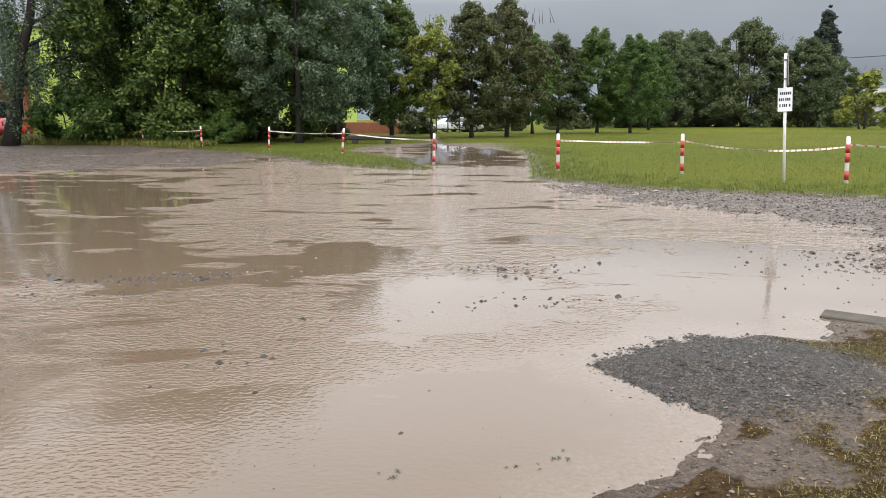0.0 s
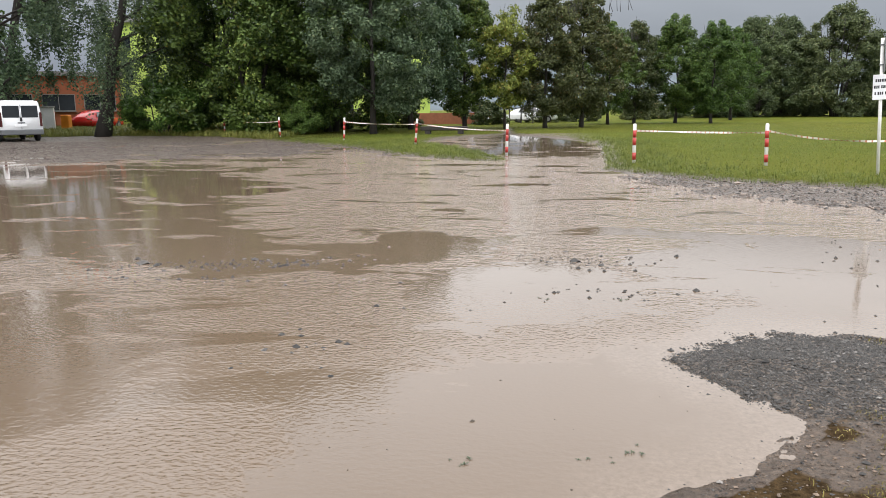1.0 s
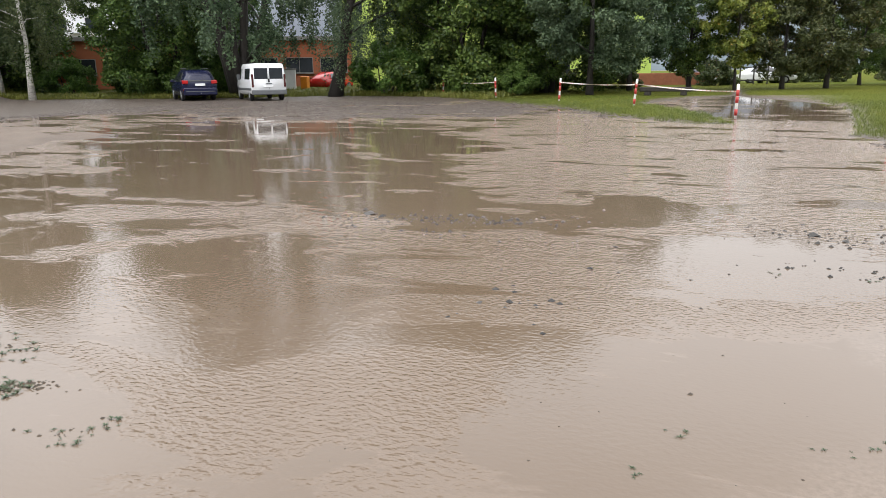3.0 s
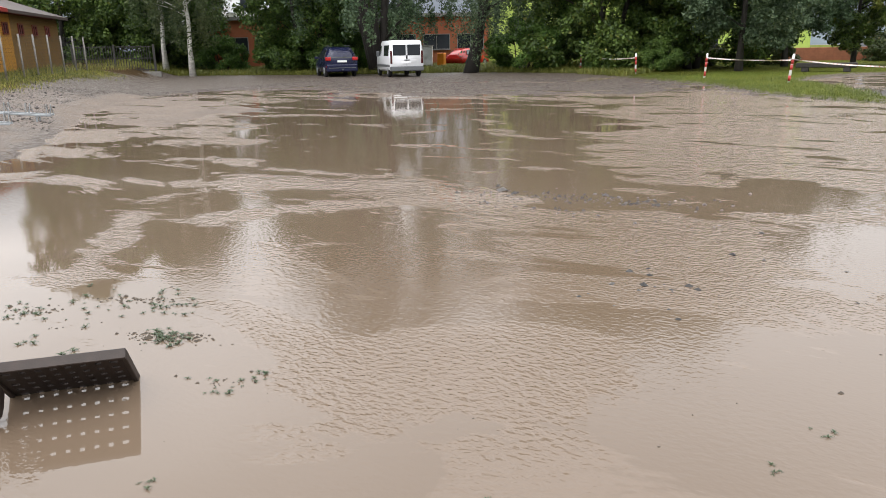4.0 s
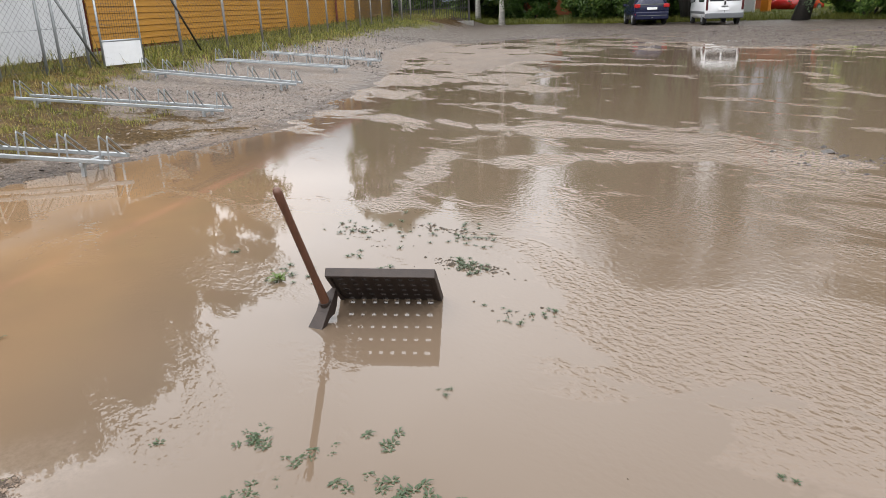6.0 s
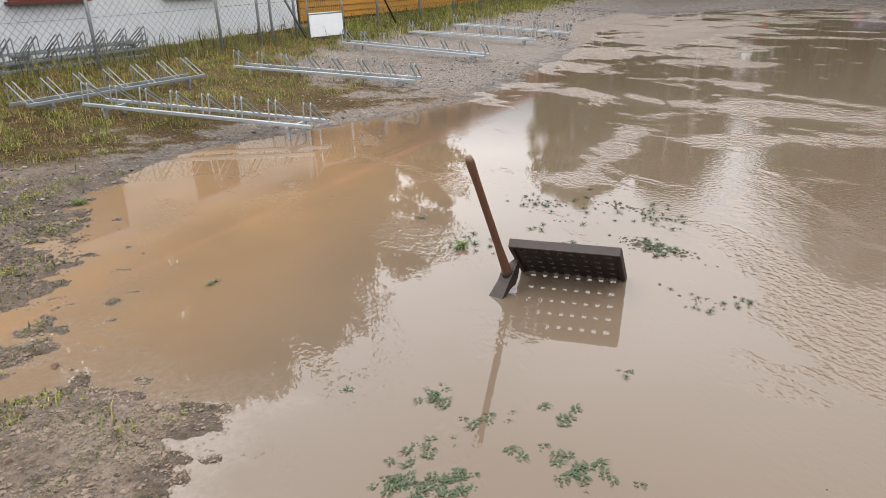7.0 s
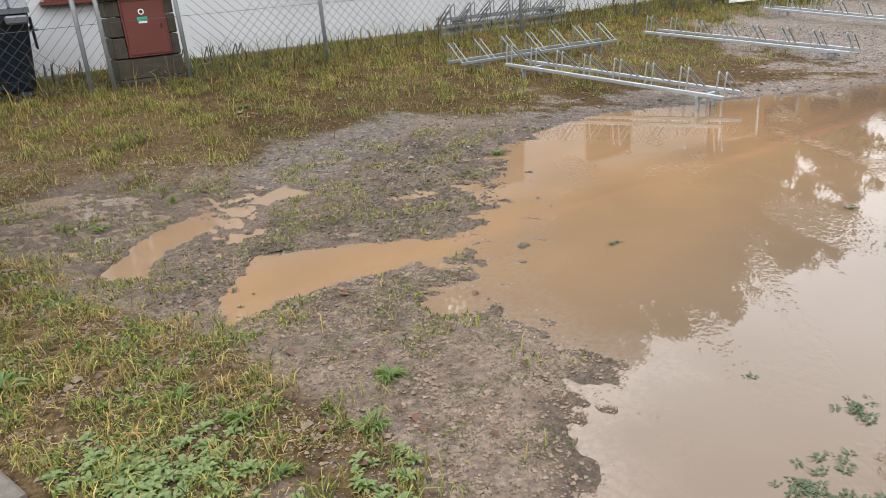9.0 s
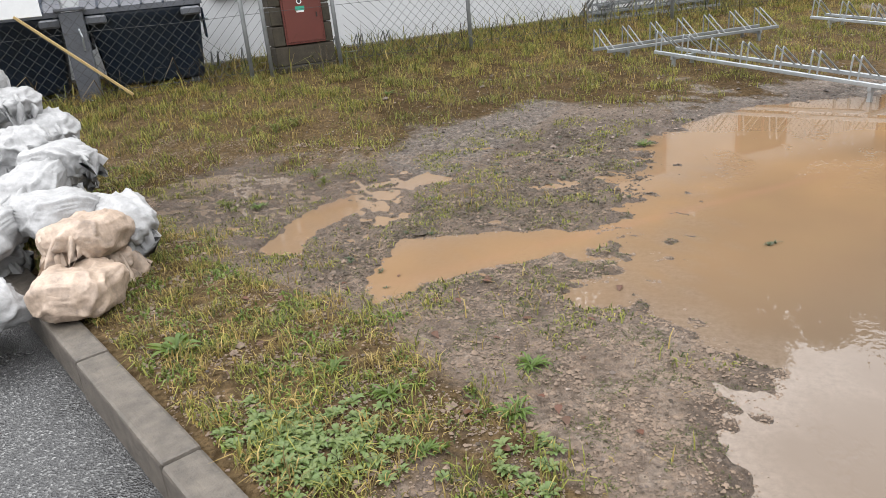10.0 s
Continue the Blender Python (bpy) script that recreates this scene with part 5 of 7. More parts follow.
def parked_suv(m):
    v = thing("dark_blue_suv", m, "dark blue estate car with red tail lamps parked nose-in", "car")
    st = [(0.0, 0.80, 0.90, 0.62, 0.45, 1.0, 1.28), (0.18, 0.9, 0.93, 0.66, 0.3, 1.0, 1.55), (0.6, 0.92, 0.94, 0.68, 0.26, 1.02, 1.68), (2.2, 0.92, 0.94, 0.70, 0.26, 1.0, 1.71), (2.9, 0.92, 0.94, 0.64, 0.26, 0.98, 1.58),
          (3.55, 0.92, 0.92, 0.6, 0.26, 0.95, 1.1), (4.4, 0.86, 0.86, 0.55, 0.3, 0.8, 0.92), (4.65, 0.7, 0.7, 0.5, 0.4, 0.62, 0.74)]
    bm = loft(blank(), body_rings(st)); bmesh.ops.bevel(bm, geom=[e for e in bm.edges if e.calc_face_angle(0) > 0.9], offset=0.03, segments=2, affect='EDGES')
    body = part("body", bm, M_NAVY, v, smooth=True)
    bm = blank(); quad_panel(bm, [(-0.66, -0.0, 1.06), (0.66, -0.0, 1.06), (0.55, 0.21, 1.52), (-0.55, 0.21, 1.52)], (0, -0.025, 0.01)); part("rear_window", bm, M_GLASS_DARK, body)
    bm = blank(); tube(bm, [(0.05, -0.04, 1.08), (0.38, 0.03, 1.25)], 0.012, 6); part("wiper", bm, M_TYRE, v)
    for sgn in (-1, 1):
        bm = blank(); box(bm, (sgn * 0.78 - 0.17, -0.05, 0.92), (sgn * 0.78 + 0.15, 0.16, 1.12), bevel=0.04, seg=2); part("tail_lamp", bm, M_TAIL, v)
        bm = blank(); box(bm, (sgn * 0.76 - 0.15, -0.06, 0.55), (sgn * 0.76 + 0.12, 0.05, 0.63), bevel=0.01); part("reflector", bm, M_TAIL, v)
        bm = blank(); quad_panel(bm, [(sgn * 0.935, 0.5, 1.05), (sgn * 0.935, 3.2, 1.02), (sgn * 0.70, 2.7, 1.5), (sgn * 0.72, 0.7, 1.55)], (sgn * 0.02, 0, 0)); part("side_window", bm, M_GLASS_DARK, body)
        bm = blank(); box(bm, (sgn * 1.02 - 0.1, 3.0, 1.0), (sgn * 1.02 + 0.1, 3.1, 1.16), bevel=0.03, seg=2); part("mirror", bm, M_NAVY, v)
        bm = blank(); tube(bm, [(sgn * 0.6, 0.5, 1.74), (sgn * 0.6, 2.3, 1.76)], 0.02, 6); part("roof_rail", bm, M_TRIM, v)
        wheel(v, sgn * 0.83, 0.85, 0.36, sgn)
        wheel(v, sgn * 0.83, 3.6, 0.36, sgn)
    bm = blank(); box(bm, (-0.9, -0.1, 0.3), (0.9, 0.12, 0.72), bevel=0.06, seg=3); part("bumper", bm, M_NAVY, v)
    bm = blank(); box(bm, (-0.27, -0.055, 0.82), (0.27, -0.02, 0.94), bevel=0.004); part("number_plate", bm, M_SIGN_WHITE, v)
    bm = blank(); tube(bm, [(0, -0.2, 0.42), (0, 0.0, 0.36)], 0.03, 8); part("tow_hook", bm, M_TRIM, v)
    bm = blank(); box(bm, (-0.8, -0.115, 0.5), (0.8, -0.09, 0.53)); part("bumper_strip", bm, M_TRIM, v)
    return v


def heading(x, y, azimuth):
    return Matrix.Translation((x, y, height(x, y))) @ Matrix.Rotation(radians(azimuth - 90), 4, 'Z')


parked_van(heading(-23.72, 32.7, 138))
parked_suv(heading(-28.1, 32.4, 141))


def small_car(name, m, paint, label):
    v = thing(name, m, label, "car")
    st = [(0.0, 0.7, 0.78, 0.5, 0.4, 0.75, 0.85), (0.15, 0.82, 0.85, 0.55, 0.25, 0.85, 0.98), (0.9, 0.85, 0.87, 0.6, 0.22, 0.88, 1.3), (1.5, 0.85, 0.87, 0.62, 0.22, 0.88, 1.42), (2.3, 0.85, 0.87, 0.6, 0.22, 0.88, 1.38),
          (3.1, 0.85, 0.87, 0.55, 0.22, 0.85, 0.98), (4.1, 0.8, 0.8, 0.5, 0.25, 0.68, 0.78), (4.3, 0.65, 0.65, 0.45, 0.35, 0.55, 0.62)]
    bm = loft(blank(), body_rings(st)); body = part("body", bm, paint, v, smooth=True)
    for sgn in (-1, 1):
        bm = blank(); quad_panel(bm, [(sgn * 0.865, 0.7, 0.92), (sgn * 0.865, 2.9, 0.92), (sgn * 0.66, 2.25, 1.28), (sgn * 0.66, 1.0, 1.26)], (sgn * 0.02, 0, 0)); part("side_window", bm, M_GLASS_DARK, body)
        wheel(v, sgn * 0.78, 0.8, 0.3, sgn)
        wheel(v, sgn * 0.78, 3.4, 0.3, sgn)
    return v


small_car("red_car", heading(-31.2, 49.3, 88), M_RED_CAR, "red hatchback parked before the orange building")
c1 = small_car("white_car", heading(-2.4, 68.0, 175), M_VAN_WHITE, "white car parked beyond the tree row")
copy_thing(c1, heading(-0.6, 66.0, 5))
copy_thing(c1, heading(-49.0, 47.0, 140))
for x, y in ((-30.7, 46.9),):
    b = thing("orange_barrier", heading(x, y, 90), "orange plastic barrier box by the drive", "barrier")
    bm = blank(); box(bm, (-0.3, -0.2, 0), (0.3, 0.2, 1.1), bevel=0.06, seg=2); part("body", bm, M_ORANGE_PLASTIC, b)
    bm = blank(); box(bm, (-0.36, -0.26, 0), (0.36, 0.26, 0.12), bevel=0.02); part("foot", bm, M_TYRE, b)
b = thing("white_cabinet", heading(-31.9, 46.4, 120), "white utility cabinet on the grass", "cabinet")
bm = blank(); box(bm, (-0.6, -0.3, 0), (0.6, 0.3, 1.6), bevel=0.03, seg=2); part("body", bm, M_SIGN_WHITE, b)
bm = blank(); box(bm, (-0.65, -0.35, 1.604), (0.65, 0.35, 1.68), bevel=0.02); part("lid", bm, M_GREY_RENDER, b)

# wall rail and posts beyond the tree row
rail = thing("car_park_railing", Matrix.Translation((-1.6, 62.5, 0.22)), "dark railing with pale panels beyond the trees", "railing")
for k in range(7):
    bm = blank(); box(bm, (-3 + k, -0.05, 0), (-2.9 + k, 0.05, 1.5)); part("post", bm, M_DARK_STEEL, rail)
for z0 in (0.35, 1.35):
    bm = blank(); box(bm, (-2.9, -0.03, z0), (3.0, 0.03, z0 + 0.08)); part("bar", bm, M_DARK_STEEL, rail)
for k in range(6):
    bm = blank(); box(bm, (-2.88 + k, -0.02, 0.5), (-2.02 + k, 0.02, 0.85)); part("panel", bm, M_SIGN_WHITE, rail)
log = thing("timber_bench_log", Matrix.Translation((-3.9, 39.5, height(-3.9, 39.5))), "dark squared timbers lying on blocks in the grass", "timber")
for k in range(2):
    bm = blank(); box(bm, (-1.3, -0.25 + 0.3 * k, 0.2), (1.3, 0.0 + 0.3 * k, 0.42), bevel=0.03); part("beam", bm, M_BARK, log)
for k in (-0.9, 0.9):
    bm = blank(); box(bm, (k - 0.15, -0.25, 0), (k + 0.15, 0.3, 0.2), bevel=0.02); part("block", bm, M_BARK, log)
pole = thing("power_pole", Matrix.Translation((76.5, 106, 0.4)), "distant wooden power pole with a crossarm", "pole")
bm = blank(); tube(bm, [(0, 0, 0), (0, 0, 10.6)], [0.16, 0.11], 8); part("mast", bm, M_BARK, pole)
bm = blank(); box(bm, (-0.9, -0.06, 10.3), (0.9, 0.06, 10.45)); part("crossarm", bm, M_BARK, pole)
for k in (-0.8, 0.0, 0.8):
    bm = blank(); tube(bm, [(k, 0, 10.45), (k, 0, 10.7)], [0.05, 0.035], 8); part("insulator", bm, M_GREY_RENDER, pole)
    bm = blank(); tube(bm, [(k, 0, 10.65), (k - 14, 6, 10.1), (k - 28, 12, 10.6)], 0.02, 4); part("wire", bm, M_TYRE, pole)


# ---- yard gate at the lot's end ----
gate = thing("yard_gate", Matrix.Translation((-42.0, 27.2, 0.35)) @ Matrix.Rotation(radians(57), 4, 'Z'), "dark steel double gate with upright bars", "gate")
for x in (-2.3, 0.0, 2.3):
    bm = blank(); box(bm, (x - 0.07, -0.07, -0.3), (x + 0.07, 0.07, 1.85), bevel=0.01); part("post", bm, M_DARK_STEEL, gate)
for z0 in (0.3, 1.0, 1.7):
    for x0 in (-2.2, 0.1):
        bm = blank(); box(bm, (x0, -0.025, z0), (x0 + 2.1, 0.025, z0 + 0.05)); part("rail", bm, M_DARK_STEEL, gate)
for k in range(28):
    x = -2.15 + k * 0.155
    if abs(x) > 0.1:
        bm = blank(); tube(bm, [(x, -0.04, 0.25), (x, -0.04, 1.78)], 0.022, 6); part("bar", bm, M_DARK_STEEL, gate)
bm = blank(); box(bm, (-2.6, -0.15, -0.3), (2.6, 0.15, 0.2), bevel=0.02); part("sill", bm, M_CONCRETE, gate)


# ---- wire fence ----
fence = thing("wire_fence", fence_pose(0, -10.1, 0), "chain-link fence on grey steel posts", "fence")
for s in (-5.2, -3.0, 1.1, 1.36, 2.3, 4.25, 7.85, 10.6, 11.7, 12.1, 12.9, 16.3, 18.6, 20.8, 22.8, 24.6, 26.4, 28.5, 30.3, 31.9, 33.6, 35.4, 37.2, 39.0):
    p = along(s, -10.1)
    z0 = height(p.x, p.y)
    lean = 0.03 * math.sin(s * 2.3)
    bm = blank(); tube(bm, [(s, 0, z0 - 0.3), (s + lean, 0, z0 + 1.62 if s > 15 else z0 + 1.75)], 0.028 if s < 15 else 0.035, 10); part("post", bm, M_GALV_DULL if s < 15 else M_CONCRETE, fence, smooth=True)
for s, b in ((12.1, 1.1), (15.9, 1.3)):
    p = along(s, -10.1)
    z0 = height(p.x, p.y)
    bm = blank(); tube(bm, [(s, -0.03, z0 + 1.5), (s + b, -0.03, z0)], 0.024, 8); part("brace", bm, M_GALV_DULL if s < 15 else M_DARK_STEEL, fence, smooth=True)


def chain_link(s0, s1, step, r):
    verts, faces = [], []
    n = int((s1 - s0) / step)
    for k in range(n):
        for sgn in (-1, 1):
            s = s0 + k * step
            e = s + sgn * 1.55
            za, zb = 0.02, 1.57
            if e < s0 or e > s1:
                f = (s0 - s if e < s0 else s1 - s) / (e - s)
                e, zb = s + (e - s) * f, za + (zb - za) * f
            pa, pb = along(s, -10.1), along(e, -10.1)
            za, zb = za + ground_line(s), zb + ground_line(e)
            i = len(verts)
            y = sgn * 0.003
            for (q, z) in ((s, za), (e, zb)):
                verts += [(q - r, y, z + sgn * r), (q + r, y, z - sgn * r), (q, y + 1.8 * r, z)]
            faces += [(i, i + 1, i + 4, i + 3), (i + 1, i + 2, i + 5, i + 4), (i + 2, i, i + 3, i + 5)]
    return mesh_np("wire_mesh", verts, faces, [M_WIRE])


LS = np.arange(-8, 42, 0.5)
LZ = lie(np.array([along(s, -10.1).x for s in LS]), np.array([along(s, -10.1).y for s in LS]))[0]


def ground_line(s):
    return float(np.interp(s, LS, LZ))


for a, b, st, r in ((-6, 1.35, 0.13, 0.0017), (2.4, 13.2, 0.13, 0.0018), (15.5, 39, 0.16, 0.0016)):
    o = new("wire_mesh", chain_link(a, b, st, r))
    o.parent = fence
    o["kind"] = "stuff"
for z in (0.1, 0.8, 1.55):
    bm = blank(); tube(bm, [(s, 0, ground_line(s) + z) for s in np.arange(-6, 14.6, 0.9)], 0.003, 5); part("tension_wire", bm, M_WIRE, fence)

gs = along(14.6, -10.0)
panel = thing("wire_gate", fence_pose(13.15, -9.95, height(gs.x, gs.y)) @ Matrix.Rotation(radians(-14), 4, 'Z'), "wire mesh gate with a white lower panel", "gate")
for a, b in (((0, 0, -0.05), (0, 0, 1.75)), ((1.0, 0, -0.05), (1.0, 0, 1.75)), ((0, 0, 1.72), (1.0, 0, 1.72)), ((0, 0, 0.5), (1.0, 0, 0.5))):
    bm = blank(); tube(bm, [a, b], 0.022, 8); part("frame_bar", bm, M_GALV, panel, smooth=True)
bm = blank(); box(bm, (0.02, -0.012, 0.02), (0.98, 0.012, 0.48)); part("lower_panel", bm, M_SIGN_WHITE, panel)
for k in range(16):
    bm = blank(); tube(bm, [(0.06 * (k + 0.6), 0, 0.5), (0.06 * (k + 0.6), 0, 1.72)], 0.0025, 4); part("mesh_wire", bm, M_WIRE, panel)
for k in range(14):
    bm = blank(); tube(bm, [(0, 0.003, 0.58 + k * 0.08), (1.0, 0.003, 0.58 + k * 0.08)], 0.0025, 4); part("mesh_wire", bm, M_WIRE, panel)


# ---- meter cabinet ----
p = along(2.02, -10.1)
cab = thing("meter_cabinet", fence_pose(1.47, -10.22, height(p.x, p.y) - 0.08), "mossy block-built meter cabinet with a brick-red steel door", "utility cabinet")
for k, (z0, z1) in enumerate(((0.0, 0.16), (0.17, 0.42), (0.43, 0.68), (0.69, 0.92), (0.93, 1.12))):
    bm = blank()
    if z1 < 0.45:
        box(bm, (0, 0, z0), (0.8, 0.42, z1), bevel=0.012)
    else:
        box(bm, (0.69 if k else 0, 0, z0), (0.8, 0.42, z1), bevel=0.012)
        box(bm, (0, 0, z0), (0.16, 0.42, z1), bevel=0.012)
    part("block", bm, M_CAB_STONE, cab)
bm = blank(); box(bm, (0.17, 0.12, 0.43), (0.68, 0.4, 1.12)); part("back", bm, M_CAB_STONE, cab)
bm = blank(); box(bm, (-0.05, -0.06, 1.13), (0.85, 0.48, 1.2), bevel=0.012); part("cap", bm, M_CAB_STONE, cab, "concrete cap slab")
bm = blank()
for a, b in (((0.16, -0.02, 0.44), (0.18, 0.02, 1.12)), ((0.67, -0.02, 0.44), (0.69, 0.02, 1.12)), ((0.18, -0.02, 1.1), (0.67, 0.02, 1.12)), ((0.18, -0.02, 0.44), (0.67, 0.02, 0.46))):
    box(bm, a, b)
part("door_frame", bm, M_CAB_RED, cab)
bm = blank(); box(bm, (0.183, -0.03, 0.463), (0.667, -0.012, 1.097), bevel=0.004); door = part("door", bm, M_CAB_RED, cab)
bm = blank(); tube(bm, [(0.40, -0.031, 0.97), (0.40, -0.034, 0.97)], 0.035, 20); part("round_sticker", bm, M_SIGN_WHITE, door)
bm = blank(); tube(bm, [(0.40, -0.0345, 0.97), (0.40, -0.036, 0.97)], 0.022, 16); part("round_sticker", bm, M_INK, door)
bm = blank(); box(bm, (0.34, -0.033, 0.86), (0.46, -0.031, 0.91)); part("label", bm, M_GREEN_LABEL, door)
bm = blank(); box(bm, (0.35, -0.033, 0.835), (0.45, -0.031, 0.857)); part("label", bm, M_SIGN_WHITE, door)
bm = blank(); box(bm, (0.60, -0.04, 0.76), (0.62, -0.03, 0.82), bevel=0.003); part("lock", bm, M_DARK_STEEL, door)


# ---- refuse containers ----
def container():
    c = thing("refuse_container", Matrix.Identity(4), "large dark blue-grey wheeled refuse container with a grey lid", "refuse container", "containers behind the fence")
    rings = []
    for z, wx, wy in ((0.16, 0.55, 0.36), (0.2, 0.58, 0.39), (0.95, 0.66, 0.48), (1.0, 0.68, 0.52), (1.06, 0.68, 0.52)):
        r = []
        for sx, sy in ((-1, -1), (1, -1), (1, 1), (-1, 1)):
            for k in range(3):
                a = math.atan2(sy, sx) + (k - 1) * 0.5
                r.append((sx * (wx - 0.06) + 0.06 * math.cos(a), sy * (wy - 0.06) + 0.06 * math.sin(a), z))
        rings.append(r)
    body = part("body", loft(blank(), rings), M_BIN, c, smooth=True)
    bm = blank()
    prof = [(-0.56, 1.05), (-0.56, 1.11), (-0.42, 1.20), (-0.1, 1.27), (0.25, 1.26), (0.52, 1.16), (0.54, 1.07)]
    loft(bm, [[(x, y, z) for y, z in prof] for x in (-0.7, 0.7)])
    lid = part("lid", bm, M_BIN_LID, c, "domed grey lid with ribs")
    for k in range(5):
        x = -0.5 + k * 0.25
        bm = blank(); loft(bm, [[(xx, y, z + 0.012) for y, z in prof[1:6]] + [(xx, y, z - 0.01) for y, z in reversed(prof[1:6])] for xx in (x - 0.015, x + 0.015)]); part("rib", bm, M_BIN, lid)
    for sx in (-1, 1):
        bm = blank(); box(bm, (sx * 0.55 - 0.12, -0.6, 0.93), (sx * 0.55 + 0.12, -0.5, 1.03), bevel=0.02); part("handle", bm, M_BIN_LID, c)
        bm = blank(); tube(bm, [(sx * 0.66, 0, 0.86), (sx * 0.76, 0, 0.86)], 0.03, 10); part("lifting_pin", bm, M_GALV, c)
        bm = blank(); box(bm, (sx * 0.70 - 0.012, -0.2, 0.62), (sx * 0.70 + 0.012, 0.2, 1.0), bevel=0.008); part("side_rail", bm, M_BIN, c)
        for sy in (-1, 1):
            bm = blank(); tube(bm, [(sx * 0.45 - 0.03, sy * 0.28, 0.1), (sx * 0.45 + 0.03, sy * 0.28, 0.1)], 0.1, 14); part("wheel", bm, M_TYRE, c)
            bm = blank(); box(bm, (sx * 0.45 - 0.05, sy * 0.28 - 0.04, 0.1), (sx * 0.45 + 0.05, sy * 0.28 + 0.04, 0.2)); part("castor", bm, M_GALV, c)
    return c


cont = container()
cont.matrix_basis = fence_pose(0.0, -10.85, 0.40) @ Matrix.Rotation(radians(-3), 4, 'Z')
copy_thing(cont, fence_pose(-1.65, -10.9, 0.40) @ Matrix.Rotation(radians(2), 4, 'Z'))
copy_thing(cont, fence_pose(-3.2, -10.9, 0.40))
post = thing("concrete_gate_post", fence_pose(-0.83, -10.3, 0.35), "grey steel column with a latch between the containers", "post")
bm = blank(); box(bm, (-0.13, -0.08, -0.1), (0.13, 0.08, 1.15), bevel=0.012); part("column", bm, M_BIN_LID, post)
bm = blank(); box(bm, (-0.17, -0.1, 1.154), (0.17, 0.1, 1.2), bevel=0.01); part("cap", bm, M_BIN_LID, post)
bm = blank(); tube(bm, [(0.05, -0.09, 0.95), (0.07, -0.13, 0.86), (0.06, -0.09, 0.7)], 0.012, 8); part("latch", bm, M_GALV, post)
bm = blank(); box(bm, (-0.02, -0.1, -0.05), (0.14, -0.085, 0.12), Matrix.Rotation(radians(8), 4, 'Y')); part("notice", bm, M_SIGN_WHITE, post)
brd = thing("pine_board", Matrix.Translation((-6.83, -7.2, 0.50)), "raw pine board leaning against the fence", "board")
bm = blank()
a, b = Vector((0, 0, 0)), Vector((0.72, -0.72, 1.0))
q = (b - a).to_track_quat('Z', 'Y').to_matrix().to_4x4()
box(bm, (-0.05, -0.014, 0), (0.05, 0.014, (b - a).length), q, bevel=0.003)
part("plank", bm, M_BOARD, brd)
nt_ = thing("notice_panel", Matrix.Translation((-6.12, -7.93, 1.5)) @ Matrix.Rotation(radians(134), 4, 'Z'), "white-framed dark notice panel wired to the fence", "sign")
bm = blank(); box(bm, (-0.3, -0.01, -0.02), (0.28, 0.01, 0.4), bevel=0.004); part("frame", bm, M_SIGN_WHITE, nt_)
bm = blank(); box(bm, (-0.27, 0.012, 0.02), (0.25, 0.016, 0.36)); part("face", bm, M_INK, nt_)


# ---- bicycle racks ----
def bike_rack(slots, mat, apart=0.35):
    """Two long bars on feet, with a pair of bent rods for every wheel. x along, front bar at y=0."""
    root = thing("bike_rack", Matrix.Identity(4), "galvanised steel bicycle rack with bent wheel loops", "bicycle rack", "bicycle racks along the fence")
    L = slots * 0.385
    for y in (0.0, 0.36):
        bm = blank(); box(bm, (0, y - 0.02, 0.10), (L, y + 0.02, 0.14), bevel=0.004); part("bar", bm, mat, root)
    for x in (0.3, L - 0.3):
        bm = blank(); box(bm, (x - 0.02, -0.02, 0.06), (x + 0.02, 0.38, 0.10), bevel=0.004); part("cross_bar", bm, mat, root)
        for y in (0.02, 0.34):
            bm = blank(); box(bm, (x - 0.018, y - 0.018, -0.08), (x + 0.018, y + 0.018, 0.06)); part("foot", bm, mat, root)
    bm = blank(); tube(bm, [(0, 0, 0.13), (0, 0.006, 0.355), (0, 0.014, 0.372), (0, 0.028, 0.362), (0, 0.36, 0.13)], 0.009, 6)
    me = bpy.data.meshes.new("wheel_loop")
    bm.to_mesh(me); bm.free()
    me.materials.append(mat)
    for k in range(slots):
        for dx in (0.03, 0.115):
            share("wheel_loop", me, root, Matrix.Translation((0.012 + k * (L - 0.11) / (slots - 1) + dx - 0.03, 0, 0)))
    return root


def span(a, b, drop=0.12):
    """From the left end of a front bar to its right end, so that y points away from the lot."""
    a, b = Vector(a), Vector(b)
    x = (b - a).normalized()
    y = Vector((0, 0, 1)).cross(x).normalized()
    z = x.cross(y)
    m = Matrix((x, y, z)).transposed().to_4x4()
    return Matrix.Translation(a - z * drop) @ m


r0 = bike_rack(8, M_GALV)
r0.matrix_basis = span((-9.67, -1.42, 0.36), (-7.72, 0.97, 0.14))
for a, b in (((-12.37, 0.52, 0.43), (-10.48, 3.05, 0.16)), ((-15.08, 2.86, 0.50), (-13.04, 5.15, 0.19)), ((-17.3, 4.95, 0.49), (-15.5, 7.5, 0.21)), ((-18.66, 6.6, 0.52), (-16.7, 9.0, 0.22))):
    copy_thing(r0, span(a, b))
r1 = bike_rack(7, M_GALV_DULL)
r1["label"] = "dull galvanised bicycle rack lying askew in the grass"
r1.matrix_basis = span((-9.62, -2.0, 0.40), (-11.45, 0.12, 0.42)) @ Matrix.Rotation(radians(180), 4, 'Z') @ Matrix.Translation((-2.7, -0.36, 0))
for k in range(3):
    c = copy_thing(r1, fence_pose(6.7 + 0.12 * k, -10.8 - 0.03 * k, 0.46 + 0.11 * k) @ Matrix.Rotation(radians(2 * k - 2), 4, 'Z'))
    c["label"] = "dull galvanised bicycle rack stacked against the white wall"
copy_thing(r1, fence_pose(0.75, -11.3, 0.42))


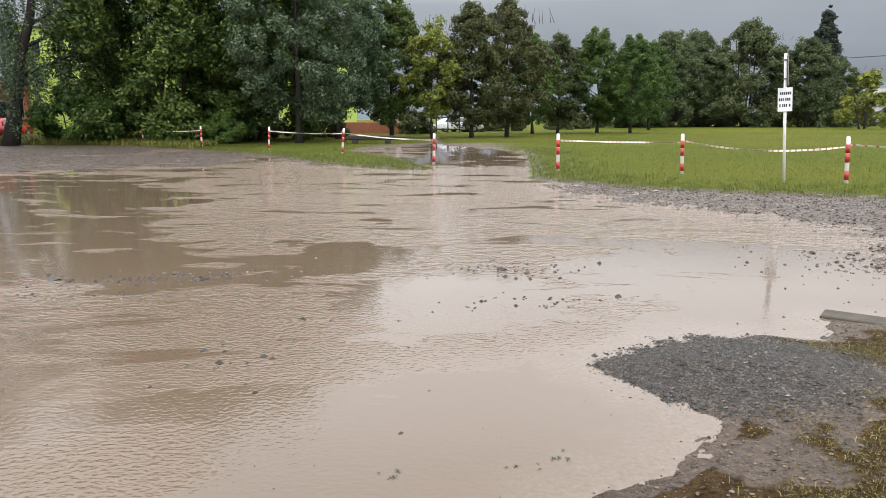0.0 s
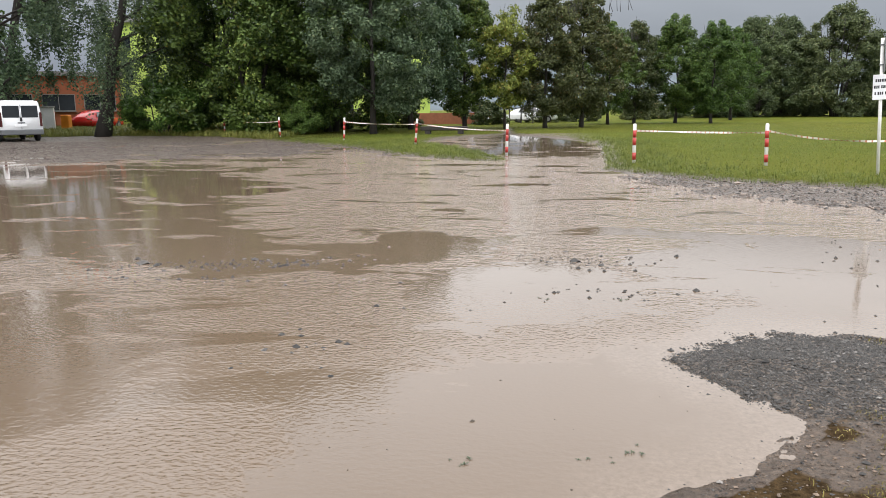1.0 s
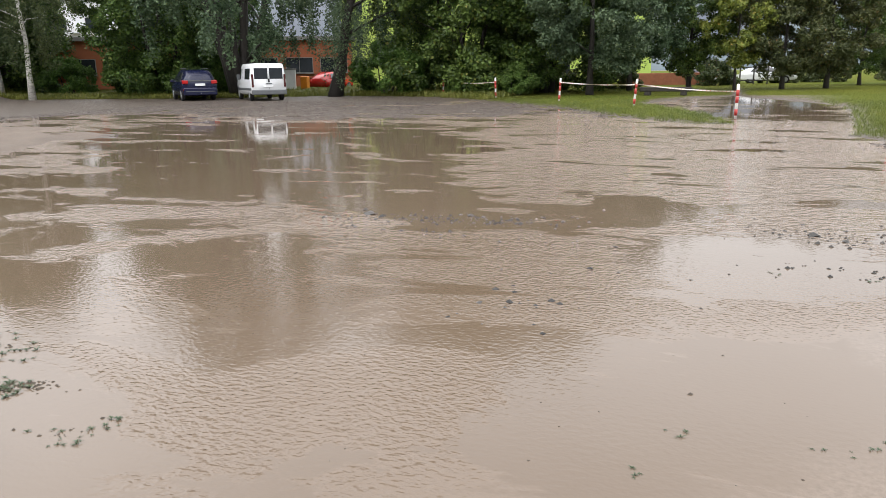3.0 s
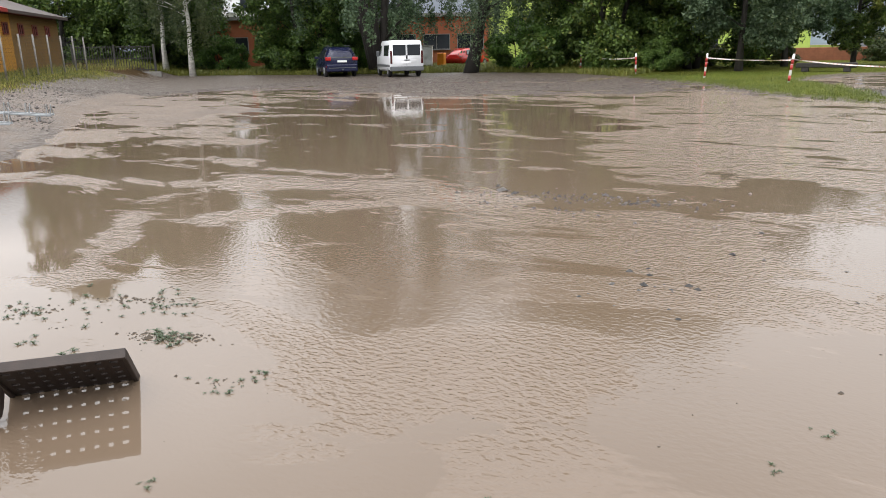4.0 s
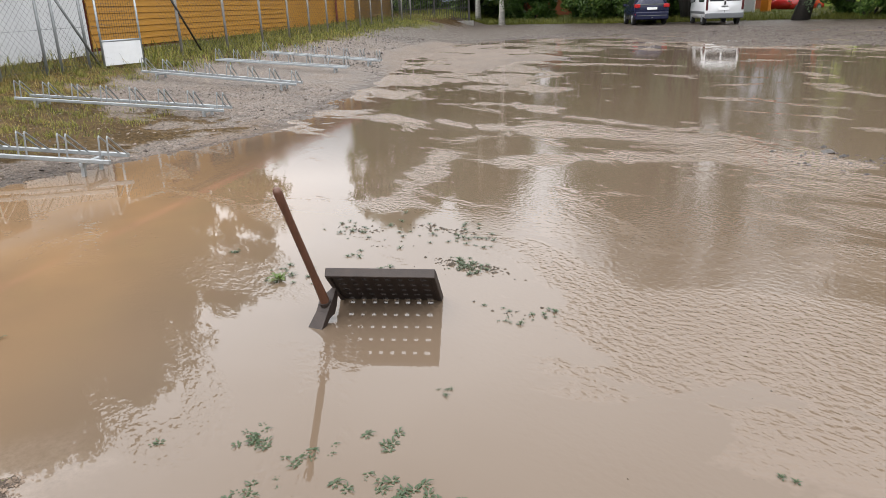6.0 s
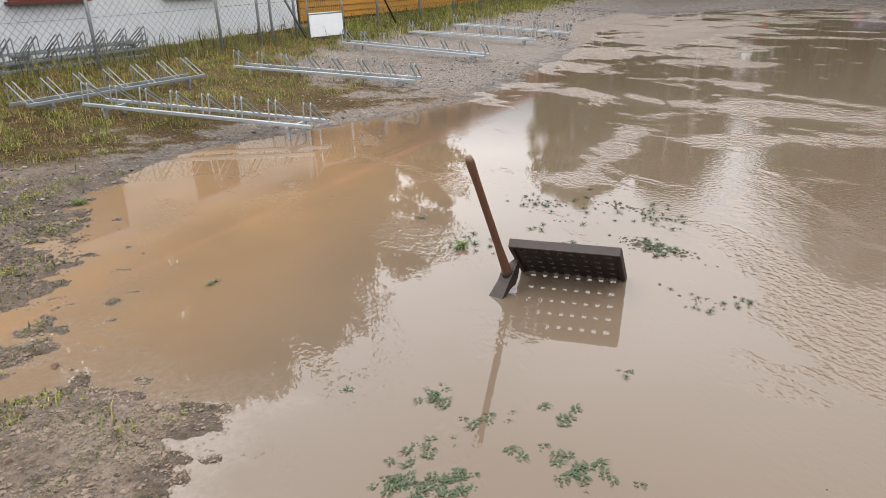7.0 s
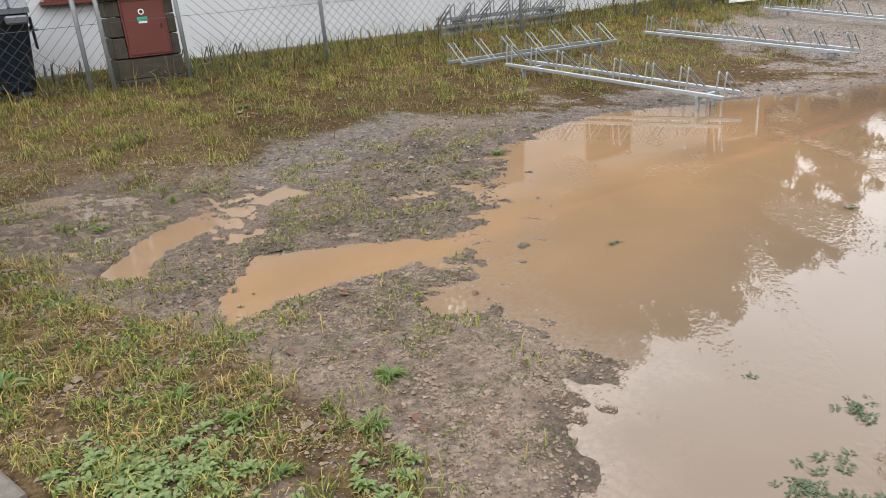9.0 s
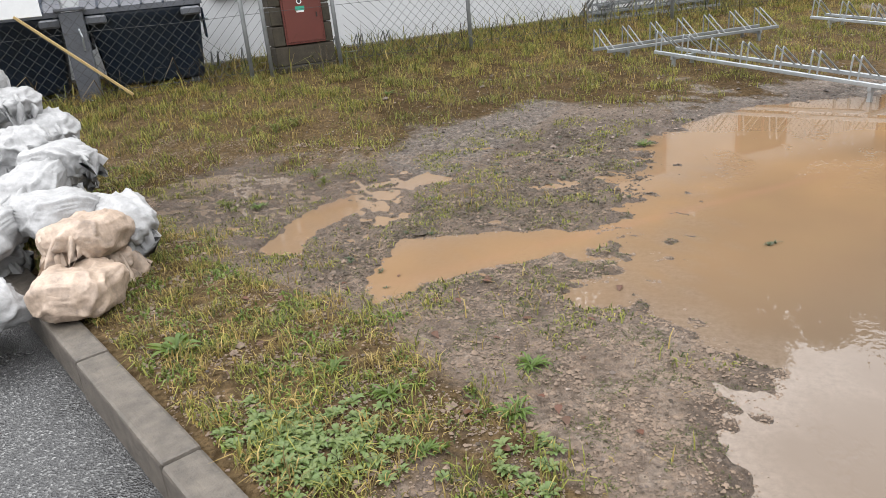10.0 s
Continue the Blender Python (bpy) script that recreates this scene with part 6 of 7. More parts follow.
# ---- drain grate and mattock ----
TL, TR = Vector((-3.233, 1.19, 0.244)), Vector((-2.88, 1.612, 0.240))
ax = (TR - TL).normalized()
out = Vector((-ax.y, ax.x, 0))
down = (out * 0.745 + Vector((0, 0, -0.667))).normalized()
nrm = ax.cross(down).normalized()
gm = Matrix((ax, down, nrm)).transposed().to_4x4()
gm = Matrix.Translation(TL) @ gm
grate = thing("drain_grate", gm, "rusty cast-iron drain grate propped open over the flooded gully", "drain grate")
W, D, T = (TR - TL).length, 0.56, 0.034
nx, ny = 8, 7
bm = blank()
xs = [0, 0.045] + [v for k in range(nx - 1) for v in (0.035 + (W - 0.07) * (k + 1) / nx - 0.0165, 0.035 + (W - 0.07) * (k + 1) / nx + 0.0165)] + [W - 0.045, W]
ys = [0, 0.05] + [v for k in range(ny - 1) for v in (0.03 + (D - 0.06) * (k + 1) / ny - 0.023, 0.03 + (D - 0.06) * (k + 1) / ny + 0.023)] + [D - 0.05, D]
top = {}
for i, x in enumerate(xs):
    for j, y in enumerate(ys):
        for q in (0, 1):
            top[i, j, q] = bm.verts.new((x, y, 0 if q == 0 else T))
hole = lambda i, j: i % 2 == 1 and j % 2 == 1
for i in range(len(xs) - 1):
    for j in range(len(ys) - 1):
        if not hole(i, j):
            bm.faces.new([top[i, j, 0], top[i, j + 1, 0], top[i + 1, j + 1, 0], top[i + 1, j, 0]])
            bm.faces.new([top[i, j, 1], top[i + 1, j, 1], top[i + 1, j + 1, 1], top[i, j + 1, 1]])
            for (di, dj, a, b) in ((-1, 0, (i, j), (i, j + 1)), (1, 0, (i + 1, j), (i + 1, j + 1)), (0, -1, (i, j), (i + 1, j)), (0, 1, (i, j + 1), (i + 1, j + 1))):
                ni, nj = i + di, j + dj
                if ni < 0 or nj < 0 or ni >= len(xs) - 1 or nj >= len(ys) - 1 or hole(ni, nj):
                    bm.faces.new([top[a[0], a[1], 0], top[b[0], b[1], 0], top[b[0], b[1], 1], top[a[0], a[1], 1]])
part("grid", bm, M_RUST_IRON, grate)
bm = blank()
for a, b in (((0, -0.002, -0.012), (W, 0.022, 0.036)), ((0, D - 0.02, -0.012), (W, D + 0.002, 0.036)), ((-0.002, 0.023, -0.012), (0.02, D - 0.021, 0.036)), ((W - 0.02, 0.023, -0.012), (W + 0.002, D - 0.021, 0.036))):
    box(bm, a, b, bevel=0.003)
part("rim", bm, M_RUST_IRON, grate)
pick = thing("mattock", Matrix.Identity(4), "mattock with a stained wooden handle propping the drain grate", "mattock")
hd, tp = Vector((-3.225, 1.185, 0.075)), Vector((-3.07, 0.93, 0.755))
bm = blank(); dirv = (tp - hd).normalized()
tube(bm, [hd - dirv * 0.05, hd + dirv * 0.05, hd.lerp(tp, 0.3), hd.lerp(tp, 0.8), hd.lerp(tp, 0.97), tp], [0.026, 0.024, 0.0185, 0.018, 0.021, 0.015], 12)
part("handle", bm, M_ASH_WOOD, pick, smooth=True)
tip = Vector((-3.165, 1.07, -0.03))
side = (tip - hd).normalized()
across = side.cross(dirv).normalized()
bm = blank()
rings = []
for t, w, h in ((-0.55, 0.012, 0.02), (-0.2, 0.03, 0.03), (0.0, 0.036, 0.034), (0.3, 0.034, 0.02), (0.75, 0.04, 0.012), (1.15, 0.05, 0.006)):
    c = hd + side * (t * (tip - hd).length)
    fl = dirv.cross(across)
    rings.append([c + across * w * a + dirv * h * b for a, b in ((-1, -1), (1, -1), (1, 1), (-1, 1))])
loft(bm, rings)
part("head", bm, M_RUST_IRON, pick)
bm = blank(); tube(bm, [hd - dirv * 0.035, hd + dirv * 0.04], [0.034, 0.03], 12); part("eye_collar", bm, M_RUST_IRON, pick)


# ---- kerb, road and sandbags ----
KD = Vector((-0.467, -0.884, 0)).normalized()
KN = Vector((-KD.y, KD.x, 0))        # towards the road
if KN.x < 0:
    KN = -KN
K0 = Vector((-1.49, -2.1, 0))
bm = blank()
n = 40
rows_ = []
for i in range(n + 1):
    c = K0 - KD * 3.2 + KD * (20 * i / n)
    rows_.append([c + KN * w + Vector((0, 0, -0.055 - 0.004 * w - 0.01 * (i / n) - dz)) for w, dz in ((-0.02, 0), (0.3, 0), (1.2, 0), (3, 0), (8, 0), (8, 0.1), (-0.02, 0.1))])
loft(bm, rows_)
road = part("road", bm, M_ASPHALT)
tagged(road, "wet dark asphalt road with pale stone chips", "road", kind="structure")


def kerb_stone(length, seed):
    rng = np.random.RandomState(seed)
    bm = blank()
    box(bm, (-0.14, 0.006, -0.15), (0.0, length - 0.006, 0.115), bevel=0.014, seg=2)
    bmesh.ops.subdivide_edges(bm, edges=[e for e in bm.edges if e.calc_length() > 0.1], cuts=7, use_grid_fill=True)
    for v in bm.verts:
        v.co += Vector(rng.uniform(-1, 1, 3)) * 0.0007
    return bm


kerb = thing("kerb", Matrix.Translation(K0) @ Matrix.Rotation(math.atan2(KD.y, KD.x) - math.pi / 2, 4, 'Z') @ Matrix.Diagonal((-1, 1, 1, 1)), "worn concrete kerb stones along the road", "kerb", kind="structure")
kerb.matrix_basis = Matrix((Vector((KN.x, KN.y, 0)), KD, Vector((0, 0, 1)))).transposed().to_4x4()
kerb.matrix_basis = Matrix.Translation(K0) @ kerb.matrix_basis
for k in range(-3, 7):
    o = part("kerb_stone", kerb_stone(1.0, 40 + k), M_KERB, kerb)
    o.matrix_basis = Matrix.Translation((0.004 * math.sin(k * 5), k * 1.0, 0.006 * math.sin(k * 3.1)))


def sandbag(seed, mat, size, label):
    """A filled woven sack with a gathered neck and creases."""
    rng = np.random.RandomState(seed)
    root = thing("sandbag", Matrix.Identity(4), label, "sandbag", "sandbag wall")
    bm = blank()
    bmesh.ops.create_icosphere(bm, subdivisions=5, radius=1.0)
    off = Vector(rng.uniform(-50, 50, 3))
    for v in bm.verts:
        d = v.co.normalized()
        sq = Vector([math.copysign(abs(c) ** e, c) for c, e in zip(d, (0.5, 0.5, 0.75))])
        neck = max(0, d.x - 0.5) / 0.5
        p = Vector((sq.x * size[0] / 2 * (1 + 0.2 * neck), sq.y * size[1] / 2 * (1 - 0.5 * neck), sq.z * size[2] / 2 * (1 - 0.5 * neck)))
        ridge = 1 - abs(noise.noise(Vector((p.x * 6, p.y * 15, p.z * 10)) + off)) * 2.6
        fine_r = 1 - abs(noise.noise(Vector((p.x * 14, p.y * 36, p.z * 26)) + off * 2)) * 2.4
        sag = noise.noise(p * 5 + off) * 0.045
        p += d * (sag + 0.024 * max(0, ridge) ** 2 * (1 + neck) + 0.006 * max(0, fine_r) ** 2 * (1 + neck))
        p.z = max(p.z, -size[2] * 0.40)
        v.co = p
    part("sack", bm, mat, root, smooth=True)
    bm = blank()
    nr = 40
    rings = []
    for i, (x, w, h) in enumerate(((0.42, 0.09, 0.055), (0.50, 0.06, 0.04), (0.53, 0.07, 0.036), (0.57, 0.085, 0.026), (0.61, 0.09, 0.012))):
        r = []
        for k in range(nr):
            a = 2 * math.pi * k / nr
            ruf = 1 + 0.05 * i * math.sin(5 * a + seed) + 0.025 * i * math.sin(9 * a + 2 * seed)
            r.append((size[0] * x + 0.012 * i * math.sin(5 * a + seed), size[1] / 0.3 * w * ruf * math.cos(a), size[2] * 0.08 + size[2] / 0.16 * h * ruf * math.sin(a) + 0.018 * i * math.sin(3 * math.cos(a) * 2 + seed) - 0.006 * i * i))
        rings.append(r)
    loft(bm, rings)
    part("gathered_neck", bm, mat, root, smooth=True)
    return root


kinds = [sandbag(3, M_BAG_MUD, (0.42, 0.33, 0.21), "mud-stained white woven sandbag on the kerb"),
         sandbag(7, M_BAG_WHITE, (0.42, 0.33, 0.21), "clean white woven sandbag in the pile"),
         sandbag(9, M_BAG_WHITE, (0.40, 0.30, 0.21), "white woven sandbag with a gathered neck")]
BAGS = [(0, -2.42, -3.40, 0.20, 205, 5), (0, -2.70, -3.62, 0.36, 20, -8), (1, -2.16, -3.80, 0.18, 250, 6), (1, -2.88, -4.00, 0.42, 160, 4), (2, -3.05, -3.72, 0.36, 65, 14), (0, -2.80, -3.75, 0.17, 100, 0),
        (1, -2.55, -4.20, 0.40, 200, -5), (1, -3.10, -4.42, 0.50, 30, 8), (2, -2.65, -4.5, 0.2, 120, 0), (1, -3.25, -4.25, 0.2, 70, 0), (1, -3.38, -4.55, 0.58, 110, -6), (2, -3.45, -4.85, 0.70, 60, 5), (1, -3.2, -4.75, 0.26, 10, 0),
        (1, -3.65, -4.95, 0.45, 130, 5), (2, -3.85, -5.15, 0.22, 50, 0), (1, -3.45, -5.1, 0.3, 20, 0), (1, -3.85, -5.1, 0.70, 65, 6), (2, -3.55, -5.3, 0.55, 80, 0), (1, -3.8, -5.32, 0.88, 60, -8), (1, -3.65, -5.45, 1.02, 20, 5),
        (2, -4.2, -5.5, 0.25, 60, 0), (1, -4.1, -5.6, 0.48, 100, 4), (2, -4.0, -5.75, 0.72, 10, 0), (1, -4.45, -6.0, 0.3, 300, 5), (2, -3.9, -5.9, 0.35, 30, 0), (1, -4.3, -6.1, 0.55, 150, 0)]
done = set()
for k, x, y, z, turn, tip_ in BAGS:
    m = Matrix.Translation((x, y, z)) @ Matrix.Rotation(radians(turn), 4, 'Z') @ Matrix.Rotation(radians(tip_), 4, 'Y')
    if k in done:
        copy_thing(kinds[k], m)
    else:
        kinds[k].matrix_basis = m
        done.add(k)


# ---- grass, weeds and stones ----
M_WEED = leafy("weed_leaf", (0.05, 0.085, 0.018), (0.13, 0.19, 0.04), None, 0.4, 0.3)
M_WEED_DEEP = leafy("weed_leaf_deep", (0.07, 0.105, 0.04), (0.19, 0.245, 0.09), (0.26, 0.27, 0.08), 0.4, 0.25)
M_WEED_DARK = leafy("drowned_leaf", (0.022, 0.04, 0.018), (0.062, 0.09, 0.042), (0.10, 0.08, 0.045), 0.4, 0.15)


def clumpy(x, y, size, seed, floor=0.0):
    return np.clip(0.5 + 1.3 * waves(x, y, size, seed), floor, 1)


def blades(name, area, count, tall, wide, mat, label, chance, seed, category="grass", flat=1.0, tuft=0.0):
    """Bent grass blades over a stretch of ground, where chance(turf, rel, x, y) allows."""
    rng = np.random.RandomState(seed)
    x, y = rng.uniform(area[0], area[1], count), rng.uniform(area[2], area[3], count)
    z, turf, grit, wet, rel, _ = ground_at(x, y)
    ok = rng.uniform(0, 1, count) < chance(turf, rel, x, y)
    x, y, z = x[ok], y[ok], z[ok]
    n = len(x)
    a = rng.uniform(0, 2 * math.pi, n)
    h = tall * rng.uniform(0.35, 1.2, n)
    if tuft:
        h = h * (0.35 + 1.1 * clumpy(x, y, tuft, seed) ** 1.5)
    lean = rng.uniform(0.25, 1.5, n) * h
    w = wide * rng.uniform(0.6, 1.3, n) / 2
    cx, sx = np.cos(a), np.sin(a)
    base = np.stack([x, y, z - 0.004], -1)
    side = np.stack([-sx * w, cx * w, 0 * w], -1)
    mid = base + np.stack([cx * lean * 0.3, sx * lean * 0.3, h * 0.6 * flat], -1)
    end = base + np.stack([cx * lean, sx * lean, h * np.sqrt(np.maximum(0.06, 1 - (lean / h) ** 2 * 0.55)) * flat], -1)
    v = np.stack([base - side, base + side, mid + side * 0.8, mid - side * 0.8, end + side * 0.15, end - side * 0.15], 1).reshape(-1, 3)
    i = np.arange(n)[:, None] * 6
    f = np.concatenate([i + np.array([[0, 1, 2, 3]]), i + np.array([[3, 2, 4, 5]])])
    return tagged(new(name, mesh_np(name, v, f, [mat])), label, category, kind="stuff")


def fence_d(x, y):
    return x * FN.x + y * FN.y


def on_land(x, y):
    return inside(ROAD, x, y) < -0.18


blades("lawn_grass", (-5.0, -0.6, -6.5, -0.3), 210000, 0.045, 0.0055, M_GRASS_OLIVE, "short trampled wet grass by the kerb", lambda t, r, x, y: t * 0.85 * (r > 0.0) * on_land(x, y) * clumpy(x, y, 0.5, 71) ** 1.5, 201, tuft=0.3)
blades("lawn_straw", (-5.0, -0.6, -6.5, -0.3), 170000, 0.052, 0.005, M_GRASS_DRY, "yellowed grass stalks by the kerb", lambda t, r, x, y: t * 0.75 * (r > 0.01) * on_land(x, y) * clumpy(x, y, 0.4, 72) ** 1.5, 202, tuft=0.25)
blades("lawn_clover", (-5.0, -0.6, -6.5, -0.3), 90000, 0.03, 0.011, M_WEED, "small green clover leaves in the lawn", lambda t, r, x, y: (r > 0.012) * (t > 0.5) * on_land(x, y) * clumpy(x, y, 0.6, 73) ** 3, 213)
blades("lawn_litter", (-7.5, -0.6, -6.5, -0.2), 90000, 0.024, 0.009, M_STALK, "brown dead bits trodden into the lawn", lambda t, r, x, y: (r > 0.006) * on_land(x, y) * clumpy(x, y, 0.8, 74) ** 2 * 0.7, 214, flat=0.25)
blades("bank_grass", (-17.5, -4.0, -9.5, 4.0), 420000, 0.085, 0.0075, M_GRASS_OLIVE, "rough grass on the bank below the fence", lambda t, r, x, y: t * (fence_d(x, y) < -6.2) * (fence_d(x, y) > -11.7) * np.interp(-fence_d(x, y), [6.6, 9, 10.5], [0.35, 0.8, 1.0]) * clumpy(x, y, 0.9, 75), 203, tuft=0.55)
blades("bank_straw", (-17.5, -4.0, -9.5, 4.0), 320000, 0.10, 0.006, M_GRASS_DRY, "straw-coloured tall grass along the fence", lambda t, r, x, y: t * (fence_d(x, y) < -7.0) * (fence_d(x, y) > -11.7) * np.interp(-fence_d(x, y), [7.0, 9, 10.2], [0.15, 0.5, 0.9]) * clumpy(x, y, 0.7, 76), 204, tuft=0.45)
blades("bank_litter", (-17.5, -4.0, -9.5, 4.0), 90000, 0.03, 0.009, M_STALK, "dead brown stalks lying on the bank", lambda t, r, x, y: (r > 0.02) * (fence_d(x, y) < -6.0) * (fence_d(x, y) > -10.0) * clumpy(x, y, 0.6, 77) ** 2 * 0.6, 215, flat=0.3)
blades("fence_stalks", (-17.5, -2.0, -9.5, 4.0), 14000, 0.62, 0.011, M_STALK, "dead flower stalks standing along the fence", lambda t, r, x, y: np.exp(-((fence_d(x, y) + 10.2) / 0.35) ** 2) * clumpy(x, y, 0.8, 78) ** 2 * 0.6, 216)
blades("far_verge_grass", (-46, -14, 3, 32), 260000, 0.16, 0.014, M_GRASS_OLIVE, "rough tall grass before the clapboard hut", lambda t, r, x, y: t * (fence_d(x, y) < -7.8) * (fence_d(x, y) > -11.7) * (x > -35), 205)
blades("fence_herbs", (-46, -6, -8, 32), 130000, 0.35, 0.014, M_GRASS_OLIVE, "tall green growth at the fence foot", lambda t, r, x, y: t * (fence_d(x, y) < -9.9) * (fence_d(x, y) > -11.7) * 0.5, 206)
blades("field_edge_grass", (-14, 16, 12, 34), 420000, 0.11, 0.009, M_GRASS, "rough green grass along the field's edge", lambda t, r, x, y: (t > 0.1) * np.clip(1.25 - 0.45 * np.maximum(inside(FIELD_RIGHT, x, y), inside(FIELD_LEFT, x, y)), 0.1, 1) * np.where(r > -0.02, 1.0, 0.35 * (y > 22.5)) * np.interp(y, [12, 34], [1.0, 0.5]), 207, tuft=0.9)
blades("field_grass", (-34, 46, 18, 62), 300000, 0.035, 0.02, M_GRASS, "wet mown field grass", lambda t, r, x, y: (t > 0.2) * (r > -0.02) * 0.9, 208)
blades("back_verge_grass", (-62, -12, 30, 58), 190000, 0.34, 0.03, M_GRASS, "green grass verge below the trees", lambda t, r, x, y: (t > 0.3) * 0.9, 209)
blades("spit_weeds", (-7.2, -2.6, -4.6, -0.2), 60000, 0.03, 0.007, M_GRASS_OLIVE, "muddied low weeds between the puddles", lambda t, r, x, y: (r > 0.004) * (r < 0.06) * 0.9 * clumpy(x, y, 0.7, 79) ** 3, 210)
blades("shore_moss", (-4.4, -1.4, -2.4, -0.2), 60000, 0.02, 0.005, M_MOSS_GREEN, "low muddied moss and sprouts on the wet shore", lambda t, r, x, y: (r > 0.0) * (t < 0.4) * clumpy(x, y, 0.35, 85) ** 3 * 0.9, 217, flat=0.6)
blades("right_straw", (1.2, 8, 1.0, 6.5), 60000, 0.03, 0.005, M_GRASS_DRY, "rusty dead grass on the gravel bank", lambda t, r, x, y: t * (r > 0.02) * 0.5, 212)
blades("right_moss", (1.4, 8, 1.2, 6.5), 220000, 0.018, 0.005, M_MOSS, "brownish low turf on the gravel bank", lambda t, r, x, y: t * (r > 0.03), 211)


def stones(name, area, count, size, mat, label, chance, seed, lift=0.0):
    """Loose angular stones lying on the ground."""
    rng = np.random.RandomState(seed)
    x, y = rng.uniform(area[0], area[1], count), rng.uniform(area[2], area[3], count)
    z, turf, grit, wet, rel, _ = ground_at(x, y)
    ok = rng.uniform(0, 1, count) < chance(turf, rel, x, y)
    x, y, z = x[ok], y[ok], z[ok]
    n = len(x)
    s = size * np.exp(rng.normal(0, 0.45, n))
    o = np.array([(1, 0, 0.1), (0.5, 0.85, -0.1), (-0.55, 0.8, 0.15), (-1, 0, -0.1), (-0.45, -0.85, 0.1), (0.55, -0.8, -0.05), (0.1, 0.1, 0.65), (0, 0, -0.6)], float)
    a = rng.uniform(0, 2 * math.pi, n)
    jit = 1 + rng.uniform(-0.3, 0.3, (n, 8, 1))
    p = o[None] * jit * s[:, None, None]
    c, q = np.cos(a)[:, None], np.sin(a)[:, None]
    px, py = p[:, :, 0] * c - p[:, :, 1] * q, p[:, :, 0] * q + p[:, :, 1] * c
    v = np.stack([px + x[:, None], py + y[:, None], p[:, :, 2] + (np.where(lift > 0, slope(x, y) + s * 0.05, z + s * 0.3))[:, None]], -1).reshape(-1, 3)
    f0 = np.array([(k, (k + 1) % 6, 6) for k in range(6)] + [((k + 1) % 6, k, 7) for k in range(6)])
    f = (np.arange(n)[:, None, None] * 8 + f0[None]).reshape(-1, 3)
    return tagged(new(name, mesh_np(name, v, f, [mat])), label, "gravel", kind="stuff")


def stone_material(name, tone):
    m, nt, p = shader(name)
    g = nt.nodes.new("ShaderNodeNewGeometry")
    r = ramp_of(nt, g.outputs["Random Per Island"], [(0.0, tuple(v * 0.4 for v in tone)), (0.6, tone), (0.95, tuple(v * 1.9 for v in tone)), (1.0, (0.2, 0.185, 0.17))])
    n = noise_tex(nt, 60, 3)
    link(nt, mix_of(nt, 1.0, r.outputs[0], ramp_of(nt, n.outputs[0], [(0.3, (0.7,) * 3), (0.7, (1.2,) * 3)]).outputs[0], 'MULTIPLY'), p.inputs["Base Color"])
    p.inputs["Roughness"].default_value = 0.6
    p.inputs["Specular IOR Level"].default_value = 0.3
    return m


M_STONE = stone_material("wet_stone", (0.042, 0.039, 0.036))
M_PEBBLE = stone_material("wet_brown_stone", (0.13, 0.102, 0.084))
M_MUD_PEBBLE = stone_material("muddy_brown_stone", (0.10, 0.073, 0.053))
M_WET_GRIT = stone_material("soaked_grit", (0.075, 0.061, 0.055))
stones("gravel_mound", (0.3, 4.2, 2.0, 5.4), 190000, 0.0038, M_STONE, "dark wet gravel washed into a bank", lambda t, r, x, y: (r > -0.012) * np.clip(2.5 - 2 * np.hypot((x - 1.75) / 0.85, (y - 4.25) / 0.72), 0.03, 1), 301)
stones("bank_gravel", (-14, -5.5, -4.5, 6), 70000, 0.0075, M_PEBBLE, "loose gravel on the bank", lambda t, r, x, y: (r > 0.0) * (r < 0.3) * (1 - 0.8 * t) * 0.4, 302)
stones("far_gravel", (2, 14, 6, 16), 16000, 0.011, M_STONE, "loose gravel at the field's edge", lambda t, r, x, y: (r > -0.015) * (t < 0.3) * 0.6, 303)
MUD_BELT = [(-3.2, -2.65), (-4.0, -2.75), (-4.5, -2.65), (-4.6, -1.98), (-5.5, -2.15), (-6.9, -2.0), (-6.2, -1.1), (-5.0, -0.9), (-4.1, -1.3), (-4.1, -1.8), (-3.5, -2.3), (-3.0, -2.2)]
stones("mud_crumbs", (-7.2, -1.2, -5.5, -0.1), 90000, 0.0042, M_MUD, "crumbs of dark mud between the puddles", lambda t, r, x, y: (r > -0.010) * (r < 0.07) * (0.15 + 0.85 * clumpy(x, y, 0.45, 80) ** 2) * np.clip(0.25 + 0.5 * (inside(MUD_FLAT, x, y) > 0) + inside(MUD_BELT, x, y) * 3, 0.12, 1), 304)
stones("mud_clods", (-7.2, -2.6, -3.4, -0.6), 52000, 0.0062, M_MUD, "dark clods of churned mud between the puddles", lambda t, r, x, y: (r > -0.010) * clumpy(x, y, 0.35, 81) ** 2 * np.clip(0.2 + inside(MUD_BELT, x, y) * 5, 0, 1), 310)
stones("shore_crumbs", (-4.2, -1.2, -2.4, -0.1), 120000, 0.0034, M_MUD_BROWN, "fine crumbs of wet mud along the water's edge", lambda t, r, x, y: (r > -0.006) * (0.12 + 0.88 * clumpy(x, y, 0.3, 83) ** 2) * np.clip(0.75 - 9 * r, 0.15, 1), 313)
stones("trodden_crumbs", (-6.0, -1.2, -6.0, -0.3), 110000, 0.0042, M_MUD_BROWN, "brown crumbs of soil trodden into the turf", lambda t, r, x, y: (r > 0.006) * on_land(x, y) * clumpy(x, y, 0.4, 84), 314)
stones("lawn_pebbles", (-7.5, -0.6, -6.5, -0.2), 9000, 0.006, M_PEBBLE, "scattered pale pebbles in the mud and turf", lambda t, r, x, y: (r > 0.0) * on_land(x, y) * 0.3, 311)
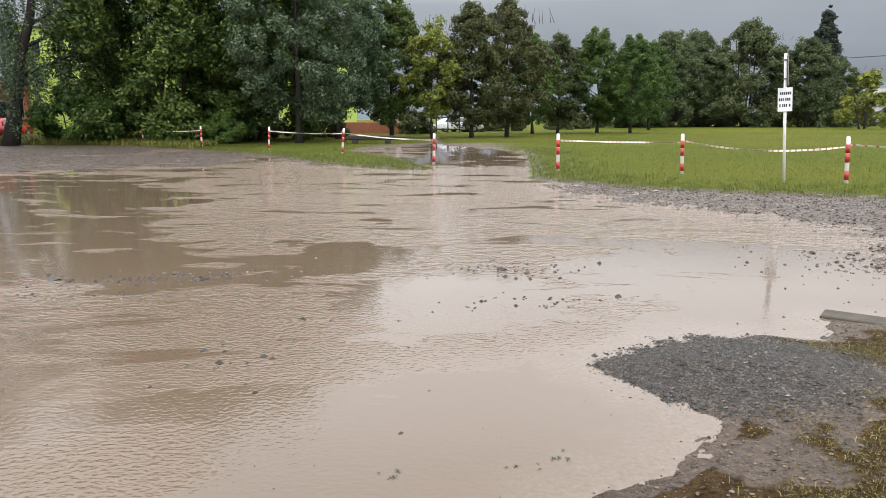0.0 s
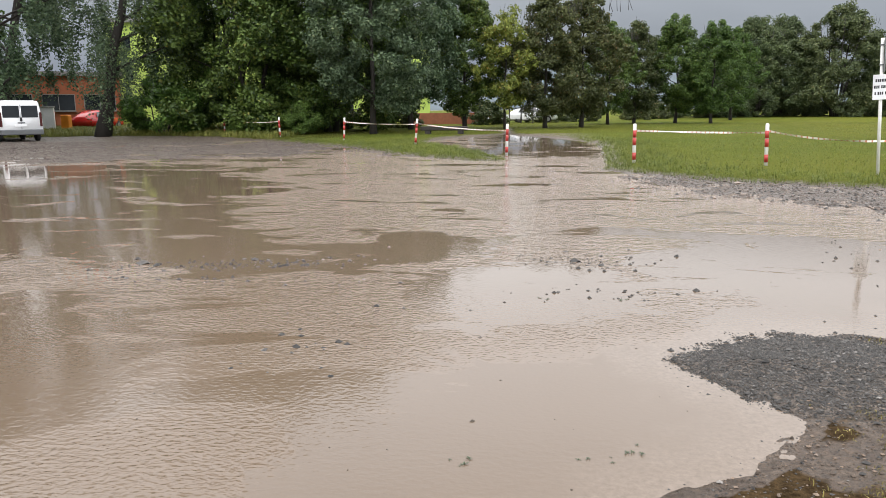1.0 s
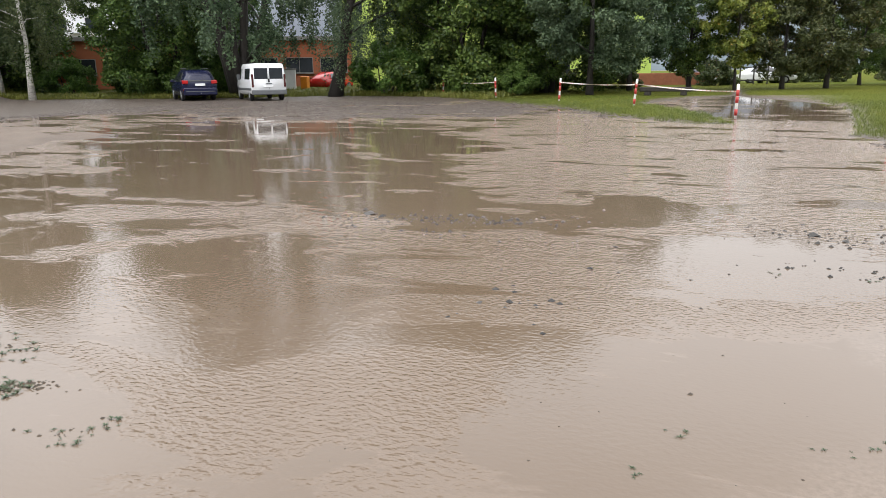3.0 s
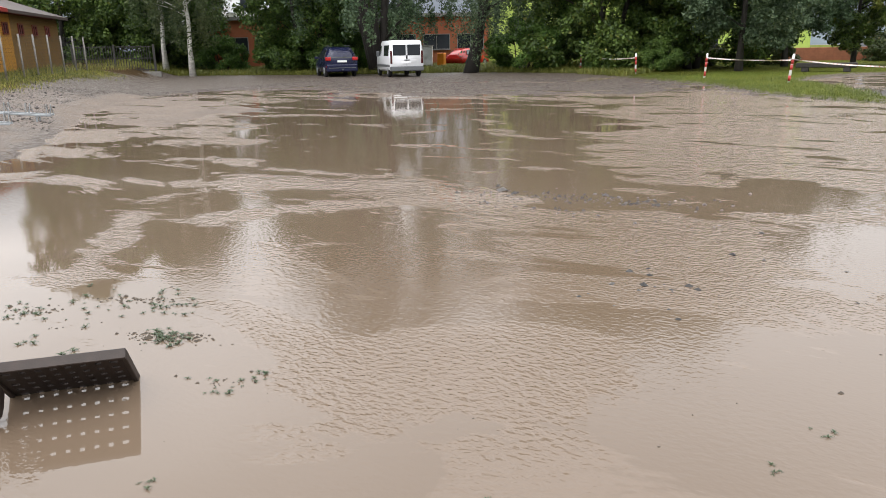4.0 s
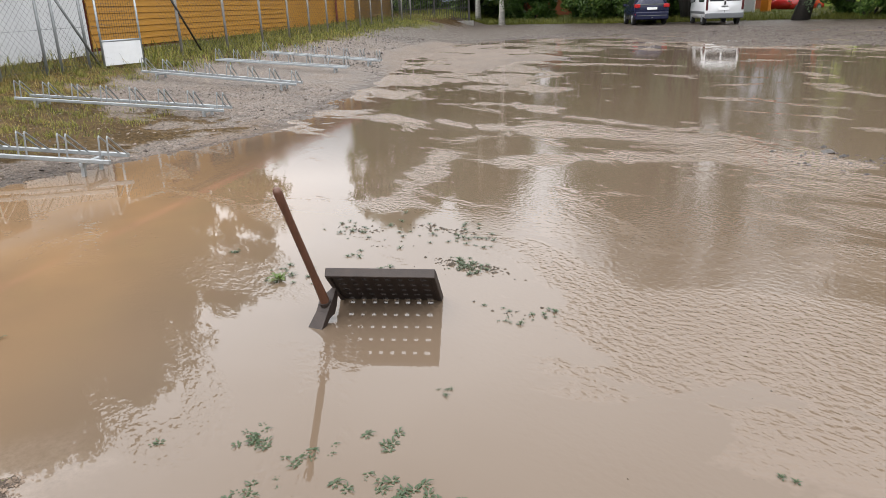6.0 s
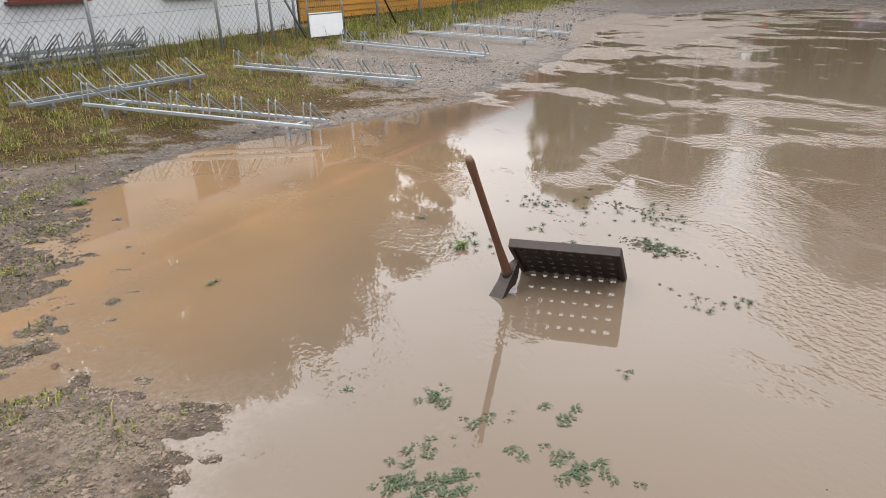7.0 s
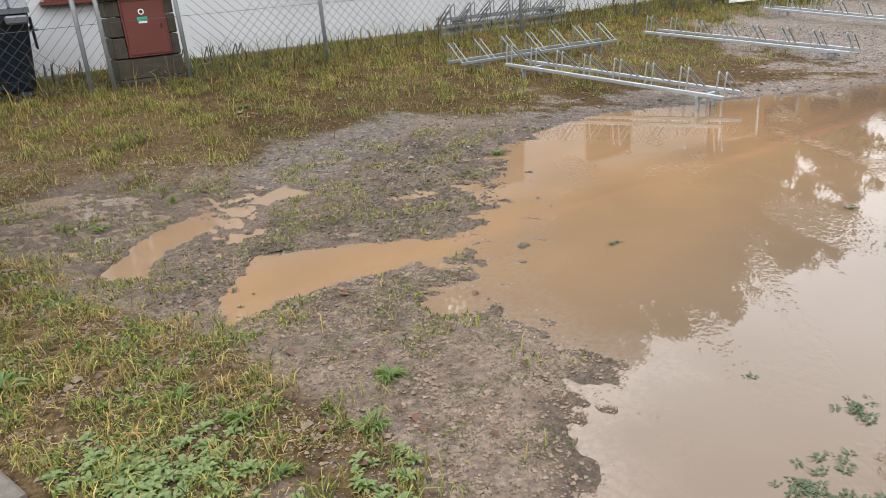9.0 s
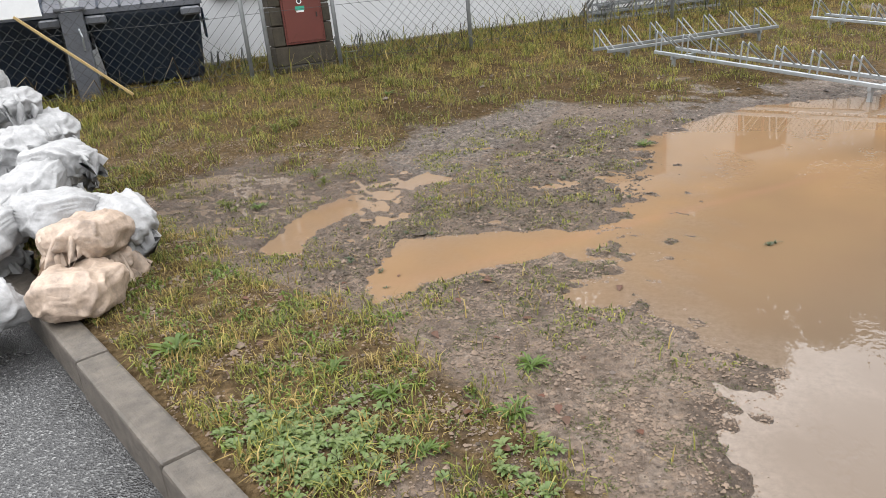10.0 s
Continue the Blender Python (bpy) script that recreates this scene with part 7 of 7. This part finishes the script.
stones("floating_debris", (-4.5, 1.6, 1.4, 5.6), 700, 0.0045, M_MUD, "dark bits of debris drifting in the shallow flood", lambda t, r, x, y: (r < -0.02) * 0.35 * clumpy(x, y, 0.8, 91), 312, 0.08)
stones("bank_pebbles", (0.8, 8, 1.0, 6.5), 50000, 0.005, M_MUD_PEBBLE, "brown and grey pebbles in the muddy bank", lambda t, r, x, y: (r > 0.0) * (1 - 0.7 * t) * np.clip(2 * np.hypot((x - 1.75) / 0.85, (y - 4.25) / 0.72) - 1.5, 0, 0.7), 307)
stones("strip_pebbles", (2, 16, 6, 16.5), 30000, 0.012, M_PEBBLE, "brown wet gravel below the field's edge", lambda t, r, x, y: (r > -0.012) * (t < 0.4) * 0.6, 308)
stones("lot_gravel", (-26, -4, 8, 32), 60000, 0.013, M_WET_GRIT, "gravel showing through the shallow flood", lambda t, r, x, y: (r > -0.004) * (t < 0.3) * 0.6 * (inside(LEFT_SHOAL, x, y) < -0.5), 309)
stones("drift_gravel", (-4.8, -0.8, 5.6, 8.2), 5200, 0.012, M_STONE, "gravel drift breaking the running water", lambda t, r, x, y: 0.8 * np.exp(-((x + 2.8) / 0.9) ** 2 - ((y - 6.85 - 0.15 * (x + 2.8)) / 0.22) ** 2) + 0.25 * np.exp(-((x + 2.7) / 1.1) ** 2 - ((y - 6.2) / 0.1) ** 2), 305, 0.09)
stones("drift_gravel", (-2.5, 5, 2.6, 8.6), 9000, 0.0125, M_STONE, "gravel drift breaking the running water", lambda t, r, x, y: 0.8 * np.exp(-((x - 0.7) / 0.6) ** 2 - ((y - 7.2) / 0.25) ** 2) + 0.7 * np.exp(-((x - 0.7) / 0.45) ** 2 - ((y - 5.95) / 0.2) ** 2) + 0.3 * np.exp(-((x + 1.4) / 0.3) ** 2 - ((y - 4.4) / 0.5) ** 2) * (r < 0) + 0.006 * (y > 4.3) + 0.06 * (r > -0.03) * (x > 3), 306, 0.085)
for i, (gx_, gy_, ga, gb, n_) in enumerate(((-4.5, 2.05, 0.16, 0.06, 500), (-4.12, 2.5, 0.22, 0.05, 700), (-3.74, 2.62, 0.1, 0.04, 250), (-3.42, 2.2, 0.15, 0.06, 1500), (-4.07, 1.97, 0.1, 0.03, 200), (-2.72, 1.95, 0.1, 0.05, 250))):
    stones("mud_clods", (gx_ - 0.5, gx_ + 0.5, gy_ - 0.3, gy_ + 0.3), n_ * 2, 0.006, M_MUD, "clods of dark mud washed round the drain", lambda t, r, x, y: np.exp(-((x - gx_) / ga) ** 2 - ((y - gy_ - 0.4 * (x - gx_)) / gb) ** 2), 320 + i, 0.08)


def weed(name, leaves, length, width, upright, mat, label, seed):
    """A rosette of bent leaves."""
    rng = np.random.RandomState(seed)
    root = thing(name, Matrix.Identity(4), label, "weed")
    for k in range(leaves):
        a = 2 * math.pi * k / leaves + rng.uniform(-0.4, 0.4)
        L, w = length * rng.uniform(0.6, 1.2), width * rng.uniform(0.7, 1.2)
        up = upright * rng.uniform(0.5, 1.3)
        d, s = Vector((math.cos(a), math.sin(a), 0)), Vector((-math.sin(a), math.cos(a), 0))
        bm = blank()
        rows_ = []
        for t, ww in ((0.0, 0.12), (0.3, 0.7), (0.6, 1.0), (0.85, 0.6), (1.0, 0.06)):
            c = d * (L * t * (0.85 if up < 1 else 0.6)) + Vector((0, 0, L * up * (t - 0.75 * t * t) * 1.3))
            c += s * 0.12 * L * math.sin(t * 3 + k)
            rows_.append([c - s * w / 2 * ww + Vector((0, 0, w * 0.12)), c, c + s * w / 2 * ww + Vector((0, 0, w * 0.12))])
        loft(bm, rows_, False)
        part("leaf", bm, mat, root, smooth=True)
    return root


def strew(kind, spots):
    spots = [p for p in spots if inside(ROAD, np.array([p[0]]), np.array([p[1]]))[0] < -0.2]
    for i, (x, y, turn, size) in enumerate(spots):
        z = max(height(x, y), float(slope(np.array([x]), np.array([y]))[0]) - 0.004)
        m = Matrix.Translation((x, y, z)) @ Matrix.Rotation(radians(turn), 4, 'Z')
        c = kind if i == 0 else copy_thing(kind, m)
        c.matrix_basis = m
        c.scale = (size, size, size)


strew(weed("dandelion", 30, 0.085, 0.012, 0.75, M_WEED, "dandelion rosette with fresh green leaves in the mud", 1),
      [(-2.44, -1.13, 0, 1.0), (-2.07, -1.56, 40, 1.0), (-2.1, -1.1, 80, 1.0), (-1.82, -1.32, 10, 0.8), (-4.28, -3.7, 30, 1.0), (-6.21, -1.15, 90, 1.2), (-7.63, -4.19, 5, 1.3), (-2.2, -1.87, 60, 0.9)])
strew(weed("thistle", 16, 0.16, 0.03, 1.1, M_WEED, "young thistle with upright serrated leaves", 2), [(-2.16, -2.62, 0, 0.9), (-3.0, -3.6, 50, 0.5), (-3.93, 1.2, 20, 0.6)])
rr = random.Random(4)
strew(weed("leafy_weed", 11, 0.052, 0.021, 1.1, M_WEED_DEEP, "broad-leaved weed in a leafy patch", 3),
      [(-1.72 + rr.gauss(0, 0.13), -1.74 + rr.gauss(0, 0.15), rr.uniform(0, 360), rr.uniform(0.4, 1.0)) for _ in range(190)] + [(-1.85 + rr.gauss(0, 0.06), -0.98 + rr.gauss(0, 0.06), rr.uniform(0, 360), rr.uniform(0.5, 0.9)) for _ in range(14)])
strew(weed("grass_tuft", 22, 0.10, 0.008, 1.3, M_GRASS, "fresh green grass tuft in shallow water", 4),
      [(-4.26, -3.96, 0, 1.0), (-4.3, -4.05, 50, 0.9), (-4.2, -3.85, 90, 0.7), (-6.22, -4.82, 10, 1.6), (-6.4, -4.7, 30, 1.4), (-6.1, -5.0, 80, 1.4), (-5.1, -3.7, 15, 1.2), (-4.9, -3.5, 70, 1.0)])
drowned = [(-2.61, 0.2), (-2.43, 0.54), (-2.13, 0.37), (-1.98, 0.25), (-1.92, 0.36), (-1.91, 0.69), (-1.78, 0.8), (-2.2, 0.64), (-2.11, 0.85)]
spots = []
for i, (x, y) in enumerate(drowned):
    for k in range((2, 16, 12, 22, 30, 8, 18, 8, 6)[i]):
        spots.append((x + rr.gauss(0, 0.012 if i == 0 else 0.045), y + rr.gauss(0, 0.012 if i == 0 else 0.055), rr.uniform(0, 360), rr.uniform(0.3, 0.7)))
strew(weed("drowned_weed", 8, 0.06, 0.015, 0.55, M_WEED_DARK, "small weed leaves sticking out of the flood water", 5), spots)
spots = []
for x, y, n_, sp in ((-4.54, 2.02, 20, 0.14), (-4.19, 2.37, 24, 0.2), (-3.95, 2.6, 12, 0.1), (-3.75, 2.5, 10, 0.1), (-3.42, 2.21, 40, 0.08), (-2.71, 1.94, 12, 0.1), (-2.62, 2.12, 6, 0.06), (-3.95, 1.22, 16, 0.13), (-4.6, 1.18, 5, 0.05), (-4.02, -0.24, 4, 0.03), (-3.6, 1.75, 10, 0.1), (-4.05, 1.75, 4, 0.05)):
    for k in range(n_):
        spots.append((x + rr.gauss(0, sp), y + rr.gauss(0, sp * 0.6), rr.uniform(0, 360), rr.uniform(0.25, 0.7)))
for x, y in ((-0.25, 2.9), (0.55, 3.1), (0.9, 5.75), (0.25, 5.75), (0.35, 3.0), (-0.35, 2.55), (-2.25, 1.25), (-1.15, 1.85)):
    for k in range(4):
        spots.append((x + rr.gauss(0, 0.05), y + rr.gauss(0, 0.03), rr.uniform(0, 360), rr.uniform(0.2, 0.45)))
for k in range(70):
    a = rr.random()
    x, y = -6.6 + 3.4 * a + rr.gauss(0, 0.25), -1.6 - 0.7 * a + rr.gauss(0, 0.35)
    if -0.012 < ground_at(np.array([x]), np.array([y]))[4][0] < 0.05:
        spots.append((x, y, rr.uniform(0, 360), rr.uniform(0.3, 0.8)))
strew(weed("gully_weed", 8, 0.06, 0.014, 0.9, M_WEED_DARK, "muddied weed clinging round the drain", 6), spots)
M_DEAD_LEAF = leafy("fallen_leaf", (0.05, 0.022, 0.014), (0.12, 0.05, 0.03), (0.17, 0.09, 0.05), 0.5, 0.1)
strew(weed("fallen_leaf", 1, 0.05, 0.032, 0.5, M_DEAD_LEAF, "wet brown fallen leaf", 7), [(rr.uniform(-3.4, -1.3), rr.uniform(-2.8, -0.7), rr.uniform(0, 360), rr.uniform(0.6, 1.2)) for _ in range(46)] + [(rr.uniform(-7.5, -5), rr.uniform(-4.5, -1.5), rr.uniform(0, 360), rr.uniform(0.8, 1.5)) for _ in range(14)])

# broken concrete slab at the edge of the bank
bm = blank(); box(bm, (0, -0.13, -0.10), (0.45, 0.12, 0.012), bevel=0.02, seg=2)
slab = part("concrete_slab", bm, M_CAB_STONE)
slab.matrix_basis = Matrix.Translation((3.03, 5.52, height(3.3, 5.25))) @ Matrix.Rotation(radians(-36), 4, 'Z')
tagged(slab, "broken concrete slab sunk in the muddy bank", "concrete slab")
